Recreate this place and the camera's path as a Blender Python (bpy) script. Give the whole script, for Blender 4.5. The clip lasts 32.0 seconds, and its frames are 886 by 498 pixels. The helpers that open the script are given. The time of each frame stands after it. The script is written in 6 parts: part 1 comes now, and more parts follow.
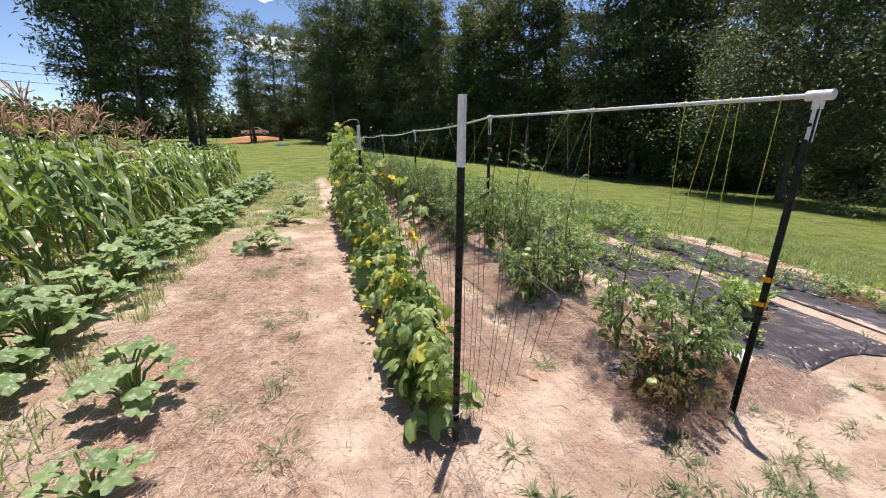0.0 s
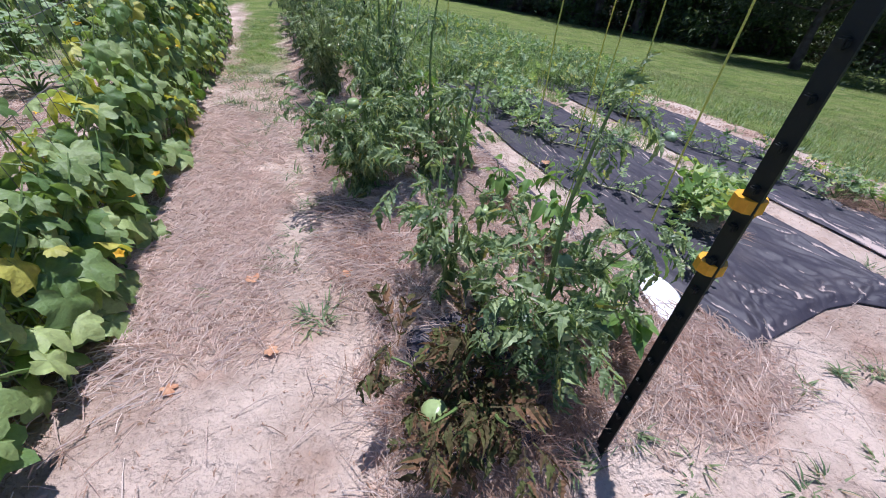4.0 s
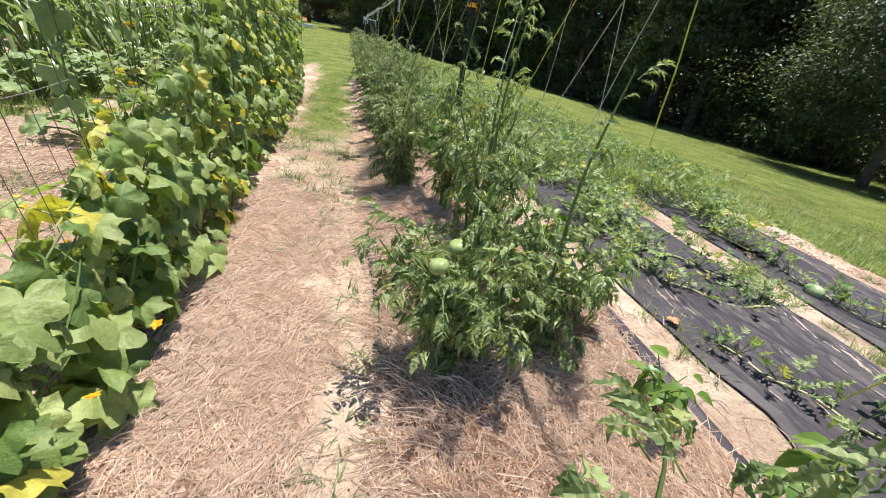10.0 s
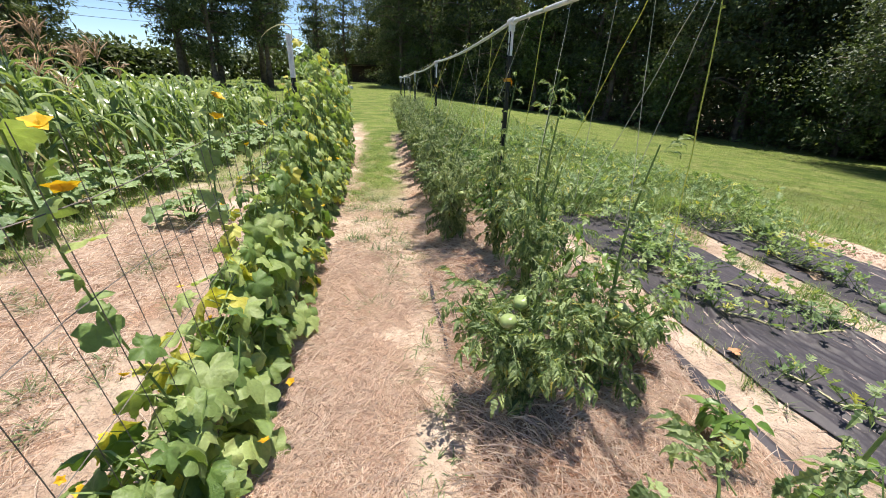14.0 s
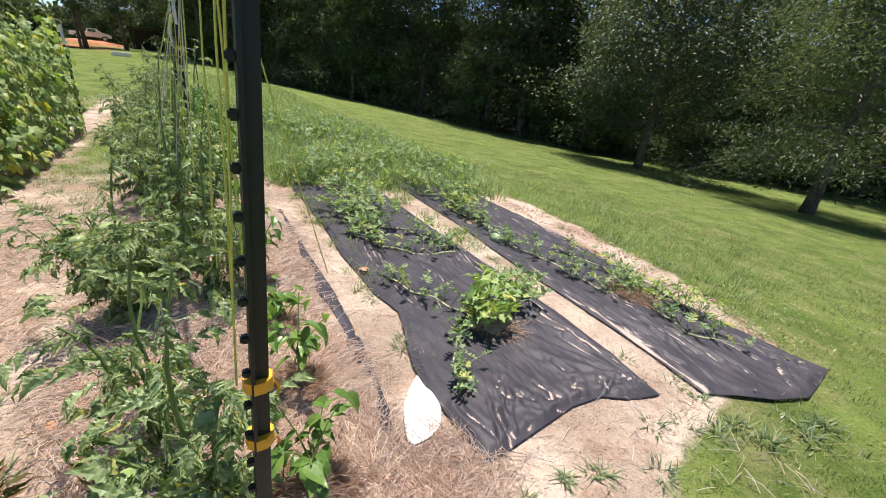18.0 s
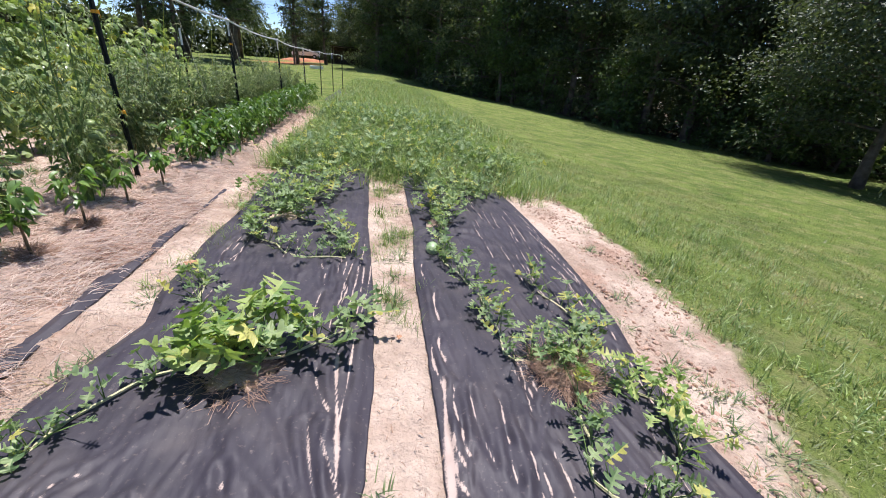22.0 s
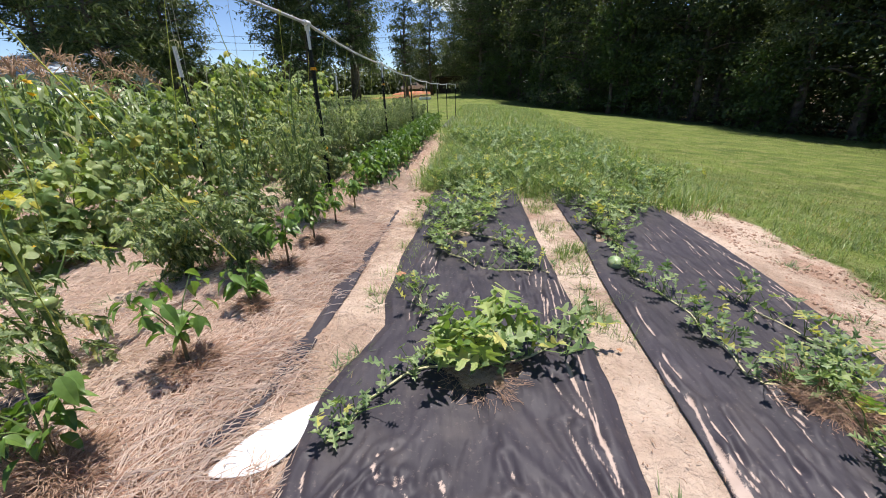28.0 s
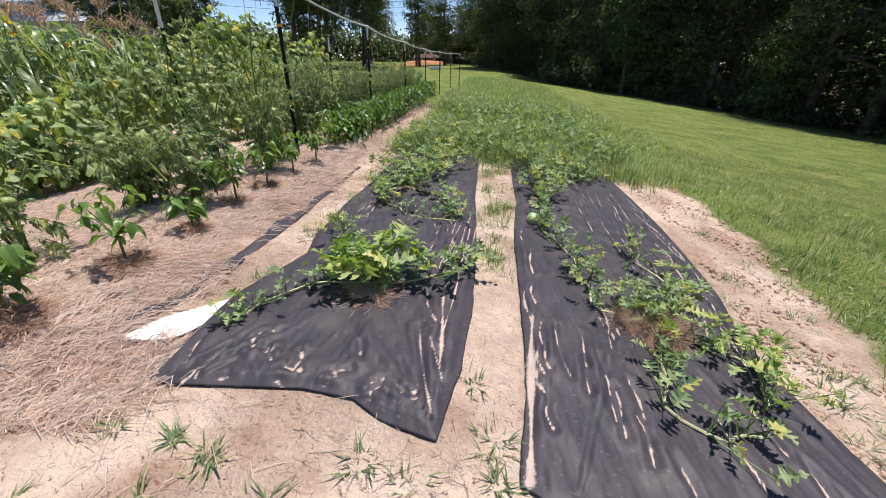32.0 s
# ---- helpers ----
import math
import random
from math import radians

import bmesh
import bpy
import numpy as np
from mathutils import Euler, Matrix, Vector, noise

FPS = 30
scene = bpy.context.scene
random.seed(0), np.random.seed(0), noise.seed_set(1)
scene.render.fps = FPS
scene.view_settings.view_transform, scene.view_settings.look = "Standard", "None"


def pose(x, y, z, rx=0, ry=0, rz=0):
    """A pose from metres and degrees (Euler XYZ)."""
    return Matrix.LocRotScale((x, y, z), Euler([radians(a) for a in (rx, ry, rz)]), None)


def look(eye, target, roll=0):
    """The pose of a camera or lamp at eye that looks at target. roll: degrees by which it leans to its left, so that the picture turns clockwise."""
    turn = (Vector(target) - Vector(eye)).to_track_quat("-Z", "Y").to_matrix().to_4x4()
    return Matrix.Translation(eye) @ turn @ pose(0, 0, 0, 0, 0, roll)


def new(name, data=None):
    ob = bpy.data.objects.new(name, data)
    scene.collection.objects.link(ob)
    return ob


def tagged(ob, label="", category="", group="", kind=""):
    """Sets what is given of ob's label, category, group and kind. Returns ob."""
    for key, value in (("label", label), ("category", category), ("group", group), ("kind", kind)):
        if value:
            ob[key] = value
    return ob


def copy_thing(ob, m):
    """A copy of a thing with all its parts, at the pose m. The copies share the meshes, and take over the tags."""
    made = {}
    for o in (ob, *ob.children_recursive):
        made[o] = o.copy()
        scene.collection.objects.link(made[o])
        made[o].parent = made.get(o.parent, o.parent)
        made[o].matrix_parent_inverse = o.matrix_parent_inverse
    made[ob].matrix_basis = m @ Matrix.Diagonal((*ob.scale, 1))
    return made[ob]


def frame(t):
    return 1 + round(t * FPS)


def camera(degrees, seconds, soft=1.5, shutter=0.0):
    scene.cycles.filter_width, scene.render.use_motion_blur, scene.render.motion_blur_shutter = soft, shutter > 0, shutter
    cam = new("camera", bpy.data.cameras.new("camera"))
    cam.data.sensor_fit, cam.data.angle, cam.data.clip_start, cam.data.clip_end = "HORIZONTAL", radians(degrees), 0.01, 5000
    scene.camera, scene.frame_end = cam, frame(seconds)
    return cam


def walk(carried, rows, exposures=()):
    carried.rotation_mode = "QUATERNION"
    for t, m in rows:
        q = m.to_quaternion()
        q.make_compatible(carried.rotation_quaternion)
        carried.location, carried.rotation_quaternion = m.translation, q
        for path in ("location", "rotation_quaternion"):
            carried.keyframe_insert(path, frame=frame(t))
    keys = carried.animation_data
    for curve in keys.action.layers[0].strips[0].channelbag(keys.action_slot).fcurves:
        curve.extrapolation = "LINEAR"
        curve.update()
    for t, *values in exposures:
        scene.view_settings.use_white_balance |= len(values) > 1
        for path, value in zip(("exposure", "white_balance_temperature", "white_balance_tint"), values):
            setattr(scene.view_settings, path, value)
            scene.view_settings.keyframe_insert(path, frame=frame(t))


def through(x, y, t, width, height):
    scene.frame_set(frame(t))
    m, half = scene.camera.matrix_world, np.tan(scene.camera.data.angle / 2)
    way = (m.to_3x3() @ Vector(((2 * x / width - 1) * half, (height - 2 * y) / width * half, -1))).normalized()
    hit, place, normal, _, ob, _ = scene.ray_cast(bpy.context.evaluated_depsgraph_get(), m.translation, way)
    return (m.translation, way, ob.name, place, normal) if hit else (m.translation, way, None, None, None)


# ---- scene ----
cam = camera(98.0, 32.0, soft=1.0)
PATH = [
    (0, (-2.242, -1.285, 1.627), (-1.622, 0.524, 1.042), -0.2),
    (0.5, (-1.853, -1.396, 1.516), (-0.758, 0.109, 0.786), 4.9),
    (1, (-1.503, -1.415, 1.425), (-0.481, 0.042, 0.512), 7.7),
    (1.5, (-1.263, -1.280, 1.332), (-0.312, 0.114, 0.258), 9.0),
    (2, (-1.061, -1.089, 1.276), (-0.192, 0.269, 0.092), 9.3),
    (2.5, (-0.835, -0.937, 1.236), (-0.092, 0.492, 0.050), 5.4),
    (4.5, (-0.718, -0.167, 1.189), (-0.255, 1.373, -0.001), 2.2),
    (5, (-0.760, 0.111, 1.252), (-0.543, 1.747, 0.122), 0.9),
    (5.5, (-0.793, 0.364, 1.230), (-0.583, 1.995, 0.091), -1.3),
    (6, (-0.842, 0.624, 1.228), (-0.552, 2.205, 0.037), -4.0),
    (6.5, (-0.898, 0.761, 1.244), (-0.590, 2.365, 0.088), -3.3),
    (7, (-0.868, 0.774, 1.219), (-0.460, 2.364, 0.078), -0.4),
    (7.5, (-0.866, 0.773, 1.264), (-0.321, 2.385, 0.214), 4.7),
    (8, (-0.853, 0.753, 1.275), (-0.251, 2.395, 0.305), 6.1),
    (8.5, (-0.853, 0.737, 1.305), (-0.224, 2.409, 0.405), 6.6),
    (9, (-0.852, 0.706, 1.304), (-0.245, 2.401, 0.434), 6.0),
    (9.5, (-0.855, 0.621, 1.261), (-0.279, 2.316, 0.370), 7.4),
    (10, (-0.829, 0.495, 1.224), (-0.322, 2.175, 0.264), 9.0),
    (10.5, (-0.756, 0.336, 1.226), (-0.290, 2.019, 0.251), 9.4),
    (11, (-0.670, 0.210, 1.227), (-0.198, 1.897, 0.261), 9.3),
    (11.5, (-0.649, 0.163, 1.285), (-0.181, 1.868, 0.350), 8.7),
    (12, (-0.652, 0.145, 1.270), (-0.188, 1.860, 0.352), 8.0),
    (12.5, (-0.712, 0.144, 1.301), (-0.231, 1.863, 0.400), 9.1),
    (13, (-0.802, 0.166, 1.309), (-0.317, 1.878, 0.395), 7.4),
    (13.5, (-0.901, 0.231, 1.375), (-0.471, 1.969, 0.484), 5.7),
    (14, (-0.972, 0.324, 1.431), (-0.687, 2.128, 0.616), 1.0),
    (14.5, (-0.981, 0.367, 1.466), (-0.777, 2.207, 0.710), -2.1),
    (16.5, (-1.028, 0.192, 1.596), (-1.013, 2.119, 1.061), -3.0),
    (17, (-0.831, -0.197, 1.552), (-0.825, 1.723, 0.992), -3.1),
    (17.5, (-0.501, -0.562, 1.498), (0.058, 1.240, 0.836), 1.7),
    (18, (-0.033, -0.672, 1.428), (0.996, 0.843, 0.623), 6.9),
    (18.5, (0.310, -0.762, 1.409), (1.264, 0.775, 0.557), 5.5),
    (19, (0.570, -0.753, 1.400), (1.205, 0.914, 0.494), 4.3),
    (19.5, (0.843, -0.762, 1.393), (1.222, 0.990, 0.505), 2.4),
    (20, (1.171, -0.842, 1.389), (1.231, 0.974, 0.554), 0.6),
    (20.5, (1.545, -0.843, 1.319), (1.636, 0.978, 0.497), 3.9),
    (21, (1.905, -0.811, 1.287), (2.134, 0.994, 0.456), 6.0),
    (21.5, (2.116, -0.719, 1.230), (2.440, 1.072, 0.400), 6.0),
    (22, (2.086, -0.492, 1.230), (2.424, 1.286, 0.378), 4.6),
    (22.5, (1.881, -0.422, 1.202), (1.720, 1.371, 0.330), -0.4),
    (23, (1.816, -0.440, 1.078), (1.230, 1.171, 0.047), -2.9),
    (23.5, (1.809, -0.395, 1.094), (1.192, 1.178, 0.024), -2.5),
    (24, (1.795, -0.313, 1.106), (1.372, 1.368, 0.108), -4.5),
    (24.5, (1.740, -0.271, 1.107), (1.491, 1.428, 0.082), -6.6),
    (25, (1.671, -0.404, 1.144), (1.473, 1.330, 0.168), -5.6),
    (25.5, (1.589, -0.492, 1.078), (1.359, 1.187, 0.015), -5.8),
    (26, (1.511, -0.444, 1.223), (1.343, 1.285, 0.232), -3.8),
    (26.5, (1.485, -0.473, 1.380), (1.335, 1.405, 0.709), -1.8),
    (28.5, (1.473, -0.574, 1.109), (1.301, 1.213, 0.228), -2.3),
    (29, (1.469, -0.594, 1.038), (1.298, 1.125, 0.030), -2.4),
    (29.5, (1.476, -0.601, 1.069), (1.300, 1.103, 0.036), -2.1),
    (30, (1.473, -0.598, 1.089), (1.297, 1.122, 0.083), -1.9),
    (30.5, (1.483, -0.598, 1.092), (1.292, 1.134, 0.112), -2.1),
    (31, (1.488, -0.601, 1.105), (1.298, 1.132, 0.126), -2.4),
    (31.5, (1.614, -0.724, 1.183), (1.218, 1.042, 0.331), -2.8),
    (32, (2.094, -0.888, 1.144), (1.899, 0.895, 0.260), 1.0),
]
EXPOSURES = [(0, 0.58, 6700, 17), (1, 0.42, 6100, 18), (2, 0.30, 5700, 25), (2.5, 0.30, 5700, 25), (4.5, 0.38, 5350, 21), (6, 0.50, 5750, 22), (7.5, 0.68, 5850, 18), (9, 0.8, 6650, 11), (14, 0.76, 6700, 11), (17, 0.74, 6900, 8), (18, 0.70, 6500, 12), (20, 0.72, 6200, 15), (22, 0.63, 6050, 18), (24, 0.46, 6400, 16), (26, 0.47, 6450, 15), (32, 0.42, 6400, 15)]
walk(cam, [(t, look(eye, target, roll)) for t, eye, target, roll in PATH], EXPOSURES)

# ---- sky, sun ----
SUN_AZ, SUN_EL = radians(40), radians(79.5)
world = bpy.data.worlds.new("sky")
scene.world = world
world.use_nodes = True
wn = world.node_tree
sky = wn.nodes.new("ShaderNodeTexSky")
sky.sky_type = "NISHITA"
sky.sun_disc = False
sky.sun_elevation, sky.sun_rotation = SUN_EL, SUN_AZ
sky.air_density, sky.dust_density, sky.ozone_density = 1.0, 0.0, 4.0
sky.altitude = 2500.0
bg = wn.nodes["Background"]
bg.inputs["Strength"].default_value = 0.11
wn.links.new(sky.outputs["Color"], bg.inputs["Color"])
sun_data = bpy.data.lights.new("sun", "SUN")
sun_data.energy, sun_data.angle, sun_data.color = 5.0, radians(0.53), (1.0, 0.95, 0.87)
sun = new("sun", sun_data)
sun.matrix_world = look((0, 0, 0), (-math.sin(SUN_AZ) * math.cos(SUN_EL), -math.cos(SUN_AZ) * math.cos(SUN_EL), -math.sin(SUN_EL)))

# ---- materials ----


def shader(name):
    m = bpy.data.materials.new(name)
    m.use_nodes = True
    nt = m.node_tree
    return m, nt, nt.nodes["Principled BSDF"], nt.nodes["Material Output"]


def noise_node(nt, scale, detail=4.0, vec=None, rough=0.6):
    n = nt.nodes.new("ShaderNodeTexNoise")
    n.inputs["Scale"].default_value, n.inputs["Detail"].default_value, n.inputs["Roughness"].default_value = scale, detail, rough
    if vec is not None:
        nt.links.new(vec, n.inputs["Vector"])
    return n


def ramp(nt, fac, lo, hi, c1=(0, 0, 0), c2=(1, 1, 1)):
    r = nt.nodes.new("ShaderNodeValToRGB")
    e = r.color_ramp.elements
    e[0].position, e[1].position = lo, hi
    e[0].color, e[1].color = (*c1, 1), (*c2, 1)
    nt.links.new(fac, r.inputs["Fac"])
    return r.outputs["Color"]


def mix(nt, fac, a, b, mode="MIX"):
    n = nt.nodes.new("ShaderNodeMix")
    n.data_type, n.blend_type = "RGBA", mode
    for sock, v in ((n.inputs["Factor"], fac), (n.inputs["A"], a), (n.inputs["B"], b)):
        if isinstance(v, (int, float)):
            sock.default_value = v
        elif isinstance(v, tuple):
            sock.default_value = (*v, 1)
        else:
            nt.links.new(v, sock)
    return n.outputs["Result"]


def place_of(nt, scale=(1, 1, 1), turn=0.0):
    g = nt.nodes.new("ShaderNodeNewGeometry")
    m = nt.nodes.new("ShaderNodeMapping")
    m.inputs["Scale"].default_value = scale
    m.inputs["Rotation"].default_value = (0, 0, turn)
    nt.links.new(g.outputs["Position"], m.inputs["Vector"])
    return m.outputs["Vector"]


def bumped(nt, bsdf, height, strength, dist):
    b = nt.nodes.new("ShaderNodeBump")
    b.inputs["Strength"].default_value, b.inputs["Distance"].default_value = strength, dist
    nt.links.new(height, b.inputs["Height"])
    nt.links.new(b.outputs["Normal"], bsdf.inputs["Normal"])


def paint(name, c1, c2, scale=6.0, rough=0.7, bump=0.3, bscale=40.0, metal=0.0, dist=0.005, spec=0.4):
    """Solid surface: two tones in broad patches, fine grain in tone and relief."""
    m, nt, b, out = shader(name)
    v = place_of(nt)
    big, fine = noise_node(nt, scale, 4, v), noise_node(nt, bscale, 5, v)
    col = mix(nt, ramp(nt, big.outputs["Fac"], 0.35, 0.65), c1, c2)
    col = mix(nt, 0.35, col, ramp(nt, fine.outputs["Fac"], 0.3, 0.7, (0.4, 0.4, 0.4), (1, 1, 1)), "MULTIPLY")
    nt.links.new(col, b.inputs["Base Color"])
    b.inputs["Roughness"].default_value, b.inputs["Metallic"].default_value = rough, metal
    b.inputs["Specular IOR Level"].default_value = spec
    bumped(nt, b, fine.outputs["Fac"], bump, dist)
    return m


def leafy(name, dark, light, dry=None, dry_at=0.9, per="island", rough=0.55, through=0.35, spec=0.35, scale=30.0, pale=None, vary=1.0, bump=0.35):
    """Leaf: each one has its own green, some dry; light passes through it."""
    m, nt, b, out = shader(name)
    if per == "island":
        rnd = nt.nodes.new("ShaderNodeNewGeometry").outputs["Random Per Island"]
    else:
        rnd = nt.nodes.new("ShaderNodeObjectInfo").outputs["Random"]
    v = place_of(nt)
    fine, broad = noise_node(nt, scale, 4, v), noise_node(nt, 1.3, 3, v)
    col = mix(nt, rnd, dark, light)
    if dry:
        col = mix(nt, ramp(nt, rnd, dry_at - 0.01, dry_at + 0.01), col, dry)
    if pale:
        col = mix(nt, ramp(nt, fine.outputs["Fac"], 0.52, 0.62), col, pale)
    col = mix(nt, 0.45 * vary, col, ramp(nt, fine.outputs["Fac"], 0.3, 0.75, (0.45, 0.45, 0.45), (1.15, 1.15, 1.15)), "MULTIPLY")
    col = mix(nt, 0.5 * vary, col, ramp(nt, broad.outputs["Fac"], 0.3, 0.7, (0.6, 0.65, 0.6), (1.2, 1.15, 1.0)), "MULTIPLY")
    nt.links.new(col, b.inputs["Base Color"])
    b.inputs["Roughness"].default_value, b.inputs["Specular IOR Level"].default_value = rough, spec
    bumped(nt, b, fine.outputs["Fac"], bump, 0.006)
    t = nt.nodes.new("ShaderNodeBsdfTranslucent")
    nt.links.new(mix(nt, 1.0, col, (1.25, 1.3, 0.55), "MULTIPLY"), t.inputs["Color"])
    s = nt.nodes.new("ShaderNodeMixShader")
    s.inputs[0].default_value = through
    nt.links.new(b.outputs[0], s.inputs[1])
    nt.links.new(t.outputs[0], s.inputs[2])
    nt.links.new(s.outputs[0], out.inputs["Surface"])
    return m


def ground_material():
    m, nt, b, out = shader("garden_ground")

    def mask(name):
        a = nt.nodes.new("ShaderNodeAttribute")
        a.attribute_name = name
        return a.outputs["Fac"]

    v = place_of(nt)
    n1, n2, n3, n4 = noise_node(nt, 0.9, 5, v), noise_node(nt, 7, 6, v), noise_node(nt, 60, 4, v), noise_node(nt, 2.6, 6, v)
    sand = mix(nt, ramp(nt, n1.outputs["Fac"], 0.35, 0.65), (0.420, 0.30, 0.225), (0.515, 0.395, 0.305))
    sand = mix(nt, ramp(nt, n4.outputs["Fac"], 0.52, 0.72), sand, (0.46, 0.295, 0.21))
    sand = mix(nt, 0.5, sand, ramp(nt, n2.outputs["Fac"], 0.3, 0.62, (0.62, 0.58, 0.55), (1.05, 1.05, 1.05)), "MULTIPLY")
    sand = mix(nt, 0.35, sand, ramp(nt, n3.outputs["Fac"], 0.3, 0.6, (0.6, 0.58, 0.55), (1.1, 1.1, 1.1)), "MULTIPLY")
    straw = mix(nt, ramp(nt, n2.outputs["Fac"], 0.3, 0.7), (0.46, 0.315, 0.23), (0.63, 0.47, 0.37))
    drift = noise_node(nt, 1.1, 2, v)
    bend = nt.nodes.new("ShaderNodeVectorMath")
    bend.operation = "MULTIPLY_ADD"
    bend.inputs[1].default_value = (0.35, 0.35, 0.0)
    nt.links.new(drift.outputs["Color"], bend.inputs[0])
    nt.links.new(v, bend.inputs[2])
    straw = mix(nt, ramp(nt, n4.outputs["Fac"], 0.54, 0.70), straw, (0.50, 0.29, 0.185))
    fibres = None
    for turn, wide, long in ((0.35, 170.0, 11.0), (1.45, 150.0, 9.0), (2.5, 190.0, 13.0)):
        m2 = nt.nodes.new("ShaderNodeMapping")
        m2.inputs["Rotation"].default_value = (0, 0, turn)
        nt.links.new(bend.outputs["Vector"], m2.inputs["Vector"])
        m3 = nt.nodes.new("ShaderNodeMapping")
        m3.inputs["Scale"].default_value = (wide, long, 1.0)
        nt.links.new(m2.outputs["Vector"], m3.inputs["Vector"])
        layer = ramp(nt, noise_node(nt, 1.0, 1.5, m3.outputs["Vector"]).outputs["Fac"], 0.50, 0.66)
        fibres = layer if fibres is None else mix(nt, 1.0, fibres, layer, "LIGHTEN")
    straw = mix(nt, fibres, mix(nt, 1.0, straw, (0.50, 0.44, 0.40), "MULTIPLY"), mix(nt, 1.0, straw, (1.25, 1.28, 1.3), "MULTIPLY"))
    turf = mix(nt, ramp(nt, n1.outputs["Fac"], 0.3, 0.7), (0.070, 0.115, 0.024), (0.200, 0.250, 0.062))
    turf = mix(nt, ramp(nt, n4.outputs["Fac"], 0.48, 0.72), turf, (0.26, 0.245, 0.11))
    turf = mix(nt, 0.6, turf, ramp(nt, n3.outputs["Fac"], 0.25, 0.7, (0.45, 0.5, 0.4), (1.2, 1.2, 1.1)), "MULTIPLY")
    litter = mix(nt, ramp(nt, n2.outputs["Fac"], 0.3, 0.7), (0.05, 0.035, 0.02), (0.10, 0.07, 0.04))
    speck = noise_node(nt, 38, 3, v)
    sand = mix(nt, ramp(nt, speck.outputs["Fac"], 0.64, 0.70), sand, (0.26, 0.16, 0.10))
    pale = noise_node(nt, 1.6, 5, v)
    sand = mix(nt, ramp(nt, pale.outputs["Fac"], 0.46, 0.62), sand, (0.66, 0.52, 0.41))
    col = mix(nt, mask("straw"), sand, straw)
    col = mix(nt, mask("lawn"), col, turf)
    col = mix(nt, mask("woods"), col, litter)
    col = mix(nt, mask("clay"), col, (0.46, 0.17, 0.085))
    nt.links.new(col, b.inputs["Base Color"])
    b.inputs["Roughness"].default_value, b.inputs["Specular IOR Level"].default_value = 0.95, 0.15
    hsum = nt.nodes.new("ShaderNodeMath")
    hsum.operation = "ADD"
    nt.links.new(n2.outputs["Fac"], hsum.inputs[0])
    nt.links.new(n3.outputs["Fac"], hsum.inputs[1])
    pits = nt.nodes.new("ShaderNodeTexVoronoi")
    pits.inputs["Scale"].default_value = 16.0
    nt.links.new(v, pits.inputs["Vector"])
    dent = nt.nodes.new("ShaderNodeMath")
    dent.operation = "MULTIPLY_ADD"
    dent.inputs[1].default_value = 0.9
    nt.links.new(pits.outputs["Distance"], dent.inputs[0])
    nt.links.new(hsum.outputs[0], dent.inputs[2])
    bumped(nt, b, dent.outputs[0], 1.0, 0.034)
    return m


def fabric_material():
    """Black woven weed cloth; blown sand lies where the sheet's own mask says."""
    m, nt, b, out = shader("weed_cloth")
    v = place_of(nt)
    n1, n3, n5 = noise_node(nt, 1.7, 4, v), noise_node(nt, 55, 5, v), noise_node(nt, 6, 4, v)
    pull = noise_node(nt, 1.0, 5, place_of(nt, (16.0, 6.0, 10.0), 0.15))
    cloth = mix(nt, ramp(nt, n1.outputs["Fac"], 0.3, 0.7), (0.024, 0.021, 0.028), (0.042, 0.036, 0.046))
    dust = mix(nt, ramp(nt, n5.outputs["Fac"], 0.48, 0.75), cloth, (0.062, 0.053, 0.056))
    dust = mix(nt, ramp(nt, n3.outputs["Fac"], 0.60, 0.80), dust, (0.15, 0.122, 0.11))
    a = nt.nodes.new("ShaderNodeAttribute")
    a.attribute_name = "sand"
    grain = noise_node(nt, 240, 2, v)
    scaled = nt.nodes.new("ShaderNodeMath")
    scaled.operation = "MULTIPLY"
    scaled.inputs[1].default_value = 0.64
    nt.links.new(a.outputs["Fac"], scaled.inputs[0])
    spot = scaled.outputs[0]
    for source, weight in ((n3, 0.46), (grain, 0.42)):
        more = nt.nodes.new("ShaderNodeMath")
        more.operation = "MULTIPLY_ADD"
        more.inputs[1].default_value = weight
        nt.links.new(source.outputs["Fac"], more.inputs[0])
        nt.links.new(spot, more.inputs[2])
        spot = more.outputs[0]
    col = mix(nt, ramp(nt, spot, 0.58, 0.74), dust, (0.42, 0.325, 0.27))
    nt.links.new(col, b.inputs["Base Color"])
    b.inputs["Specular IOR Level"].default_value = 0.4
    b.inputs["Roughness"].default_value = 0.60
    crumple = noise_node(nt, 9.0, 5, v)
    creases = nt.nodes.new("ShaderNodeMath")
    creases.operation = "MULTIPLY_ADD"
    creases.inputs[1].default_value = 0.7
    nt.links.new(crumple.outputs["Fac"], creases.inputs[0])
    nt.links.new(pull.outputs["Fac"], creases.inputs[2])
    bumped(nt, b, creases.outputs[0], 0.6, 0.006)
    return m


M_GROUND = ground_material()
M_CLOTH = fabric_material()
M_STEEL = paint("dark_green_post_enamel", (0.006, 0.009, 0.007), (0.013, 0.016, 0.014), 8, 0.5, 0.3, 60, 0.0)
M_WHITE = paint("white_plastic", (0.80, 0.81, 0.82), (0.72, 0.73, 0.74), 10, 0.35, 0.05, 80)
M_PVC = paint("grey_white_conduit", (0.66, 0.69, 0.72), (0.55, 0.58, 0.62), 5, 0.32, 0.08, 70)
M_TAPE = paint("orange_yellow_tape", (0.85, 0.42, 0.02), (0.75, 0.34, 0.015), 12, 0.45, 0.1, 80)
M_TWINE_Y = paint("yellow_twine", (0.62, 0.62, 0.12), (0.52, 0.55, 0.10), 20, 0.8, 0.4, 300)
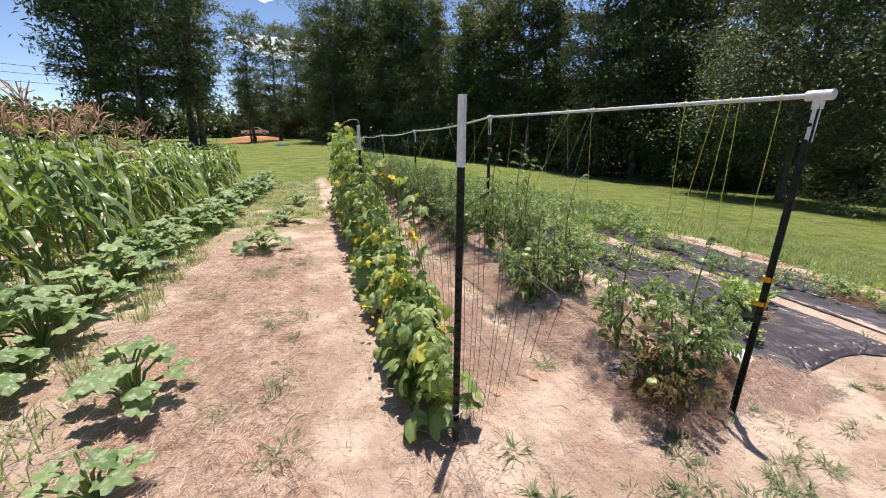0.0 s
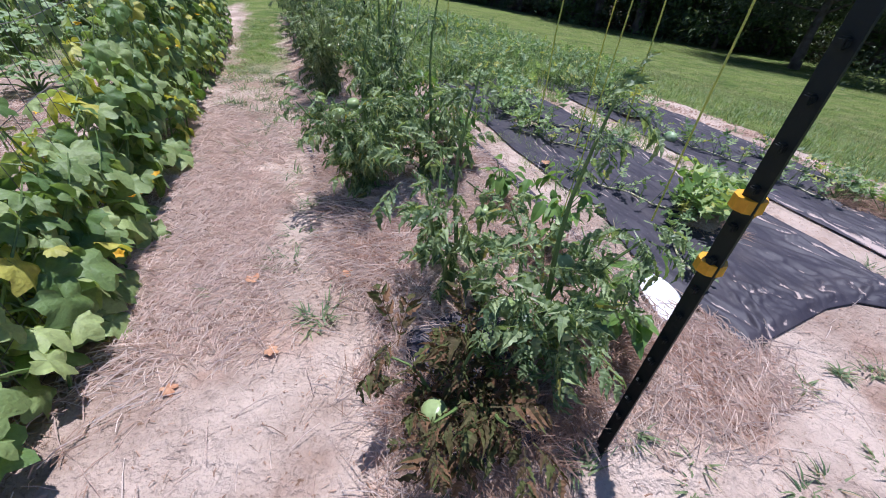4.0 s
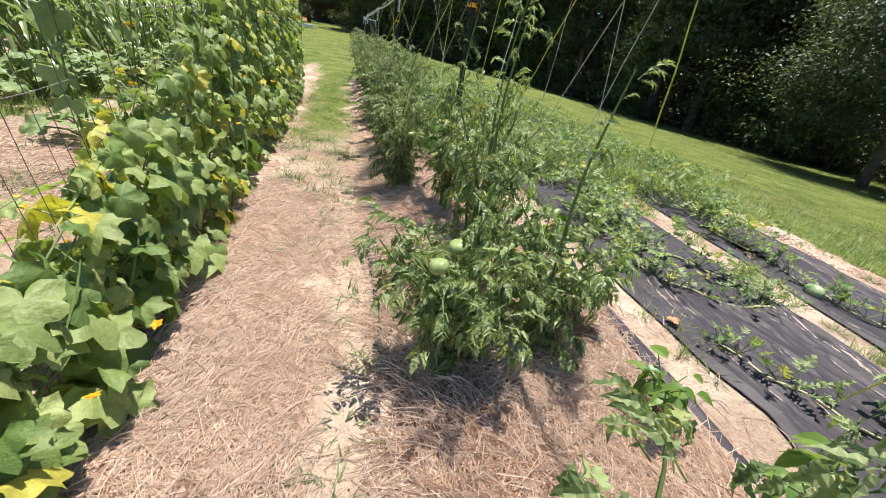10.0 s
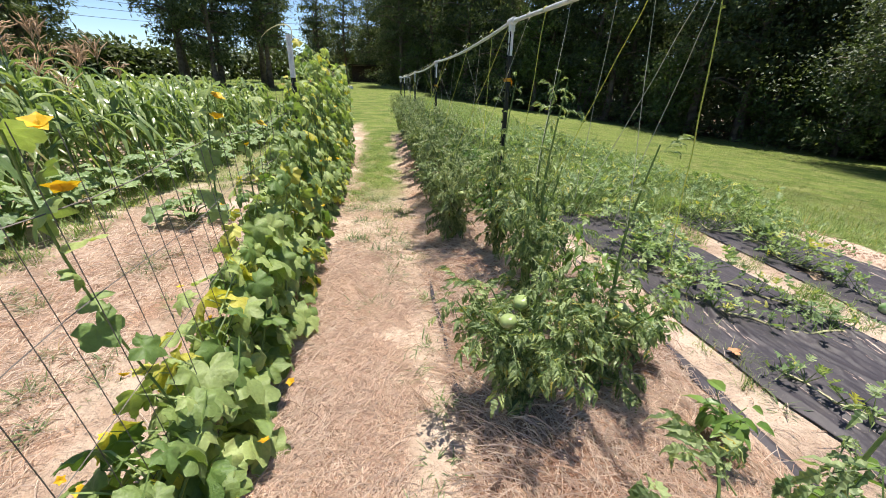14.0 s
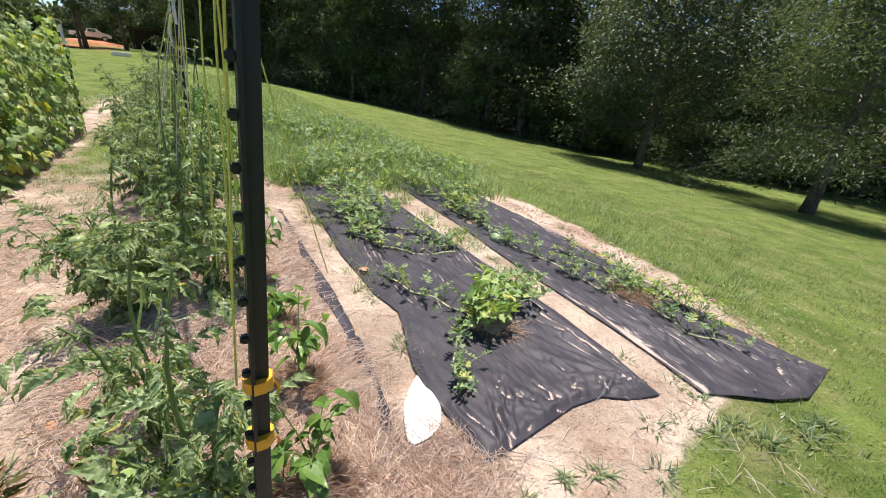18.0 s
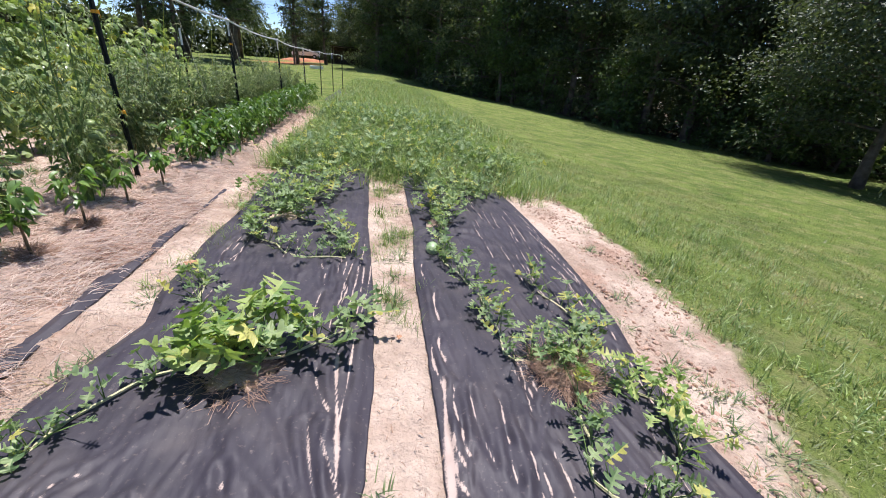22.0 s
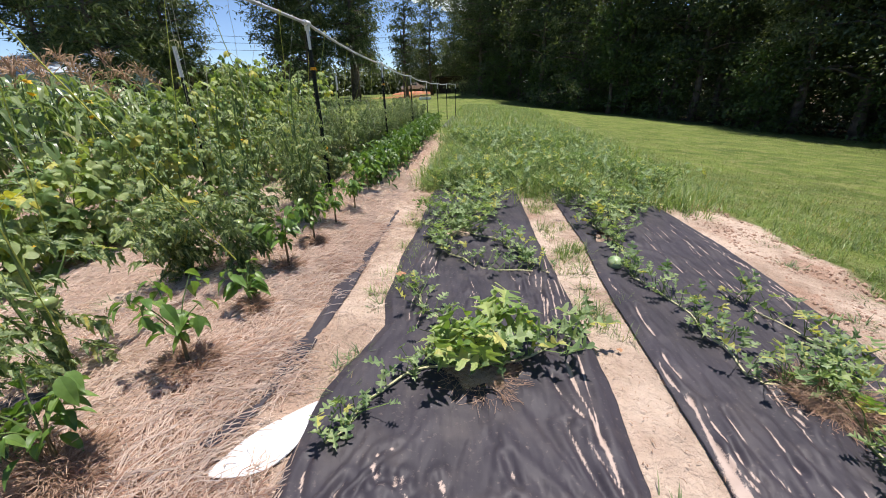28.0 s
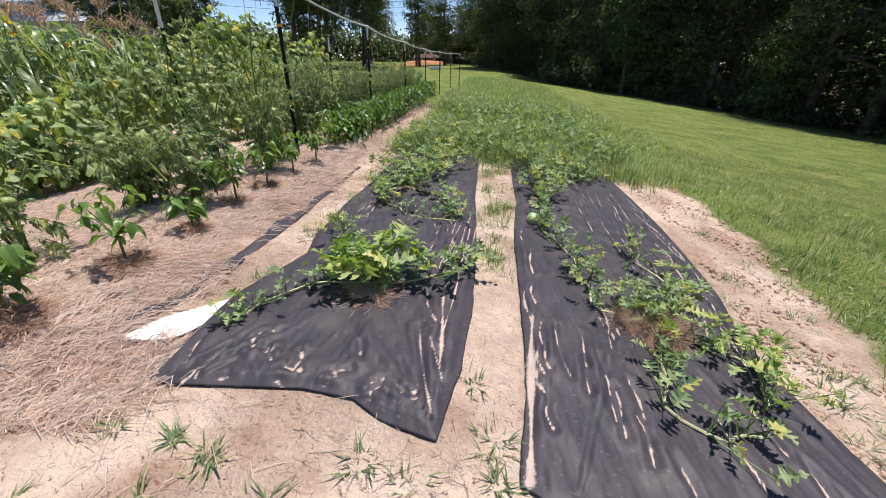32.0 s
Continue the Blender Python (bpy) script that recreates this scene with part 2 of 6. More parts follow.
M_TWINE_W = paint("pale_twine", (0.62, 0.60, 0.48), (0.50, 0.50, 0.38), 20, 0.8, 0.4, 300)
M_WIRE = paint("weathered_grey_wire", (0.09, 0.075, 0.065), (0.20, 0.18, 0.16), 10, 0.7, 0.3, 200)
M_STRAW = leafy("pine_straw", (0.66, 0.485, 0.385), (0.89, 0.755, 0.655), rough=0.8, through=0.04, scale=60, vary=0.3)
M_STRAWG = leafy("greyish_straw", (0.50, 0.38, 0.32), (0.82, 0.70, 0.62), rough=0.8, through=0.04, scale=60, vary=0.5)
M_STRAWR = leafy("reddish_straw", (0.46, 0.28, 0.20), (0.70, 0.49, 0.38), rough=0.8, through=0.04, scale=60, vary=0.5)
M_STRAWB = leafy("old_brown_straw", (0.36, 0.22, 0.145), (0.62, 0.43, 0.32), rough=0.85, through=0.05, scale=60, vary=0.5)
M_CUKE = leafy("cucumber_leaf", (0.150, 0.255, 0.075), (0.510, 0.600, 0.245), (0.62, 0.58, 0.12), 0.92, "object", 0.45, 0.38, 0.5, scale=70, bump=0.9)
M_SQUASH = leafy("squash_leaf", (0.150, 0.245, 0.095), (0.330, 0.430, 0.200), None, 0.9, "object", 0.55, 0.3, pale=(0.36, 0.45, 0.30))
M_TOM = leafy("tomato_leaf", (0.095, 0.165, 0.068), (0.450, 0.540, 0.275), (0.45, 0.40, 0.10), 0.97, rough=0.45, through=0.40, spec=0.5)
M_TOMG = leafy("greyish_tomato_leaf", (0.130, 0.200, 0.100), (0.450, 0.520, 0.290), (0.17, 0.13, 0.06), 0.95, rough=0.5, through=0.38, spec=0.5)
M_DEADTOM = leafy("withered_tomato_leaf", (0.10, 0.06, 0.03), (0.12, 0.17, 0.04), (0.22, 0.12, 0.06), 0.7, rough=0.8, through=0.2)
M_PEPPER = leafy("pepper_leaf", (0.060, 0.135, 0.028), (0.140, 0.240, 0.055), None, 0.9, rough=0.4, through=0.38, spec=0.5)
M_MELON = leafy("watermelon_leaf", (0.160, 0.265, 0.120), (0.440, 0.545, 0.270), (0.58, 0.56, 0.16), 0.93, rough=0.5, through=0.42, spec=0.45)
M_MELONY = leafy("young_watermelon_leaf", (0.180, 0.310, 0.085), (0.530, 0.620, 0.240), (0.66, 0.64, 0.22), 0.88, rough=0.5, through=0.42, spec=0.45)
M_CORN = leafy("corn_leaf", (0.130, 0.215, 0.075), (0.400, 0.490, 0.230), (0.33, 0.24, 0.08), 0.965, "object", 0.34, 0.36, 0.6, scale=12)
M_CORNF = leafy("corn_leaf_far", (0.130, 0.215, 0.075), (0.400, 0.490, 0.230), (0.33, 0.24, 0.08), 0.965, "island", 0.34, 0.36, 0.6, scale=12)
M_TASSEL = leafy("corn_tassel", (0.46, 0.29, 0.19), (0.66, 0.46, 0.33), rough=0.8, through=0.15)
M_GRASS = leafy("lawn_grass", (0.095, 0.138, 0.042), (0.350, 0.400, 0.160), (0.54, 0.48, 0.26), 0.92, rough=0.4, through=0.34, spec=0.5, vary=1.5)
M_WEED = leafy("weed_leaf", (0.120, 0.205, 0.060), (0.400, 0.510, 0.200), (0.50, 0.42, 0.18), 0.93, rough=0.42, through=0.36, spec=0.5, vary=1.4)
M_CRAB = leafy("crabgrass_blade", (0.090, 0.145, 0.068), (0.270, 0.335, 0.165), (0.42, 0.33, 0.20), 0.9, rough=0.55, through=0.3)
M_STEM = paint("green_stem", (0.12, 0.20, 0.05), (0.17, 0.24, 0.07), 12, 0.55, 0.3, 80)
M_STALK = paint("pale_leaf_stalk", (0.24, 0.33, 0.12), (0.36, 0.43, 0.20), 12, 0.55, 0.3, 80)
M_BROWNSTEM = paint("woody_brown_stem", (0.16, 0.11, 0.06), (0.22, 0.16, 0.09), 12, 0.8, 0.4, 80)
M_VINE = paint("pale_hairy_vine", (0.44, 0.44, 0.23), (0.55, 0.50, 0.30), 12, 0.7, 0.3, 80)
M_TOMATO = paint("unripe_tomato", (0.25, 0.33, 0.11), (0.34, 0.42, 0.17), 14, 0.28, 0.05, 60, spec=0.5)
M_MELONF = paint("striped_watermelon_rind", (0.12, 0.25, 0.07), (0.52, 0.60, 0.38), 16, 0.4, 0.1, 40)
M_PETAL = leafy("yellow_petal", (0.78, 0.44, 0.02), (0.86, 0.60, 0.04), rough=0.6, through=0.3, per="object")
M_BARK = paint("pine_bark", (0.11, 0.085, 0.068), (0.22, 0.175, 0.145), 3, 0.95, 0.9, 14, dist=0.05)
M_NEEDLE = leafy("pine_needles", (0.070, 0.105, 0.052), (0.250, 0.290, 0.165), rough=0.5, through=0.3, scale=3)
M_HARD = leafy("hardwood_leaves", (0.050, 0.080, 0.032), (0.165, 0.200, 0.105), rough=0.5, through=0.30, spec=0.35, scale=3)
M_SUNNY = leafy("sunlit_tree_leaves", (0.045, 0.070, 0.040), (0.185, 0.220, 0.140), rough=0.5, through=0.26, spec=0.35, scale=3)
M_PALE = leafy("pale_sapling_and_sunlit_edge_leaves", (0.09, 0.15, 0.05), (0.17, 0.24, 0.09), rough=0.5, through=0.3, scale=3)
M_CLAY = paint("red_clay", (0.42, 0.16, 0.08), (0.52, 0.24, 0.13), 3, 0.95, 0.8, 20, dist=0.03)
M_CLAYCLOD = paint("crumbly_red_clay", (0.44, 0.20, 0.12), (0.56, 0.33, 0.23), 30, 0.95, 1.0, 90, dist=0.01)
M_CLOD = paint("reddish_soil_clod", (0.46, 0.29, 0.20), (0.52, 0.37, 0.28), 20, 0.95, 0.6, 60)
M_CAR = paint("white_car_paint", (0.88, 0.88, 0.88), (0.84, 0.84, 0.85), 4, 0.25, 0.02, 60, spec=0.6)
M_GLASS = paint("dark_window_glass", (0.02, 0.025, 0.03), (0.03, 0.035, 0.04), 4, 0.08, 0.0, 60, spec=0.6)
M_RUBBER = paint("black_rubber", (0.02, 0.02, 0.02), (0.03, 0.03, 0.03), 8, 0.85, 0.3, 60)
M_SHEETMETAL = paint("pale_sheet_metal", (0.60, 0.68, 0.76), (0.52, 0.60, 0.68), 3, 0.45, 0.1, 30)
M_SHED = paint("weathered_dark_boards", (0.05, 0.042, 0.036), (0.10, 0.08, 0.065), 3, 0.9, 0.5, 20)
M_DRYLEAF = paint("dry_brown_leaf", (0.42, 0.20, 0.10), (0.55, 0.32, 0.18), 30, 0.8, 0.3, 120)
M_CLOTHW = paint("white_row_cover_cloth", (0.82, 0.82, 0.82), (0.78, 0.78, 0.79), 6, 0.85, 0.2, 90)
M_CLOUD, cloud_nodes, cloud_bsdf, cloud_out = shader("cloud")
cloud_bsdf.inputs["Base Color"].default_value = (0.9, 0.91, 0.93, 1)
cloud_bsdf.inputs["Roughness"].default_value = 1.0
# added glow imitates daylight inside the cloud and brightens its shaded underside
cloud_bsdf.inputs["Emission Color"].default_value = (0.80, 0.86, 0.95, 1)
cloud_bsdf.inputs["Emission Strength"].default_value = 0.55
# ---- building tools ----
rng = np.random.default_rng(7)


def fast_mesh(name, verts, tris, materials, smooth=False):
    """A mesh from arrays of points and triangles."""
    me = bpy.data.meshes.new(name)
    verts, tris = np.asarray(verts, np.float32).reshape(-1, 3), np.asarray(tris, np.int32).reshape(-1, 3)
    me.vertices.add(len(verts))
    me.vertices.foreach_set("co", verts.ravel())
    me.loops.add(tris.size)
    me.loops.foreach_set("vertex_index", tris.ravel())
    me.polygons.add(len(tris))
    me.polygons.foreach_set("loop_start", np.arange(0, tris.size, 3, dtype=np.int32))
    me.polygons.foreach_set("use_smooth", np.full(len(tris), smooth))
    me.materials.append(materials)
    me.update(calc_edges=True)
    return me


def part(name, data, parent, label=""):
    """One mesh object under a thing or under a part."""
    ob = new(name, data)
    ob.parent = parent
    return tagged(ob, label)


def thing(name, label, category, group="", kind="", data=None, at=(0, 0, 0)):
    ob = new(name, data)
    ob.location = at
    return tagged(ob, label, category, group, kind)


def turns(yaw, pitch=0.0, roll=0.0):
    """N turns: roll about y, then pitch about x, then yaw about z."""
    yaw, pitch, roll = np.broadcast_arrays(np.atleast_1d(yaw).astype(float), pitch, roll)
    n, (cy, sy, cp, sp, cr, sr) = len(yaw), (f(a) for a in (yaw, pitch, roll) for f in (np.cos, np.sin))
    z, o = np.zeros(n), np.ones(n)
    rz = np.stack([cy, -sy, z, sy, cy, z, z, z, o], -1).reshape(n, 3, 3)
    rx = np.stack([o, z, z, z, cp, -sp, z, sp, cp], -1).reshape(n, 3, 3)
    ry = np.stack([cr, z, sr, z, o, z, -sr, z, cr], -1).reshape(n, 3, 3)
    return rz @ rx @ ry


def many(template, at, rot, size):
    """Points and triangles of N copies of a template."""
    v, f = template
    at = np.asarray(at, float).reshape(-1, 3)
    n = len(at)
    size = np.asarray(size, float)
    size = np.broadcast_to(size.reshape(-1, 1, size.shape[-1] if size.ndim > 1 else 1), (n, 1, size.shape[-1] if size.ndim > 1 else 1))
    out = np.einsum("nij,nkj->nki", np.broadcast_to(rot, (n, 3, 3)), v[None] * size) + at[:, None]
    return out.reshape(-1, 3), (f[None] + (np.arange(n) * len(v))[:, None, None]).reshape(-1, 3)


def joined(*pieces):
    vs, fs, k = [], [], 0
    for v, f in pieces:
        vs.append(v)
        fs.append(np.asarray(f) + k)
        k += len(v)
    return np.concatenate(vs), np.concatenate(fs)


def tube(points, radii, sides=6, cap=True):
    """A tapered tube along points."""
    p = np.asarray(points, float)
    r = np.broadcast_to(np.asarray(radii, float), (len(p),))
    d = np.gradient(p, axis=0)
    d /= np.linalg.norm(d, axis=1)[:, None] + 1e-9
    ref = np.where(np.abs(d[:, 2:3]) > 0.9, [[1.0, 0, 0]], [[0, 0, 1.0]])
    a = np.cross(d, ref)
    a /= np.linalg.norm(a, axis=1)[:, None] + 1e-9
    b = np.cross(d, a)
    t = np.arange(sides) * 2 * math.pi / sides
    ring = p[:, None] + r[:, None, None] * (np.cos(t)[None, :, None] * a[:, None] + np.sin(t)[None, :, None] * b[:, None])
    v, f = ring.reshape(-1, 3), []
    for i in range(len(p) - 1):
        for j in range(sides):
            q, s = i * sides + j, i * sides + (j + 1) % sides
            f += [(q, s, s + sides), (q, s + sides, q + sides)]
    if cap:
        for base, flip in ((0, True), ((len(p) - 1) * sides, False)):
            for j in range(1, sides - 1):
                f.append((base, base + j + 1, base + j) if flip else (base, base + j, base + j + 1))
    return v, np.array(f)


def blade_leaf(half, fold=0.25, droop=0.3, wave=0.0):
    """A leaf along +y from its half outline (x, y): two sides folded up along the midrib, the tip drooping."""
    pts = np.array(half, float)
    y0, y1 = 0.0, pts[:, 1].max()
    v, f = [], []

    def lift(x, y):
        return fold * abs(x) - droop * y * y * abs(y) ** 0.3 + wave * math.sin(9 * y + 5 * x)

    n = len(pts)
    for s in (1, -1):
        k = len(v)
        for x, y in pts:
            m = min(max(y, y0), y1)
            v.append((0, m, lift(0, m)))
            v.append((s * x, y, lift(x, y)))
        for i in range(n - 1):
            a, b, c, d = k + 2 * i, k + 2 * i + 1, k + 2 * i + 2, k + 2 * i + 3
            f += [(a, b, d), (a, d, c)] if s > 0 else [(a, d, b), (a, c, d)]
    return np.array(v), np.array(f)


def broad_leaf(knots, cup, droop, seed, teeth=0.05, folds=0.075):
    """A broad lobed leaf spread round its stalk, tip along +y: cupped, pleated along the veins, drooping at the tip."""
    r = np.random.default_rng(seed)
    th = np.radians(np.array([0, 14, 28, 42, 55, 66, 78, 92, 108, 122, 136, 150, 162, 172]))
    rad = np.interp(np.degrees(th), [k[0] for k in knots], [k[1] for k in knots])
    th = np.r_[-th[:0:-1], th]
    rad = np.r_[rad[:0:-1], rad] * (1 + teeth * (-1.0) ** np.arange(len(th)) + r.normal(0, 0.02, len(th)))
    v, f, n = [(0, 0, 0)], [], len(th)
    for q in (0.36, 0.70, 1.0):
        for k in range(n):
            x, y = q * rad[k] * math.sin(th[k]), q * rad[k] * math.cos(th[k])
            z = -cup * (x * x + 0.4 * y * y) - droop * max(0.0, y - 0.1) ** 2 + folds * q * math.cos(5.2 * th[k] + seed) * (0.4 + q) + r.normal(0, 0.012) * q
            v.append((x, y, z))
    for k in range(n - 1):
        f.append((0, 2 + k, 1 + k))
        for ring in (0, 1):
            a, b = 1 + ring * n + k, 1 + (ring + 1) * n + k
            f += [(a, a + 1, b + 1), (a, b + 1, b)]
    v = np.array(v) * 0.66
    return v, np.array(f)


CUKE_FORM = [(0, 1.08), (14, 0.84), (28, 0.70), (42, 0.76), (55, 0.90), (66, 0.76), (78, 0.64), (92, 0.66), (108, 0.74), (122, 0.80), (136, 0.64), (150, 0.58), (162, 0.46), (172, 0.26)]
SQUASH_FORM = [(0, 1.0), (16, 0.84), (32, 0.58), (58, 0.88), (84, 0.56), (108, 0.82), (132, 0.70), (150, 0.66), (165, 0.45), (172, 0.25)]
L_CUKE = [broad_leaf(CUKE_FORM, c, d, k) for k, (c, d) in enumerate(((0.45, 0.35), (0.7, 0.5), (0.25, 0.6), (0.9, 0.2), (0.05, 0.45)), 2)]
L_SQUASH = [broad_leaf(SQUASH_FORM, c, d, k, 0.06, 0.07) for k, (c, d) in enumerate(((0.1, 0.3), (-0.2, 0.45), (0.4, 0.2)), 11)]
L_MELON = blade_leaf([(0, 0), (0.06, 0.04), (0.24, 0.04), (0.34, 0.14), (0.22, 0.17), (0.07, 0.20), (0.12, 0.32), (0.36, 0.40), (0.40, 0.52), (0.20, 0.48), (0.06, 0.46), (0.09, 0.60), (0.24, 0.72), (0.20, 0.80), (0.06, 0.74), (0.06, 0.88), (0, 1.0)], 0.35, 0.3, 0.06)
L_FEATHER = blade_leaf([(0, 0), (0.03, 0.06), (0.13, 0.05), (0.25, 0.10), (0.27, 0.17), (0.13, 0.17), (0.05, 0.20), (0.05, 0.27), (0.20, 0.29), (0.34, 0.37), (0.33, 0.45), (0.19, 0.42), (0.06, 0.43), (0.06, 0.52), (0.19, 0.57), (0.29, 0.66), (0.25, 0.72), (0.13, 0.68), (0.05, 0.68), (0.06, 0.78), (0.14, 0.86), (0.10, 0.91), (0.04, 0.90), (0, 1.0)], 0.4, 0.45, 0.07)
MELON_FORM = [(0, 1.0), (9, 0.84), (16, 0.56), (23, 0.46), (33, 0.64), (45, 0.82), (57, 0.70), (65, 0.40), (73, 0.36), (88, 0.62), (104, 0.74), (117, 0.52), (127, 0.32), (143, 0.44), (160, 0.44), (172, 0.20)]
L_MELONS = [broad_leaf(MELON_FORM, c, d, k, 0.10, 0.05) for k, (c, d) in enumerate(((-0.5, 0.5), (-0.2, 0.7), (0.3, 0.4)), 21)]
L_LANCE = blade_leaf([(0, 0), (0.16, 0.2), (0.2, 0.45), (0.12, 0.75), (0, 1.0)], 0.5, 0.45)
L_SMALL = blade_leaf([(0, 0), (0.20, 0.30), (0.13, 0.70), (0, 1.0)], 0.5, 0.5)
L_TWO = (np.array([(0, 0, 0), (0.3, 0.45, 0.06), (-0.3, 0.45, 0.06), (0, 1, -0.1)]), np.array([(0, 1, 3), (0, 3, 2)]))
L_BLADE = (np.array([(-0.5, 0, 0), (0.5, 0, 0), (-0.35, 0.05, 0.55), (0.35, 0.05, 0.55), (0, 0.3, 1.0)]), np.array([(0, 1, 3), (0, 3, 2), (2, 3, 4)]))
L_CORN = blade_leaf([(0, 0), (0.042, 0.08), (0.055, 0.25), (0.055, 0.45), (0.045, 0.65), (0.03, 0.85), (0, 1.0)], 0.5, 0.0)


L_FLET = blade_leaf([(0, 0), (0.16, 0.10), (0.27, 0.26), (0.16, 0.36), (0.23, 0.52), (0.11, 0.62), (0.12, 0.78), (0, 1.0)], 0.55, 0.75, 0.09)


def tomato_leaf():
    parts = [many(L_FLET, [(0, 0.74, -0.17)], turns(0.0, -0.8), 0.33)]
    for y, s, tw in ((0.20, 0.12, 0.1), (0.34, 0.26, -0.2), (0.46, 0.12, 0.3), (0.56, 0.30, -0.1), (0.70, 0.27, 0.2)):
        for side in (1, -1):
            parts.append(many(L_FLET, [(0, y, -0.25 * y * y)], turns(-side * (1.1 + tw), -0.15 - 0.5 * tw, 0.35 * side + tw), s))
    parts.append(tube([(0, 0, 0), (0, 0.4, -0.04), (0, 0.78, -0.17)], [0.014, 0.011, 0.006], 3, False))
    return joined(*parts)


L_TOM = tomato_leaf()


def curved_corn(k):
    v, f = L_CORN
    v = v.copy()
    y = v[:, 1]
    up, out = [(1.0, 0.8), (1.1, 0.6), (0.75, 1.0)][k]
    v[:, 2] += up * y - (up + [0.5, 0.25, 0.9][k]) * y**2.2
    v[:, 1] = out * y ** [1.0, 1.1, 0.9][k]
    v[:, 0] += 0.012 * np.sin(14 * y)
    return v, f


L_CORNS = [curved_corn(k) for k in range(3)]
# ---- ground ----
Y_KNOTS = [-400, -8, 0, 4, 7, 14, 20, 45, 74, 120, 1500]
Z_KNOTS = [-0.5, -0.05, 0.0, 0.0, -0.08, -0.18, -0.24, -0.2, 0.2, 0.3, 0.3]
X_KNOTS = [-1500, -60, -8, -1.7, 0.6, 2.0, 2.6, 3.2, 3.8, 9, 22, 32, 70, 1500]
W_KNOTS = [0.1, 0.1, 0.08, 0.03, -0.01, -0.05, -0.08, -0.14, -0.23, -0.90, -2.15, -2.8, -3.1, -3.1]


def smooth_interp(x, xs, zs):
    w = np.minimum(1.5, 0.4 + 0.03 * np.abs(x))
    return sum(np.interp(x + k * w, xs, zs) for k in (-1, -0.5, 0, 0.5, 1)) / 5


def gz(x, y):
    """Height of the ground."""
    x, y = np.asarray(x, float), np.asarray(y, float)
    return smooth_interp(y, Y_KNOTS, Z_KNOTS) + smooth_interp(x, X_KNOTS, W_KNOTS)


def on(x, y, dz=0.0):
    return (float(x), float(y), float(gz(x, y)) + dz)


def step(a, b, v):
    t = np.clip((v - a) / (b - a), 0, 1)
    return t * t * (3 - 2 * t)


def wobble(x, y, s=1.0):
    """Cheap smooth noise, about -1 to 1."""
    return (np.sin(1.7 * x * s + 1.3 * np.sin(1.1 * y * s)) + np.sin(2.3 * y * s + 1.7 * np.sin(0.9 * x * s + 2)) + 0.6 * np.sin(5.1 * x * s + 3.3 * y * s + 1) + 0.5 * np.sin(4.3 * y * s - 3.9 * x * s)) / 3.1


RIGHT_Y = [-6, -2.2, -1.39, -1.03, -0.5, -0.3, -0.2, -0.1, 0.0, 0.2, 0.7, 1.6, 2.8, 5.0, 6.5, 30]
RIGHT_X = [-9, -1.2, 0.57, 0.99, 1.17, 1.45, 2.2, 3.3, 3.72, 3.80, 4.10, 4.36, 4.49, 4.5, 4.0, 3.2]


def lawn_at(x, y):
    w = 0.13 * wobble(x, y, 2.2) + 0.10 * wobble(x, y, 7) + 0.05 * wobble(y, x, 19)
    right = step(-0.05, 0.16, x + w - np.interp(y, RIGHT_Y, RIGHT_X))
    back = step(11.5, 13, y + 2 * w) * step(-1.9, -1.3, x + w) + step(14.5, 15.5, y + 2 * w)
    path = step(4.2, 6.2, y + 3 * w) * step(-1.5, -1.25, x + w) * (1 - step(-0.85, -0.65, x + w))
    aisle = 0.75 * step(4.6, 7.0, y + 3 * w) * step(-4.6, -4.2, x + w) * (1 - step(-2.1, -1.9, x + w)) * step(-0.5, 0.1, wobble(x, y, 1.7) + 0.12 * (y - 5))
    left = 1 - step(-16.5, -15.5, x + w)
    return np.clip(right + back + path + aisle + left, 0, 1)


def straw_at(x, y):
    w = 0.10 * wobble(x, y, 3) + 0.05 * wobble(x, y, 9)
    bed = step(-0.70, -0.6, x + w) * (1 - step(0.50, 0.64, x + w)) * step(-0.15, 0.25, y + 2 * w) * (1 - step(11, 12.5, y))
    swirl = 1 - step(0.75, 1.1, np.hypot((x - 0.50) / 0.42, (y - 0.10) / 0.30) + 1.5 * w)
    path = step(-1.62, -1.5, x + w) * (1 - step(-0.98, -0.84, x + 1.5 * w)) * step(0.5, 1.1, y + w) * (1 - step(2.9, 3.5, y + 3 * w))
    left = step(-3.75, -3.4, x + w) * (1 - step(-2.45, -2.25, x + w)) * step(-0.8, -0.1, wobble(x * 0.7, y * 0.5, 1.3) + 0.25) * step(-0.6, 0.1, y) * (1 - step(3.9, 4.8, y))
    front = 0.25 * step(0.5, 0.8, wobble(x + 3, y, 0.9)) * (1 - step(-0.3, 0.1, y)) * (1 - step(0.9, 1.3, x))
    thin = 0.45 + 0.55 * step(-0.35, 0.25, wobble(x + 5, y * 0.8, 2.1) + 0.4 * wobble(x, y, 6.3))
    return np.clip(np.maximum.reduce([bed * (0.6 + 0.4 * thin), swirl, path * thin, 0.55 * left, front]), 0, 1)


def bed_at(x, y):
    """Rise of the mounded tomato bed."""
    return 0.115 * step(-0.72, -0.30, x) * (1 - step(0.26, 0.66, x)) * step(-0.25, 0.25, y) * (1 - step(11, 13, y))


def woods_at(x, y):
    return np.clip(step(0.0, 3.0, forest_depth(x, y)), 0, 1)


EDGE_X = [-1.0, 0.5, 9, 17.5, 27, 36, 46, 52]
EDGE_Y = [130, 62, 47, 36, 22, 8, -12, -60]


def forest_depth(x, y):
    """How far a place lies behind the edge of the woods."""
    return (np.asarray(x, float) - np.interp(np.asarray(y, float), EDGE_Y[::-1], EDGE_X[::-1])) * 0.75


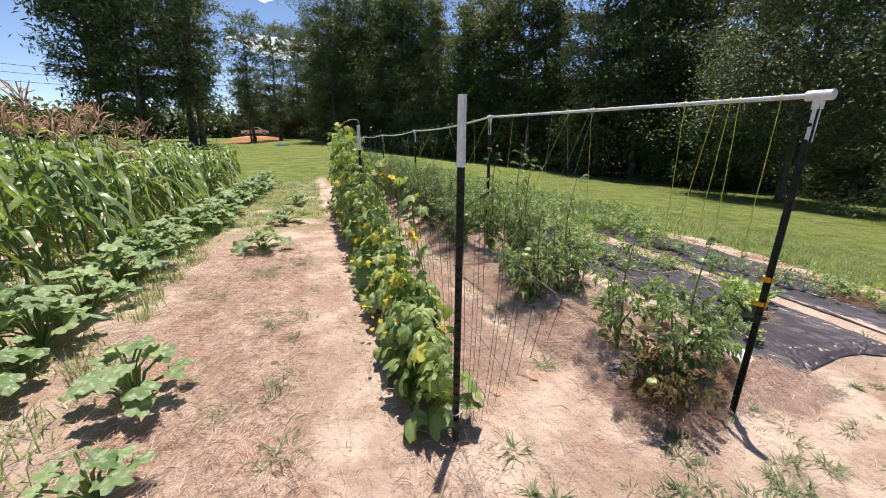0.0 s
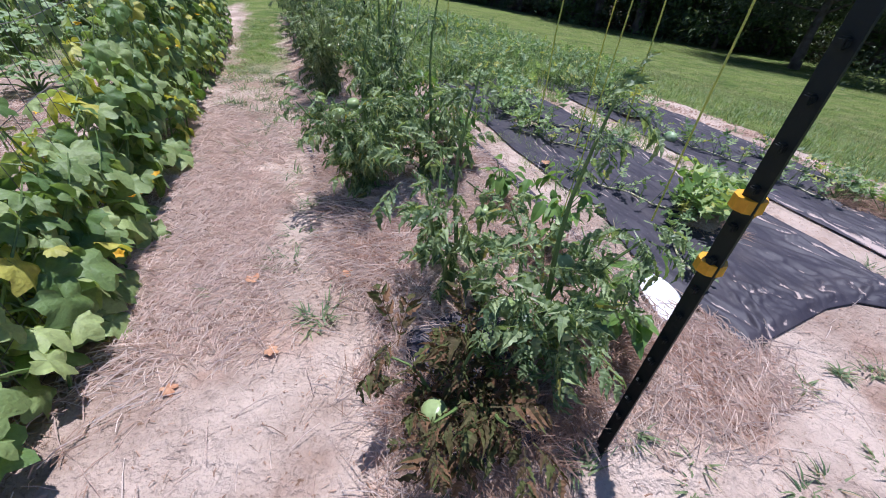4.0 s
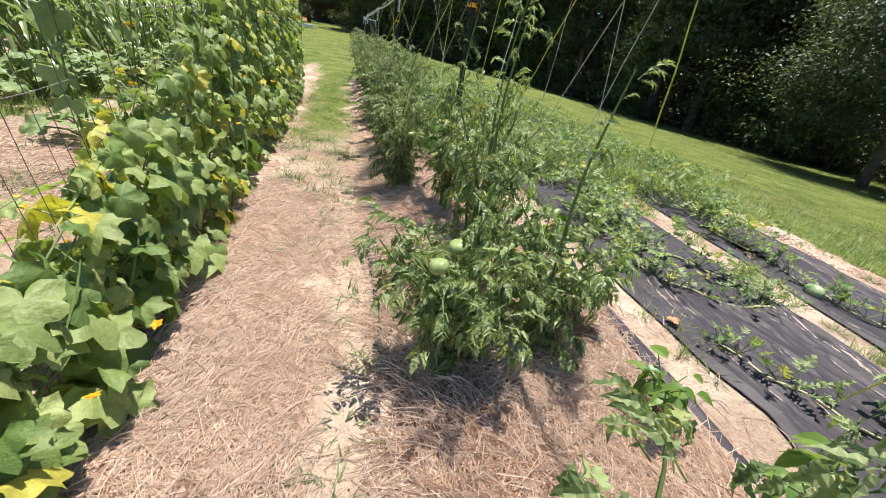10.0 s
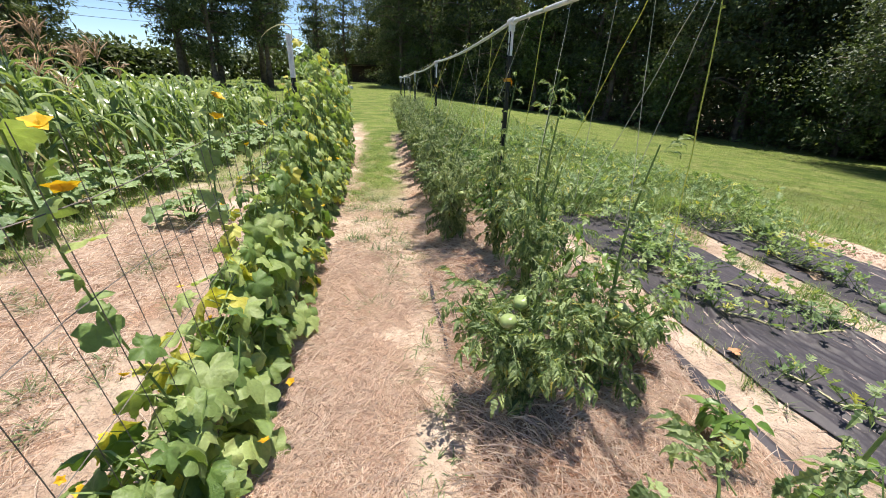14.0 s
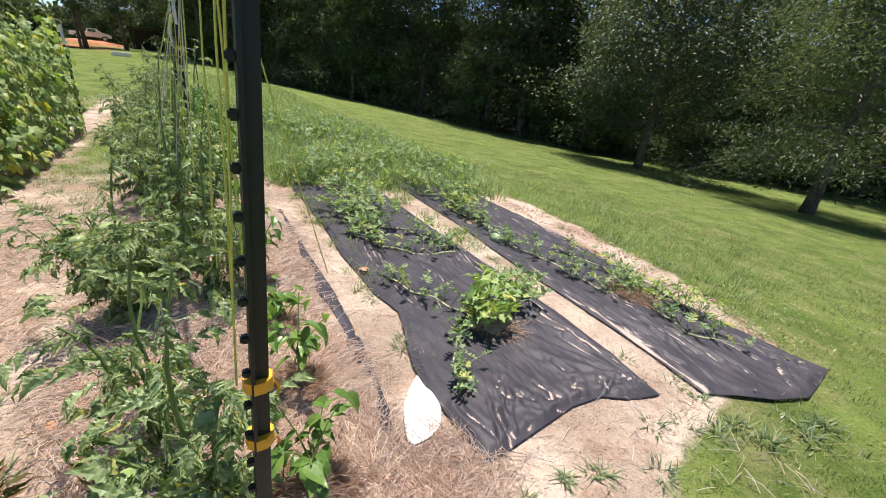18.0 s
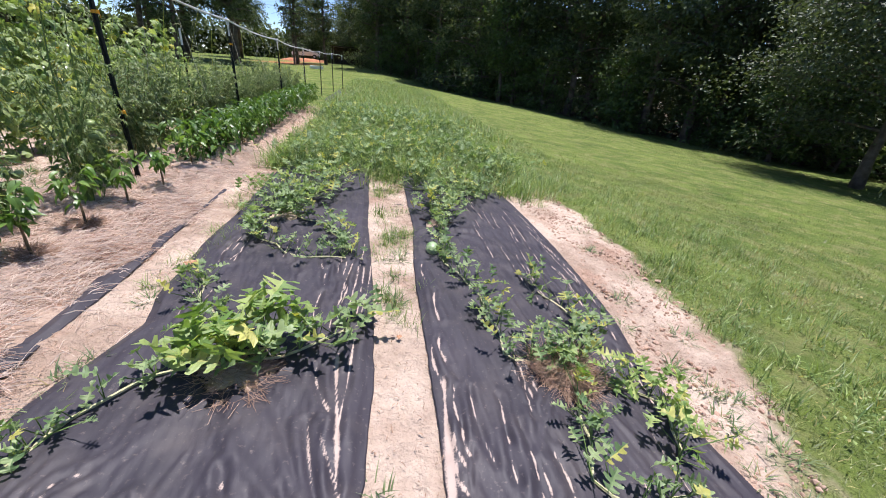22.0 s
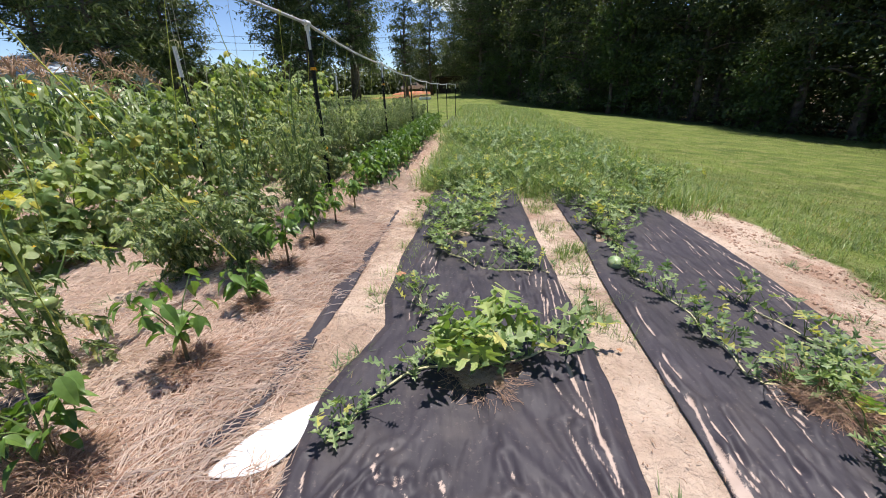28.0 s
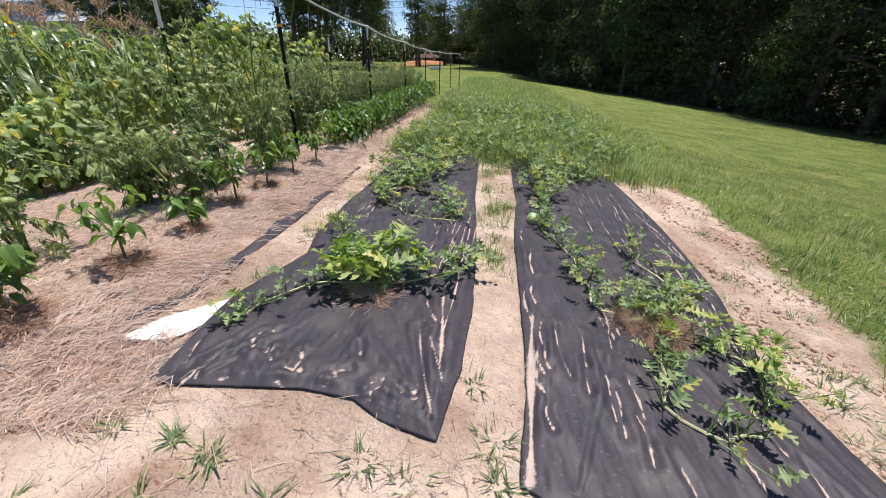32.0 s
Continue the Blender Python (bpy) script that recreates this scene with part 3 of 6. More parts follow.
def build_ground():
    def axis(fine_lo, fine_hi, d, lo, hi):
        mid = np.arange(fine_lo, fine_hi + d / 2, d)
        out = [mid]
        for sign, start, end in ((1, fine_hi, hi), (-1, fine_lo, lo)):
            s, q, k = d, start, []
            while (q < end) if sign > 0 else (q > end):
                s *= 1.12
                q += sign * s
                k.append(q)
            out.append(np.array(k))
        return np.sort(np.concatenate(out))

    xs, ys = axis(-4.6, 4.6, 0.045, -1500, 1500), axis(-2.2, 6.5, 0.045, -400, 1500)
    gx, gy = np.meshgrid(xs, ys, indexing="ij")
    near = (1 - step(8, 16, np.abs(gx))) * (1 - step(10, 20, np.abs(gy - 3)))
    lawn = lawn_at(gx, gy) * (1 - step(1e6, 1e7, gx))
    relief = 0.016 * wobble(gx, gy, 2.9) + 0.008 * wobble(gx, gy, 6.1) + 0.006 * wobble(gy, gx, 14.3) + 0.004 * np.sin(31 * gx + 3 * np.sin(17 * gy)) * np.sin(27 * gy)
    under = step(0.72, 0.80, gx) * (1 - step(2.1, 2.2, gx)) * step(0.0, 0.1, gy) + step(2.2, 2.3, gx) * (1 - step(3.6, 3.75, gx)) * step(-0.45, -0.35, gy)
    relief = relief * (1 - 0.85 * np.clip(under, 0, 1))
    bed = bed_at(gx, gy)
    gzz = gz(gx, gy) + near * (relief + bed) - 0.03 * near * (lawn - 0.5) * 0.4 + 0.25 * (1 - near) * wobble(gx * 0.1, gy * 0.1) * step(20, 60, np.hypot(gx, gy))
    nx, ny = len(xs), len(ys)
    idx = np.arange(nx * ny).reshape(nx, ny)
    a, b, c, d = idx[:-1, :-1].ravel(), idx[1:, :-1].ravel(), idx[1:, 1:].ravel(), idx[:-1, 1:].ravel()
    tris = np.concatenate([np.stack([a, b, c], -1), np.stack([a, c, d], -1)])
    me = fast_mesh("ground", np.stack([gx, gy, gzz], -1).reshape(-1, 3), tris, M_GROUND, True)
    clay = np.exp(-(((gx + 11.5) / 5.0) ** 2 + ((gy - 70) / 5.0) ** 2) ** 2) * 1.0
    for name, val in (("lawn", lawn), ("straw", straw_at(gx, gy)), ("woods", woods_at(gx, gy)), ("clay", clay)):
        at = me.attributes.new(name, "FLOAT", "POINT")
        at.data.foreach_set("value", np.ascontiguousarray(val, np.float32).ravel())
    return thing("ground", "pale sandy garden soil passing into mown green lawn", "ground", "", "structure", me)


def soil(x, y):
    """Ground height with the bed's rise, for things that stand in the garden."""
    x, y = np.asarray(x, float), np.asarray(y, float)
    return gz(x, y) + bed_at(x, y)


build_ground()
# ---- woods and far things ----


def tree_meshes(kind, height, spread, base, leaves, size, seed, needle):
    """Trunk, limbs and crown of one tree."""
    r = np.random.default_rng(seed)
    n = 9
    z = np.linspace(0, height * 0.97, n)
    lean = np.cumsum(r.normal(0, 0.10, (n, 2)), 0) * height / 20
    rad = (0.011 if kind == "pine" else 0.015) * height * (1 - 0.86 * (z / height)) + 0.02
    rad[0] *= 1.35
    stem = np.c_[lean, z]
    trunk = tube(stem, rad, 8)
    limbs, at, out_dir = [], [], []
    count = int(30 + height)
    for k in range(count):
        u = base + (0.97 - base) * (k + r.random()) / count
        p = np.array([np.interp(u * height, z, stem[:, j]) for j in range(3)])
        a = k * 2.4 + r.normal(0, 0.4)
        if kind == "pine":
            reach = spread * (0.35 + 0.75 * math.sin(math.pi * min(1, 0.25 + 0.75 * (1 - u)))) * r.uniform(0.55, 1.1)
            rise = r.uniform(-0.15, 0.35) * reach
        elif kind == "cedar":
            reach = spread * (1 - u) ** 0.75 * r.uniform(0.75, 1.15) + 0.3
            rise = r.uniform(-0.25, 0.15) * reach
        else:
            reach = spread * math.sqrt(max(0.05, 1 - ((u - 0.5) / 0.55) ** 2)) * r.uniform(0.6, 1.1)
            rise = r.uniform(-0.05, 0.5) * reach
        tip = p + np.array([math.cos(a) * reach, math.sin(a) * reach, rise])
        mid = (p + tip) / 2 + np.array([0, 0, 0.08 * reach])
        limbs.append(tube([p, mid, tip], [0.006 * height * (1.15 - u) + 0.012, 0.004 * height * (1.1 - u) + 0.008, 0.006], 4, False))
        m = int(leaves / count)
        clumps = max(3, int(reach * 2.2))
        c = r.uniform(0.35, 1.05, clumps)
        centre = p + (tip - p) * c[:, None] + r.normal(0, 0.16, (clumps, 3)) * reach * np.array([1, 1, 0.6])
        which = r.integers(0, clumps, m)
        wide = 0.25 + 0.08 * reach
        at.append(centre[which] + r.normal(0, wide, (m, 3)) * np.array([1, 1, 0.55]))
        out_dir.append(np.full(m, a) + r.normal(0, 1.0, m))
    at, out_dir = np.concatenate(at), np.concatenate(out_dir)
    n = len(at)
    rot = turns(out_dir - math.pi / 2, r.normal(-0.2, 0.6, n), r.normal(0, 0.6, n))
    s = size * r.uniform(0.6, 1.35, n)
    wid = np.stack([s * (0.5 if needle else 1.0), s, s], -1)
    crown = many(L_TWO, at, rot, wid)
    return trunk, joined(*limbs), crown


def make_tree(name, label, kind, height, spread, base, leaves, size, seed, leaf_mat, at, group="", needle=False):
    t, l, c = tree_meshes(kind, height, spread, base, leaves, size, seed, needle)
    ob = thing(name, label, "tree", group, "", None, at)
    part("trunk", fast_mesh("trunk", *t, M_BARK, True), ob)
    tagged(part("branching", fast_mesh("branching", *l, M_BARK, True), ob), kind="stuff")
    part("crown", fast_mesh("crown", *c, leaf_mat), ob)
    return ob


PINES = [make_tree("pine_tree", "tall dark green pine with a bare lower trunk", "pine", h, s, b, n, 0.50, k, M_NEEDLE, on(x, y), "pines round the field", True)
         for k, (h, s, b, n, x, y) in enumerate([(24, 3.9, 0.16, 8600, -13.2, 50), (21, 3.5, 0.12, 8000, -29, 36), (26, 4.1, 0.20, 9000, -21.3, 48), (18, 2.5, 0.18, 4200, -6.2, 72)], 11)]
WOODS = [make_tree("forest_tree", "dark shaded tree at the edge of dense woods", kd, h, s, b, n, z, k, mt, on(x, y), "trees at the edge of the woods", nd)
         for k, (kd, h, s, b, n, z, mt, nd, x, y) in enumerate([
             ("hard", 19, 4.6, 0.18, 12000, 0.29, M_HARD, False, 19, 38), ("pine", 24, 4.0, 0.22, 11000, 0.38, M_NEEDLE, True, 11, 50),
             ("hard", 16, 4.2, 0.14, 12000, 0.26, M_HARD, False, 27, 26), ("cedar", 17, 4.0, 0.02, 11000, 0.34, M_NEEDLE, True, 4, 64)], 31)]
r2 = np.random.default_rng(5)
for row in range(3):
    for k in range(28):
        u = (k + r2.uniform(0.1, 0.9)) / 28
        y = 96 - 140 * u ** 0.85
        x = float(np.interp(y, EDGE_Y[::-1], EDGE_X[::-1])) + 1.5 + row * 4.2 + r2.uniform(-1, 1.2)
        src = WOODS[int(r2.integers(0, 4))]
        copy_thing(src, pose(*on(x, y, -0.1), 0, 0, float(r2.uniform(0, 360))))
for x, y, k in [(-25, 28, 1), (-40, 40, 2), (-19, 52, 2), (-42, 18, 1), (-33, 16, 3), (-45, 24, 2),
                (-55, 12, 0), (-46, 5, 1), (-2.6, 86, 1), (-33, 37, 1), (-50, 20, 2), (-17.3, 46, 1), (-15.8, 56, 2), (-24.2, 56, 0), (-32, 44, 0), (-39, 47, 1), (-47, 46, 2), (-34, 32, 1), (-9.6, 66, 3), (-58, -6, 2), (-50, -14, 3), (-36, 52, 0), (-20, 75, 2)]:
    copy_thing(PINES[k], pose(*on(x, y, -0.1), 0, 0, float(r2.uniform(0, 360))))
for x, y, k in [(-14, 108, 0), (-6, 112, 2), (-26, 104, 2), (-54, 70, 2), (-72, 22, 2)]:
    copy_thing(WOODS[k], pose(*on(x, y, -3.0), 0, 0, float(r2.uniform(0, 360))))
for x, y, k, low in [(-9.5, 97, 0, 9.5), (-5.5, 100, 2, 7.0), (-13.5, 95, 2, 6.0), (-2.0, 98, 0, 8.5)]:
    copy_thing(WOODS[k], pose(*on(x, y, -low), 0, 0, float(r2.uniform(0, 360))))
for x, y, k in [(-62, -30, 0), (-45, -44, 2), (-25, -55, 0), (-5, -60, 2), (15, -52, 0), (30, -40, 2), (-36, -50, 1), (-15, -58, 3), (5, -58, 1), (24, -48, 3)]:
    copy_thing(WOODS[k], pose(*on(x, y, -0.1), 0, 0, float(r2.uniform(0, 360))))
make_tree("cedar_tree", "broad dark leafy tree standing alone on the lawn", "hard", 13.0, 5.8, 0.17, 52000, 0.17, 51, M_SUNNY, on(23.8, 13.6, -0.05))
make_tree("cedar_tree", "drooping dark cedar with twin trunks on the lawn", "cedar", 13.0, 5.6, 0.14, 52000, 0.17, 52, M_NEEDLE, on(22.0, 4.4, -0.05), "", True)
make_tree("sapling_tree", "pale green sapling lightening the edge of the dark woods", "hard", 11, 2.0, 0.25, 2600, 0.3, 53, M_PALE, on(14.0, 39.5, -0.05))
sapling = make_tree("sapling_tree", "pale green sapling lightening the edge of the dark woods", "hard", 7, 2.2, 0.05, 2600, 0.28, 54, M_PALE, on(26.5, 20.5, -0.05))

# added pale copies: their lighter leaf colour stands in for sunlit speckles along the woods
for k in range(22):
    y = 58 - 66 * (k + r2.random()) / 22
    x = float(np.interp(y, EDGE_Y[::-1], EDGE_X[::-1])) + r2.uniform(0.2, 2.5)
    copy_thing(sapling, pose(*on(x, y, -0.05 - r2.uniform(0, 2.5)), 0, 0, float(r2.uniform(0, 360))))

# brush along the foot of the woods
bx, by = [], []
for k in range(620):
    y = 90 - 130 * rng.random()
    bx.append(float(np.interp(y, EDGE_Y[::-1], EDGE_X[::-1])) + rng.uniform(-0.4, 15))
    by.append(y)
bx, by = np.array(bx), np.array(by)
which = rng.integers(0, len(bx), 44000)
hgt = rng.uniform(0.6, 3.0, len(bx)) + 0.16 * np.maximum(0, bx - np.interp(by, EDGE_Y[::-1], EDGE_X[::-1]))
p = np.c_[bx[which] + rng.normal(0, 0.8, 44000), by[which] + rng.normal(0, 0.8, 44000), gz(bx[which], by[which]) + hgt[which] * rng.random(44000) ** 0.8]
brush = many(L_TWO, p, turns(rng.uniform(0, 6.3, 44000), rng.normal(0, 0.7, 44000), rng.normal(0, 0.5, 44000)), rng.uniform(0.15, 0.45, 44000))
thing("undergrowth", "dense dark green brush at the foot of the woods", "undergrowth", "", "stuff", fast_mesh("undergrowth", *brush, M_HARD))


# shaded depth of the woods behind their edge
n = 42000
dy = 100 - 150 * rng.random(n)
dx = np.interp(dy, EDGE_Y[::-1], EDGE_X[::-1]) + rng.uniform(15, 26, n)
p = np.c_[dx, dy, gz(dx, dy) + 11.0 * rng.random(n) ** 0.9]
deep = many(L_TWO, p, turns(rng.uniform(0, 6.3, n), rng.normal(0, 0.7, n), rng.normal(0, 0.5, n)), rng.uniform(0.6, 1.4, n))
thing("undergrowth", "deep shaded foliage inside the woods", "undergrowth", "", "stuff", fast_mesh("undergrowth", *deep, M_HARD))

# low far woods along the left horizon
n = 30000
u = rng.random(n)
hx, hy = np.interp(u, [0, 0.35, 0.7, 0.9, 1], [-75, -62, -38, -12, 4]), np.interp(u, [0, 0.35, 0.7, 0.9, 1], [-10, 40, 78, 104, 108])
top = 5.0 + 2.0 * wobble(u * 40, 1 + 0 * u)
p = np.c_[hx + rng.normal(0, 2.0, n), hy + rng.normal(0, 2.0, n), gz(hx, hy) + top * rng.random(n) ** 0.8]
line = many(L_TWO, p, turns(rng.uniform(0, 6.3, n), rng.normal(0, 0.7, n), rng.normal(0, 0.5, n)), rng.uniform(0.5, 1.3, n))
thing("undergrowth", "low line of far dark woods behind the field", "undergrowth", "", "stuff", fast_mesh("undergrowth", *line, M_HARD))


def box_mesh(bm, size, at, bevel=0.0, turn=0.0):
    m = Matrix.Translation(at) @ Matrix.Rotation(turn, 4, "Z") @ Matrix.Diagonal((*size, 1))
    out = bmesh.ops.create_cube(bm, size=1.0, matrix=m)
    if bevel:
        edges = list({e for v in out["verts"] for e in v.link_edges})
        bmesh.ops.bevel(bm, geom=edges, offset=bevel, segments=2, affect="EDGES")


def bm_data(name, bm, material, smooth=False):
    me = bpy.data.meshes.new(name)
    bm.to_mesh(me)
    bm.free()
    me.materials.append(material)
    for q in me.polygons:
        q.use_smooth = smooth
    return me


def shape(name, material, *boxes, bevel=0.0, smooth=False):
    bm = bmesh.new()
    for size, at in boxes:
        box_mesh(bm, size, at, bevel)
    return bm_data(name, bm, material, smooth)


def build_car(at, turn):
    """A white pick-up seen far off, side on."""
    car = thing("parked_car", "white pick-up truck parked on bare red clay", "car", at=at)
    car.rotation_euler = (0, 0, turn)
    bm = bmesh.new()
    side = [(-2.5, 0.45), (-2.5, 1.0), (-0.5, 1.05), (-0.35, 1.62), (0.85, 1.65), (1.4, 1.12), (2.4, 0.98), (2.5, 0.5)]
    vs = [[bm.verts.new((x, s * 0.88, z)) for x, z in side] for s in (-1, 1)]
    for s, ring in zip((-1, 1), vs):
        bm.faces.new(ring if s < 0 else ring[::-1])
    for i in range(len(side)):
        j = (i + 1) % len(side)
        bm.faces.new((vs[0][j], vs[0][i], vs[1][i], vs[1][j]))
    bmesh.ops.bevel(bm, geom=bm.edges[:], offset=0.06, segments=2, affect="EDGES")
    part("body", bm_data("body", bm, M_CAR), car)
    for s in (-1, 1):
        part("side_window", shape("side_window", M_GLASS, ((0.95, 0.03, 0.38), (0.2, s * 0.885, 1.34)), bevel=0.012), car)
    part("windscreen", shape("windscreen", M_GLASS, ((0.04, 1.4, 0.42), (1.16, 0, 1.4)), bevel=0.015), car)
    for x in (-1.6, 1.6):
        for s in (-1, 1):
            w = part("wheel", fast_mesh("wheel", *tube([(x, s * 0.70, 0.36), (x, s * 0.92, 0.36)], 0.36, 18), M_RUBBER), car)
            part("rim", fast_mesh("rim", *tube([(x, s * 0.90, 0.36), (x, s * 0.935, 0.36)], 0.21, 14), M_SHEETMETAL), w)
    for s in (-0.6, 0.6):
        part("headlight", shape("headlight", M_SHEETMETAL, ((0.05, 0.3, 0.16), (2.49, s, 0.82)), bevel=0.015), car)


build_car(on(-11.5, 86, 0.55), radians(8))
m = np.linspace(0, 2 * math.pi, 28, endpoint=False)
mound_v = [(0, 0, 0.55)]
for k, (rr, zz) in enumerate(((0.35, 0.52), (0.65, 0.42), (0.85, 0.25), (1.0, -0.25))):
    for a in m:
        mound_v.append((4.6 * rr * math.cos(a) * (1 + 0.08 * math.sin(3 * a + k)), 2.4 * rr * math.sin(a), zz + 0.06 * math.sin(5 * a + 2 * k)))
mound_f = [(0, 1 + i, 1 + (i + 1) % 28) for i in range(28)]
for k in range(3):
    for i in range(28):
        a, b = 1 + k * 28 + i, 1 + k * 28 + (i + 1) % 28
        mound_f += [(a, a + 28, b + 28), (a, b + 28, b)]
thing("clay_bank", "low bank of bare red clay below the truck", "bank", data=fast_mesh("clay_bank", mound_v, mound_f, M_CLAY, True), at=on(-11.2, 82.5))

shed = thing("open_shed", "low dark weathered shed under the trees", "shed", at=on(-1.5, 82))
part("roof", shape("roof", M_SHED, ((9.5, 5.5, 0.14), (0, 0, 3.0)), bevel=0.02), shed)
part("back_wall", shape("back_wall", M_SHED, ((9.0, 0.12, 2.9), (0, 2.4, 1.45)), bevel=0.01), shed)
for x in (-4.3, -1.5, 1.5, 4.3):
    part("post", shape("post", M_SHED, ((0.16, 0.16, 2.95), (x, -2.4, 1.47)), bevel=0.01), shed)

barn = thing("metal_building", "pale blue-white metal building behind the corn", "building", at=on(-33, 33))
part("wall", shape("wall", M_SHEETMETAL, ((10, 7, 3.4), (0, 0, 1.7)), bevel=0.02), barn)
bm = bmesh.new()
for s in (-1, 1):
    v = [bm.verts.new(c) for c in ((-5.3, s * 3.9, 3.3), (5.3, s * 3.9, 3.3), (5.3, 0, 5.0), (-5.3, 0, 5.0), (-5.3, s * 3.9, 3.42), (5.3, s * 3.9, 3.42), (5.3, 0, 5.12), (-5.3, 0, 5.12))]
    for q in ((0, 1, 2, 3), (7, 6, 5, 4), (0, 4, 5, 1), (1, 5, 6, 2), (2, 6, 7, 3), (3, 7, 4, 0)):
        bm.faces.new([v[i] for i in q])
bmesh.ops.recalc_face_normals(bm, faces=bm.faces[:])
part("roof", bm_data("roof", bm, M_SHEETMETAL), barn)
part("door", shape("door", M_SHED, ((0.06, 2.6, 2.8), (5.03, 0, 1.4)), bevel=0.01), barn)

thing("feed_trough", "small white trough abandoned on distant grass", "trough", data=shape("feed_trough", M_WHITE, ((1.5, 0.5, 0.35), (0, 0, 0.17)), bevel=0.05), at=on(-5.0, 52))

# power lines high over the corn
pole_a, pole_b = np.array(on(-46, 26)), np.array(on(-10, 66))
for k, (dz, dx) in enumerate(((8.6, 0), (7.9, 0.4), (7.2, -0.4))):
    t = np.linspace(0, 1, 24)[:, None]
    line = pole_a + (pole_b - pole_a) * t + np.c_[np.full(24, dx), np.zeros(24), dz - 1.1 * 4 * (t * (1 - t))[:, 0]]
    thing("power_line", "thin dark overhead wire hung before the pines", "cable", "overhead wires", "", fast_mesh("power_line", *tube(line, 0.018, 4), M_RUBBER))
for q in (pole_a, pole_b):
    pole = thing("utility_pole", "weathered brown wooden utility pole among pines", "pole", "utility poles", at=tuple(q))
    part("shaft", fast_mesh("shaft", *tube([(0, 0, -0.3), (0, 0, 9.2)], [0.16, 0.11], 10), M_BARK), pole)
    part("crossarm", shape("crossarm", M_BARK, ((1.6, 0.12, 0.14), (0, 0, 7.9)), bevel=0.01), pole)

# clouds
for k, (x, y, z, w) in enumerate(((-30, 900, 150, 60), (-180, 900, 260, 120), (60, 1000, 330, 120), (-700, 700, 330, 200), (800, 700, 420, 200), (-420, 900, 380, 150), (-900, 250, 420, 220))):
    rc = np.random.default_rng(80 + k)
    bm = bmesh.new()
    for j in range(34):
        s = w * rc.uniform(0.08, 0.30)
        mm = Matrix.Translation((rc.normal(0, 0.6) * w, rc.normal(0, 0.2) * w, abs(rc.normal(0, 0.22)) * w)) @ Matrix.Diagonal((s * 1.3, s, s * 0.6, 1))
        bmesh.ops.create_icosphere(bm, subdivisions=3, radius=1.0, matrix=mm)
    for v in bm.verts:
        for big, amp in ((0.22 * w, 0.13 * w), (0.07 * w, 0.05 * w)):
            v.co += Vector((noise.noise(v.co / big), noise.noise(v.co / big + Vector((9, 0, 0))), noise.noise(v.co / big + Vector((0, 9, 0))))) * amp
    thing("backdrop", "white fair-weather cloud in a blue sky", "cloud", "", "structure", bm_data("backdrop", bm, M_CLOUD, True), (x, y, z))
# ---- trellis, fence, cloth ----

def t_post(name, label, x, y, top, lean=(0.0, 0.0), tags=(), cap=None, group="", tee=False):
    """Studded steel T-post with its white tip, tape and tee."""
    base = on(x, y)
    ob = thing(name, label, "post", group, at=base)
    h = top - base[2]
    f = lambda z: Vector((lean[0] * z / h, lean[1] * z / h, z))
    bm = bmesh.new()
    sec = [(-0.017, -0.004), (0.017, -0.004), (0.017, 0.003), (0.004, 0.004), (0.004, 0.027), (-0.004, 0.027), (-0.004, 0.004), (-0.017, 0.003)]
    if name == "trellis_post":
        sec = [(b - 0.010, -a) for a, b in sec]
    rings = []
    for z in np.linspace(-0.25, h, 8):
        c = f(z)
        rings.append([bm.verts.new((c.x + a, c.y + b, c.z)) for a, b in sec])
    for a, b in zip(rings, rings[1:]):
        for i in range(8):
            j = (i + 1) % 8
            bm.faces.new((a[i], a[j], b[j], b[i]))
    bm.faces.new(rings[-1])
    bm.faces.new(rings[0][::-1])
    part("shaft", bm_data("shaft", bm, M_STEEL), ob)
    stud = shape("stud", M_STEEL, ((0.015, 0.015, 0.016), (0, 0, 0)), bevel=0.003)
    for z in np.arange(0.15, h - 0.1, 0.052 if name == "fence_post" else 0.075):
        s = part("stud", stud, ob)
        s.location = f(z) + (Vector((-0.020, 0, 0)) if name == "trellis_post" else Vector((0, -0.009, 0)))
    if cap:
        c0, c1 = f(h - cap), f(h + 0.02)
        part("tip", fast_mesh("tip", *tube([c0, (c0 + c1) / 2, c1], [0.021, 0.020, 0.0195], 8), M_WHITE), ob, "white plastic tip")
    if tee:
        c0, c1 = f(h - 0.20), f(h)
        part("sleeve", fast_mesh("sleeve", *tube([c0, c1], 0.017, 12), M_WHITE), ob, "white plastic pipe sleeve")
        q = f(h)
        t = part("tee", fast_mesh("tee", *tube([(q.x, q.y - 0.052, q.z + 0.012), (q.x, q.y + 0.052, q.z + 0.012)], 0.024, 16), M_WHITE), ob, "white plastic pipe tee")
        part("collar", fast_mesh("collar", *tube([(q.x, q.y, q.z - 0.05), (q.x, q.y, q.z + 0.01)], 0.023, 16), M_WHITE), t)
    for z in tags:
        c = f(z)
        tape = part("tape", fast_mesh("tape", *tube([c + Vector((0, 0.008, -0.013)), c + Vector((0, 0.008, 0.012))], [0.028, 0.027], 9), M_TAPE), ob, "orange-yellow tie of plastic tape")
        part("tape_end", fast_mesh("tape_end", *many(L_LANCE, [(c.x + 0.02, c.y, c.z)], turns(-1.2, -0.9), 0.045), M_TAPE), tape)
    return ob


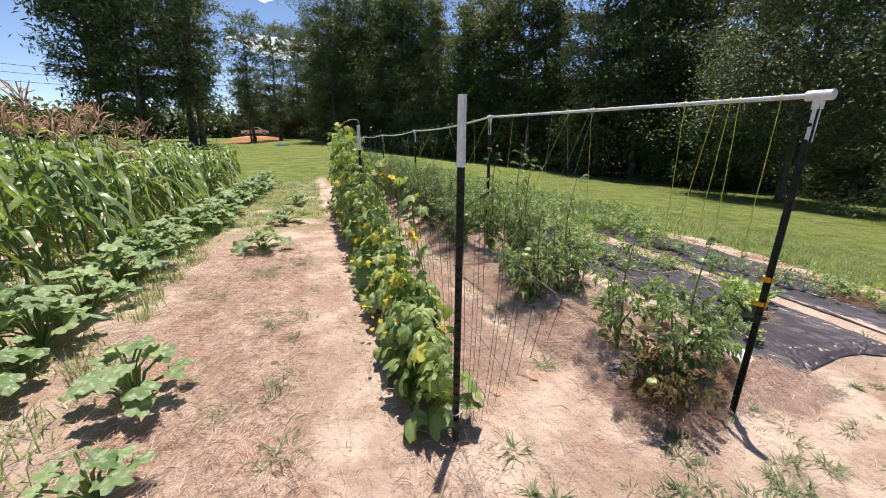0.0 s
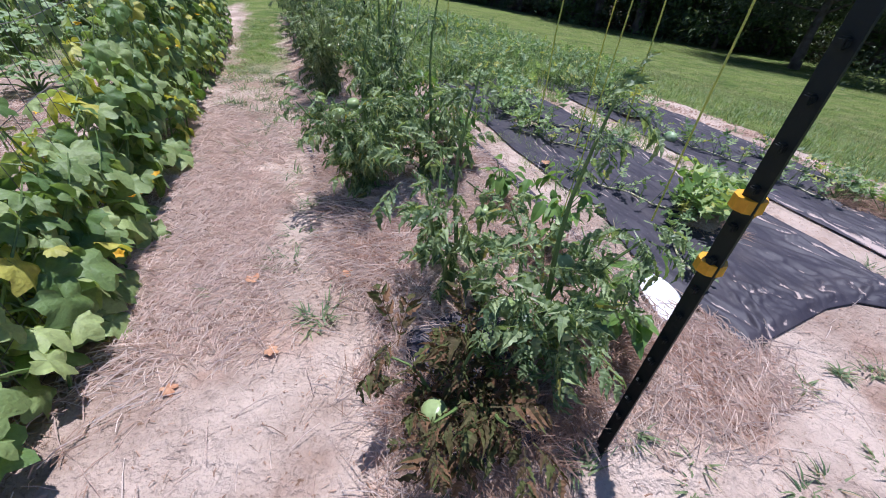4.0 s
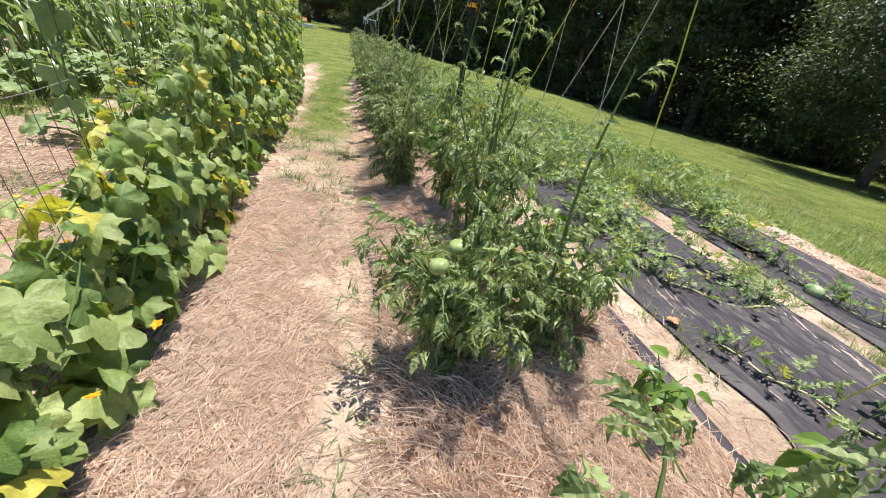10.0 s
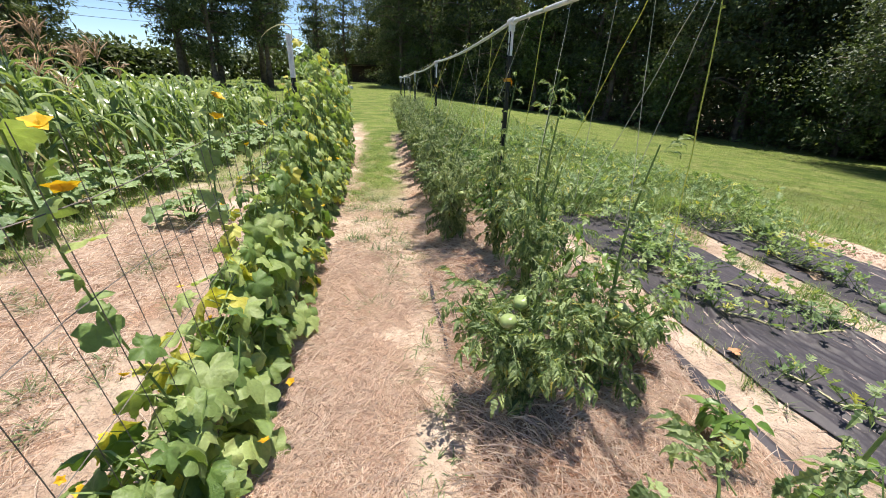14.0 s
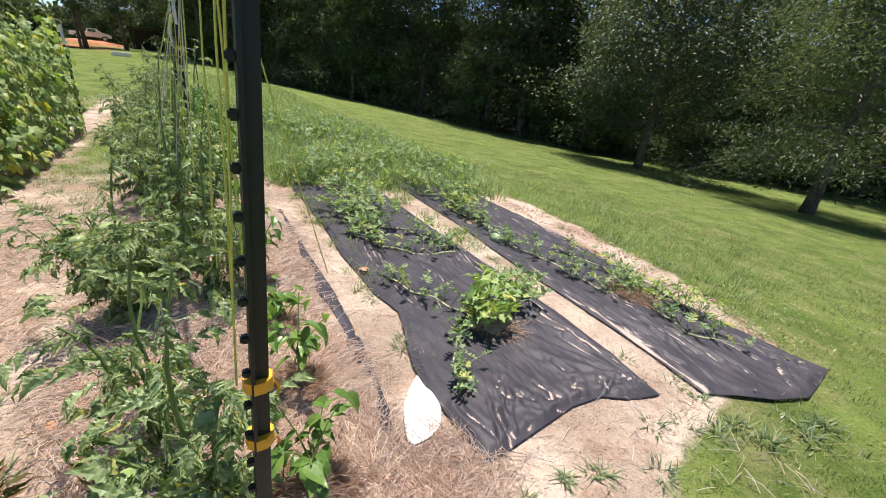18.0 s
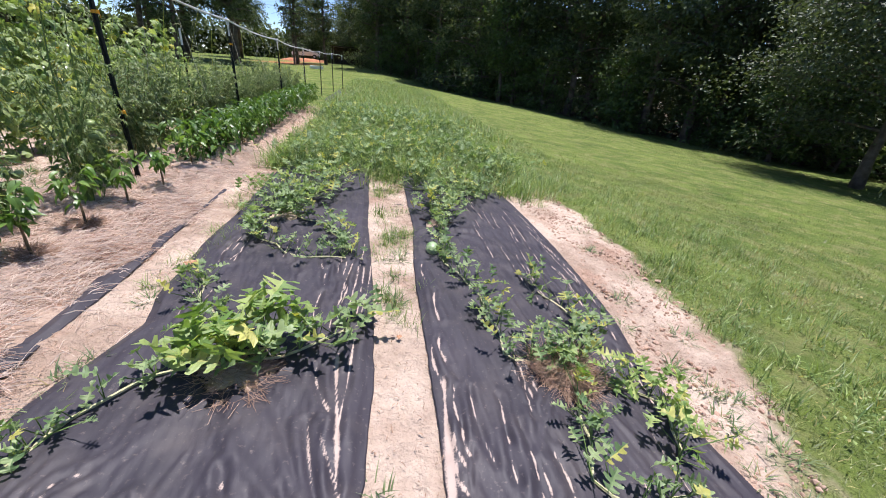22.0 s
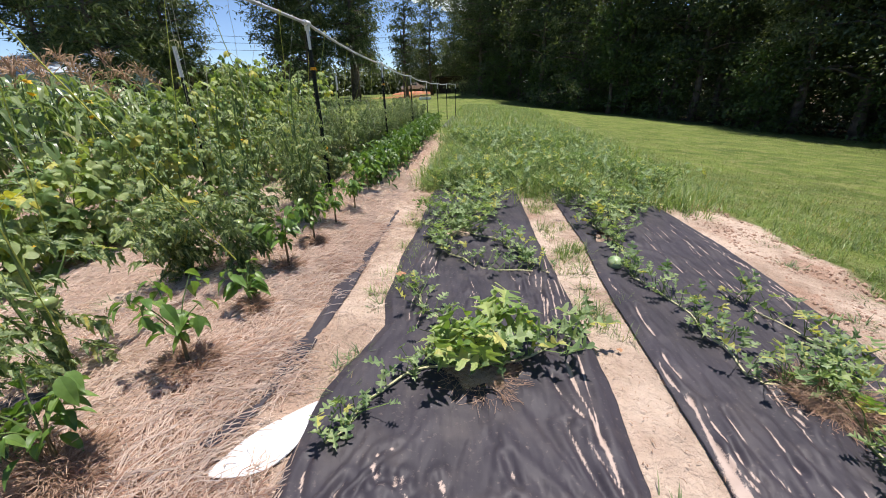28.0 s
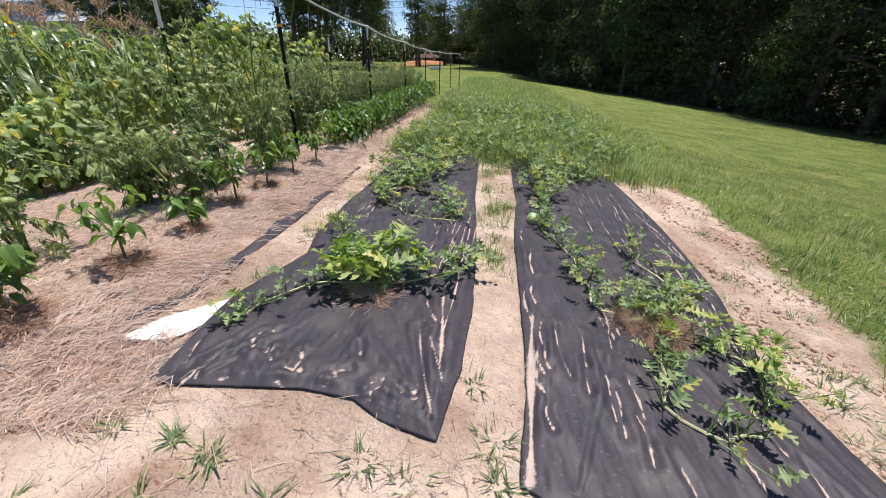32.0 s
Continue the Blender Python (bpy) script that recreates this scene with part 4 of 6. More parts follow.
ROW_Y = [-0.06, 3.31, 6.62, 10.0, 13.6, 17.2, 20.0]
ROW_X = [-0.03, -0.04, -0.13, -0.17, -0.20, -0.16, 0.03]
ROW_TOP = [1.77, 1.78, 1.62, 1.51, 1.43, 1.41, 1.40]
for k, (x, y, top) in enumerate(zip(ROW_X, ROW_Y, ROW_TOP)):
    tags = {0: (0.87, 0.73), 1: (1.42, 0.69), 2: (1.38,)}.get(k, ())
    t_post("trellis_post", "dark green steel T-post under a white tee" + (" with orange tape" if tags else ""), x, y, top, (0.09 if k == 0 else 0.0, 0.03 if k == 0 else 0.0), tags, None, "posts of the tomato trellis", True)


def row_top(y):
    """Where the pipe runs over the row: across and up."""
    return float(np.interp(y, ROW_Y, [ROW_X[0] + 0.09] + ROW_X[1:])), float(np.interp(y, ROW_Y, ROW_TOP))


for k in range(len(ROW_Y) - 1):
    ya, yb = ROW_Y[k] + (0.03 if k == 0 else 0.05), ROW_Y[k + 1] - 0.05
    a, b = np.array((row_top(ya)[0], ya, row_top(ya)[1] + 0.012)), np.array((row_top(yb)[0], yb, row_top(yb)[1] + 0.012))
    t = np.linspace(0, 1, 12)[:, None]
    pts = a + (b - a) * t - np.array([0, 0, 1]) * (0.04 * 4 * t * (1 - t)) * (k > 0)
    thing("trellis_pipe", "slim pale grey conduit laid between two tees", "pipe", "pipes of the tomato trellis", "", fast_mesh("trellis_pipe", *tube(pts, 0.0125, 10), M_PVC))
# end post beside the last of the row
t_post("trellis_post", "dark green steel T-post under a white tee", 0.45, 20.3, 1.37, (0, 0), (), None, "posts of the tomato trellis", True)
thing("trellis_pipe", "slim pale grey conduit laid between two tees", "pipe", "pipes of the tomato trellis", "", fast_mesh("trellis_pipe", *tube([(0.06, 20.03, 1.412), (0.42, 20.27, 1.382)], 0.0125, 10), M_PVC))

# twine from the pipe down to the plants
rt = np.random.default_rng(3)
TWINES = [(0.13, -0.02, 0.10, 0.75, 1), (0.33, 0.0, 0.28, 0.9, 1), (0.38, 0.04, 0.46, 0.42, 1), (0.46, 0.42, 0.92, 0.55, 1), (0.66, -0.02, 0.6, 0.8, 1), (1.5, -0.05, 1.35, 0.9, 1), (1.52, -0.2, 1.75, 0.9, 0), (1.48, -0.12, 1.6, 0.9, 0), (1.79, -0.1, 2.35, 0.75, 1), (1.81, -0.05, 1.6, 0.9, 0), (2.04, -0.05, 2.04, 0.9, 0), (2.45, -0.2, 2.2, 0.95, 0), (2.75, -0.1, 2.75, 0.85, 1), (3.0, -0.3, 3.1, 0.9, 0)]
for k in range(30):
    y = 3.45 + 10.5 * k / 30 + rt.uniform(-0.1, 0.1)
    TWINES.append((y, rt.uniform(-0.5, 0.2), y + rt.uniform(-0.5, 0.5), rt.uniform(0.7, 1.0), int(rt.random() < 0.35)))
for y, x1, y1, z1, yellow in TWINES:
    x0, zt = row_top(y)
    z1 += float(gz(x1, y1))
    t = np.linspace(0, 1, 9)[:, None]
    a, b = np.array((x0, y, zt - 0.002)), np.array((x1, y1, z1))
    pts = a + (b - a) * t + np.c_[rt.normal(0, 0.0015, 9), rt.normal(0, 0.0015, 9), np.zeros(9)]
    ob = thing("twine", "slack yellow garden twine tied to the pipe" if yellow else "thin pale garden twine tied to the pipe", "string", "twine of the tomato trellis", "", fast_mesh("twine", *tube(pts, 0.0025 if yellow else 0.0013, 4), M_TWINE_Y if yellow else M_TWINE_W))
    part("knot", fast_mesh("knot", *tube([(x0 - 0.018, y, zt + 0.012), (x0, y, zt + 0.03), (x0 + 0.018, y, zt + 0.012), (x0, y, zt - 0.008)], 0.004, 5), M_TWINE_Y if yellow else M_TWINE_W), ob)

# cucumber fence
FX = -1.64
for k, (y, top) in enumerate(((0.28, 1.77), (3.68, 1.68), (8.6, 1.52))):
    t_post("fence_post", "black studded steel T-post with a white tip", FX, y, top + (0.0 if k else -0.02), (0.02, 0.0), (), 0.27, "posts of the cucumber fence")
tie = np.linspace(0, 1, 14)
tie_z = float(gz(FX, 0.28)) + 0.20
thing("wire_tie", "bent pale wire tie hooked round a fence post", "wire", "", "", fast_mesh("wire_tie", *tube(np.c_[FX + 0.036 * np.cos(5.2 * tie - 0.4) + 0.03 * tie**4, 0.28 - 0.036 * np.sin(5.2 * tie - 0.4) - 0.04 * tie**4, tie_z + 0.03 * tie + 0.012 * np.sin(9 * tie)], 0.0024, 5), M_PVC))
fence = thing("wire_fence", "weathered dull wire mesh, bent and ragged along its top", "fence", at=(0, 0, 0))
rf = np.random.default_rng(9)
for y in np.r_[np.arange(-0.42, 0.5, 0.075), np.arange(0.5, 8.3, 0.10)]:
    top = 1.22 + 0.12 * math.sin(2.1 * y) + rf.uniform(-0.05, 0.1)
    z0 = float(gz(FX, y)) + 1.55 * max(0.0, 0.25 - y)
    top -= 1.3 * max(0.0, 0.25 - y)
    n = 7
    t = np.linspace(0, 1, n)
    bend = 0.10 * wobble(y * 0.9, 2.0) + rf.normal(0, 0.012)
    pts = np.c_[FX + 0.025 + bend * t**2 + 0.03 * np.sin(3 * t + y), y + rf.normal(0, 0.01) + 0.08 * t * wobble(y, 5.0, 1.3), z0 - 0.02 + top * t]
    part("upright_wire", fast_mesh("upright_wire", *tube(pts, 0.0014, 4, False), M_WIRE), fence)
for z in (0.08, 0.25, 0.45, 0.68, 0.92, 1.14):
    ys = np.linspace(max(-0.42, 0.25 - z / 1.55), 8.2, 60)
    t = z / 1.25
    pts = np.c_[FX + 0.025 + 0.10 * wobble(ys * 0.9, 2.0 + 0 * ys) * t**2 + 0.03 * np.sin(3 * t + ys), ys, gz(FX + 0 * ys, ys) + z + 0.012 * np.sin(5 * ys + 9 * z)]
    part("cross_wire", fast_mesh("cross_wire", *tube(pts, 0.0015, 4, False), M_WIRE), fence)


def cloth(name, label, left, right, y0, y1, holes=(), corner=None, lift=0.018, nx=46, ny=230, front=None, streaks=(), folds=()):
    """A sheet of weed cloth on the soil, creased along its pull lines; sand has settled in some creases."""
    v = np.linspace(0, 1, ny)[:, None] ** 1.25
    u = np.linspace(0, 1, nx)[None, :]
    y = y0 + (y1 - y0) * v + 0 * u
    if front is not None:
        y = y + np.interp(u, [q[0] for q in front], [q[1] for q in front]) * (1 - np.clip(v * (y1 - y0) / 1.0, 0, 1)) ** 2
    xl, xr = np.interp(y, *left), np.interp(y, *right)
    edge = 0.008 * wobble(y * 1.5, 1 + 0 * y) + 0.005 * wobble(y * 9, 4 + 0 * y)
    x = xl + (xr - xl) * u + edge * np.where(u < 0.5, 1, -1) * np.abs(2 * u - 1) ** 3
    z = lift + 0.010 * wobble(x, y * 0.7, 4.0) + 0.006 * wobble(x * 2, y, 6.0) + 0.003 * wobble(x * 4, y * 0.8, 9.0)
    for cx, cy, reach, amp, spokes in holes:
        d, a = np.hypot(x - cx, y - cy), np.arctan2(y - cy, x - cx)
        z = z + amp * np.exp(-d / reach) * np.sin(spokes * a + 2 * np.sin(a)) * np.clip(d / 0.06, 0, 1)
    for sx, sy, ex, ey, high, wide in folds:
        dx, dy = ex - sx, ey - sy
        t = np.clip(((x - sx) * dx + (y - sy) * dy) / (dx * dx + dy * dy), 0, 1)
        d = np.hypot(x - sx - t * dx, y - sy - t * dy) / (wide * (0.45 + 0.9 * t))
        z = z + 0.65 * high * (1 - 0.45 * t) * (np.exp(-d * d) - 0.35 * np.exp(-((d - 1.9) / 0.8) ** 2))
    sand = np.zeros_like(x)
    for sx, sy, ex, ey, wide in streaks:
        dx, dy = ex - sx, ey - sy
        t = np.clip(((x - sx) * dx + (y - sy) * dy) / (dx * dx + dy * dy), 0, 1)
        bow = 0.015 * np.sin(3.1 * t + 9 * sx)
        d = np.hypot(x - sx - t * dx - bow, y - sy - t * dy)
        sand = np.maximum(sand, 0.70 * np.exp(-((d / (0.80 * wide * (0.25 + 0.65 * np.sin(5 * t + 11 * sy) ** 2))) ** 2)))
        z = z - 0.006 * np.exp(-((d / 0.02) ** 2)) + 0.006 * np.exp(-(((d - 0.035) / 0.02) ** 2))
    rim = np.minimum.reduce([u * (xr - xl), (1 - u) * (xr - xl), y - y.min(0)[None, :]])
    z = np.where(z > 0.01, z, 0.010 * np.exp(np.minimum(z, 0.01) / 0.01 - 1)) * np.clip(rim / 0.05, 0, 1) + 0.004
    idx = np.arange(nx * ny).reshape(ny, nx)
    pts = np.stack([x, y, soil(x, y) + 0.012 + z], -1).reshape(-1, 3)
    a, b, c, d = idx[:-1, :-1].ravel(), idx[:-1, 1:].ravel(), idx[1:, 1:].ravel(), idx[1:, :-1].ravel()
    tris = np.concatenate([np.stack([a, b, c], -1), np.stack([a, c, d], -1)])
    keep = np.ones(len(tris), bool)
    mid = pts[tris].mean(1)
    for cx, cy, rx, ry in corner or ():
        ang = np.arctan2(mid[:, 1] - cy, mid[:, 0] - cx)
        keep &= np.hypot((mid[:, 0] - cx) / rx, (mid[:, 1] - cy) / ry) > 1 + 0.25 * np.sin(5 * ang)
    tris = tris[keep]
    me = fast_mesh(name, pts, tris, M_CLOTH, True)
    at = me.attributes.new("sand", "FLOAT", "POINT")
    at.data.foreach_set("value", np.ascontiguousarray(sand, np.float32).ravel())
    ob = thing(name, label, "weed cloth", "", "", me)
    sol = ob.modifiers.new("thickness", "SOLIDIFY")
    sol.thickness, sol.offset = 0.003, 1
    return ob


def streak_fan(n, x0, x1, y0, y1, lean, long, wide, r):
    """Sand streaks that run with the rows, leaning a little to one side."""
    out = []
    for k in range(n):
        x, y, s = r.uniform(x0, x1), r.uniform(y0, y1), r.uniform(*long)
        out.append((x, y, x + lean * s + r.normal(0, 0.01), y + s, r.uniform(*wide)))
    return out


rq = np.random.default_rng(12)
SAND_A = streak_fan(7, 1.86, 2.02, 0.6, 1.6, 0.02, (0.25, 0.8), (0.005, 0.010), rq) + streak_fan(26, 1.1, 1.98, 1.15, 2.2, -0.05, (0.08, 0.35), (0.004, 0.007), rq)
SAND_A += [(1.83, 0.87, 1.89, 0.63, 0.010), (1.92, 0.96, 1.94, 0.33, 0.016), (1.99, 1.14, 1.92, 0.51, 0.009), (1.84, 0.60, 1.94, 0.09, 0.009), (1.89, 0.57, 1.96, 0.26, 0.008), (1.14, 0.40, 1.19, 0.44, 0.012), (1.14, 0.36, 1.14, 0.31, 0.014), (1.15, 0.31, 1.22, 0.32, 0.016), (1.21, 0.32, 1.24, 0.26, 0.012), (1.36, 0.33, 1.36, 0.23, 0.014), (1.34, 0.23, 1.39, 0.22, 0.026),
           (1.50, 0.23, 1.61, 0.27, 0.018), (1.51, 0.25, 1.56, 0.21, 0.022), (1.70, 0.20, 1.74, 0.22, 0.020), (1.74, 0.22, 1.88, 0.17, 0.020), (1.84, 0.17, 1.91, 0.12, 0.014), (1.73, 0.18, 1.72, 0.13, 0.012), (1.57, 0.43, 1.63, 0.33, 0.008), (1.09, 0.09, 1.13, 0.15, 0.014), (1.48, 0.16, 1.54, 0.17, 0.010), (1.34, 0.16, 1.35, 0.12, 0.014), (0.96, 0.08, 1.04, 0.22, 0.010), (0.98, 0.12, 1.04, 0.28, 0.008), (1.01, 0.12, 1.05, 0.30, 0.007), (0.92, 0.17, 0.90, 0.38, 0.008)]
FOLDS_A = [(1.95, 0.08, 1.53, 0.57, 0.016, 0.020), (1.95, 0.08, 1.64, 0.69, 0.014, 0.018), (1.94, 0.09, 1.77, 0.60, 0.012, 0.014), (1.93, 0.11, 1.57, 0.33, 0.014, 0.016), (1.95, 0.06, 1.88, 0.60, 0.010, 0.012), (1.39, 0.21, 1.30, 0.68, 0.008, 0.022), (1.45, 0.50, 1.40, 0.18, 0.008, 0.018), (1.04, 0.15, 1.31, 0.59, 0.009, 0.016), (1.05, 0.24, 1.25, 0.56, 0.008, 0.012), (1.64, 0.24, 1.53, 0.45, 0.007, 0.016), (1.49, 0.18, 1.57, 0.45, 0.006, 0.014), (1.24, 0.17, 1.11, 0.31, 0.007, 0.016),
           (1.55, 0.14, 1.65, 0.13, 0.014, 0.010), (1.65, 0.13, 1.76, 0.17, 0.020, 0.010), (1.93, 0.10, 1.76, 0.17, 0.024, 0.012), (0.93, 0.12, 1.10, 0.50, 0.009, 0.012), (1.88, 1.3, 1.95, 0.5, 0.008, 0.014), (1.2, 2.0, 1.3, 1.3, 0.007, 0.02), (1.6, 1.9, 1.62, 1.25, 0.007, 0.02), (1.8, 1.9, 1.82, 1.3, 0.008, 0.018)]
FOLDS_B = [(2.98, 0.72, 2.75, 0.0, 0.009, 0.02), (3.08, 0.72, 3.28, -0.1, 0.009, 0.02), (2.9, 0.74, 2.55, 0.2, 0.009, 0.018), (2.45, -0.1, 2.72, 0.6, 0.010, 0.018), (2.40, 0.3, 2.55, 1.2, 0.009, 0.016), (3.5, -0.25, 3.2, 0.4, 0.014, 0.018), (3.5, -0.25, 3.0, 0.1, 0.012, 0.018), (3.5, -0.25, 3.38, 0.5, 0.011, 0.016), (3.55, 1.2, 3.45, 2.4, 0.010, 0.018), (3.4, 1.3, 3.3, 2.6, 0.009, 0.016), (3.2, 1.5, 3.1, 2.7, 0.008, 0.016), (2.95, 1.2, 2.9, 2.3, 0.008, 0.02)]
SAND_B = streak_fan(9, 2.36, 2.44, 0.0, 1.9, 0.03, (0.06, 0.3), (0.008, 0.014), rq) + streak_fan(8, 2.5, 2.8, 0.3, 0.9, -0.06, (0.15, 0.4), (0.004, 0.008), rq) + streak_fan(24, 2.95, 3.6, 1.3, 3.0, 0.02, (0.3, 0.9), (0.004, 0.007), rq) + streak_fan(8, 2.55, 3.3, -0.15, 0.45, -0.06, (0.15, 0.4), (0.005, 0.010), rq) + streak_fan(7, 3.3, 3.55, 0.5, 1.2, 0.05, (0.1, 0.3), (0.008, 0.014), rq)
SAND_B += [(3.05, -0.25, 3.3, -0.1, 0.014), (3.2, -0.3, 3.5, -0.22, 0.012), (3.1, -0.2, 2.95, -0.33, 0.02), (3.4, -0.28, 3.3, -0.05, 0.010), (2.28, -0.1, 2.40, 0.8, 0.03)]
cloth("weed_cloth", "creased black weed cloth dusted with sand beside watermelon vines", ([-1, 0.1, 0.3, 0.5, 0.7, 0.85, 1.0, 1.24, 1.5, 1.75, 2.2, 2.9, 5, 10], [0.84, 0.82, 0.81, 0.80, 0.81, 0.85, 0.90, 0.97, 0.91, 0.91, 0.89, 0.93, 0.95, 1.0]), ([-1, 0.0, 0.36, 0.8, 1.2, 1.9, 2.5, 3.5, 5, 10], [1.97, 1.98, 2.05, 2.07, 2.07, 2.05, 2.02, 2.0, 1.97, 1.9]), 0.10, 9.0,
      [(1.50, 0.88, 0.35, 0.012, 7), (1.3, 2.6, 0.4, 0.015, 8)], [(1.50, 0.87, 0.17, 0.09), (1.32, 2.75, 0.14, 0.12), (1.35, 4.3, 0.16, 0.14)], nx=180, ny=340, front=[(0, -0.02), (0.3, 0.02), (0.52, 0.05), (0.7, 0.03), (0.82, -0.05), (1, -0.10)], streaks=SAND_A, folds=FOLDS_A)
cloth("weed_cloth", "creased black weed cloth with a straw-filled planting hole", ([-1, -0.1, 0.3, 0.8, 1.2, 1.9, 2.6, 3.9, 10], [2.20, 2.27, 2.31, 2.33, 2.33, 2.34, 2.39, 2.40, 2.4]), ([-1, -0.35, -0.06, 0.15, 0.4, 0.7, 1.04, 1.36, 1.92, 2.65, 3.6, 5, 10], [3.74, 3.70, 3.57, 3.57, 3.53, 3.50, 3.54, 3.62, 3.67, 3.71, 3.68, 3.6, 3.4]), -0.30, 9.0,
      [(2.98, 0.84, 0.35, 0.012, 7), (2.65, 2.6, 0.4, 0.015, 8)], [(2.98, 0.84, 0.15, 0.11), (2.62, 2.75, 0.13, 0.12), (2.8, 4.6, 0.15, 0.14)], nx=180, ny=340, front=[(0, 0.19), (0.15, 0.10), (0.3, -0.02), (0.5, -0.11), (0.8, -0.08), (1, -0.05)], streaks=SAND_B, folds=FOLDS_B)
EDGE_RIGHT = ([-1, 0.4, 0.5, 0.8, 1, 1.7, 2.4, 10], [0.53, 0.54, 0.58, 0.61, 0.64, 0.66, 0.65, 0.66])
cloth("weed_cloth", "edge of black weed cloth showing beside straw mulch", ([-1, 0.38, 0.5, 0.62, 0.95, 1.15, 1.45, 1.65, 2.0, 2.25, 2.5, 10], [0.50, 0.48, 0.50, 0.57, 0.53, 0.57, 0.57, 0.55, 0.62, 0.58, 0.62, 0.62]), EDGE_RIGHT, 0.38, 3.4, [], None, 0.020, 14, 160)
# path side: thin black strip stands in for the shade along the bed's edge
cloth("weed_cloth", "edge of black weed cloth showing beside straw mulch", ([-1, 1.6, 1.9, 2.2, 2.6, 2.9, 10], [-0.665, -0.668, -0.690, -0.668, -0.695, -0.668, -0.665]), ([-1, 10], [-0.655, -0.655]), 1.7, 3.0, [], None, 0.008, 8, 100)
cloth("weed_cloth", "scrap of black weed cloth under a withered tomato plant", ([-1, 0.12, 0.3, 0.5, 10], [-0.42, -0.48, -0.54, -0.48, -0.48]), ([-1, 0.12, 0.3, 0.5, 10], [-0.20, -0.16, -0.08, -0.15, -0.10]), 0.0, 0.5, [], None, 0.018, 20, 26)
cloth("weed_cloth", "black weed cloth at the far end of the rows", ([0, 30], [0.15, 0.15]), ([0, 30], [0.9, 0.9]), 15.0, 21.5, [], None, 0.02, 14, 50)

# white row-cover cloth, its far side tucked under the black sheet
wv, wf = [], []
for i in range(17):
    u = i / 16
    far = np.array((0.570 + 0.25 * u - 0.035 * math.sin(3.1 * u), 0.30 + 0.37 * u + 0.03 * math.sin(3.1 * u)))
    near = np.array((0.585 + 0.27 * u + 0.05 * math.sin(3.1 * u), 0.275 + 0.37 * u - 0.10 * math.sin(3.1 * u)))
    for j in range(9):
        x, y = near + (far - near) * (j / 8)
        wv.append((x, y, float(soil(x, y)) + 0.036 * (1 - 0.6 * u) + 0.004 * math.sin(9 * u + 5 * j / 8)))
for i in range(16):
    for j in range(8):
        a = i * 9 + j
        wf += [(a, a + 9, a + 10), (a, a + 10, a + 1)]
row_cover = thing("row_cover", "scrap of bright white row-cover cloth under black cloth", "cloth", data=fast_mesh("row_cover", wv, wf, M_CLOTHW, True))
sol = row_cover.modifiers.new("thickness", "SOLIDIFY")
sol.thickness = 0.003
# ---- plants ----
CUKE_MESH = [fast_mesh("leaf", v, f, M_CUKE, True) for v, f in L_CUKE]
SQUASH_MESH = [fast_mesh("leaf", v, f, M_SQUASH, True) for v, f in L_SQUASH]


def petals():
    pieces = [many(L_SMALL, [(0, 0, 0)], turns(k * 1.2566, 0.75 + 0.12 * (k % 3)), np.array([[1.35, 0.5, 0.5]])) for k in range(5)]
    return joined(*pieces)


FLOWER_MESH = fast_mesh("flower", *petals(), M_PETAL)


def set_leaf(meshes, parent, at, yaw, pitch, roll, size, r, name="leaf"):
    ob = part(name, meshes[int(r.integers(0, len(meshes)))], parent)
    ob.matrix_basis = Matrix.LocRotScale(Vector(at), Euler((pitch, roll, yaw), "XYZ"), Vector((size, size, size)))
    return ob


def cucumber_plant(y, height, width, leaves, flowers, r, size=0.150, right=0.6):
    """Vine climbing the wire; leaves hang out on both sides, tips down."""
    z0 = float(gz(FX, y))
    ob = thing("cucumber_plant", "leafy green cucumber vine climbing the wire" + (" with yellow flowers" if flowers else ""), "vine", "cucumbers on the fence", at=(FX, y, z0))
    for k in range(3):
        t = np.linspace(0, 1, 9)
        pts = np.c_[0.03 + 0.09 * np.sin(3 * t + k * 2 + y), 0.30 * (k - 1) * t + 0.06 * np.sin(5 * t + k), height * t * (0.85 + 0.1 * k)]
        part("vine", fast_mesh("vine", *tube(pts, [0.006] * 6 + [0.004, 0.003, 0.002], 5, False), M_STEM), ob)
    leaves = int(leaves * 1.2)
    stalks = []
    for k in range(leaves):
        u = (k + r.random()) / leaves
        u = u**0.85
        side = 1 if r.random() < right else -1
        bulge = width * (1.0 - 0.45 * u) * r.uniform(0.2, 1.0) * (0.50 if side > 0 else 0.9)
        at = (0.02 + side * bulge, r.uniform(-0.34, 0.34), 0.05 + u * height * r.uniform(0.9, 1.08))
        yaw = -side * math.pi / 2 + r.normal(0, 0.7)
        stalks.append(tube([(0.03, at[1] + r.normal(0, 0.06), max(0.02, at[2] - 0.09)), (0.03 + 0.6 * (at[0] - 0.03), at[1], at[2] - 0.01), at], [0.0035, 0.003, 0.002], 4, False))
        set_leaf(CUKE_MESH, ob, at, yaw, r.uniform(-1.25, -0.25), r.normal(0, 0.25), size * (1.1 - 0.35 * u) * r.uniform(0.5, 1.3), r)
    tagged(part("leaf_stem", fast_mesh("leaf_stem", *joined(*stalks), M_STALK), ob), kind="stuff")
    for k in range((flowers + 1) // 2):
        side = 1 if r.random() < 0.4 else -1
        fl = set_leaf([FLOWER_MESH], ob, (side * width * r.uniform(0.5, 1.0), r.uniform(-0.3, 0.3), r.uniform(0.3, 0.95) * height), r.uniform(0, 6), r.uniform(-0.4, 0.9), 0, 0.044 * r.uniform(0.6, 1.2), r, "flower")
        fl["label"] = "bright yellow flower"
    return ob


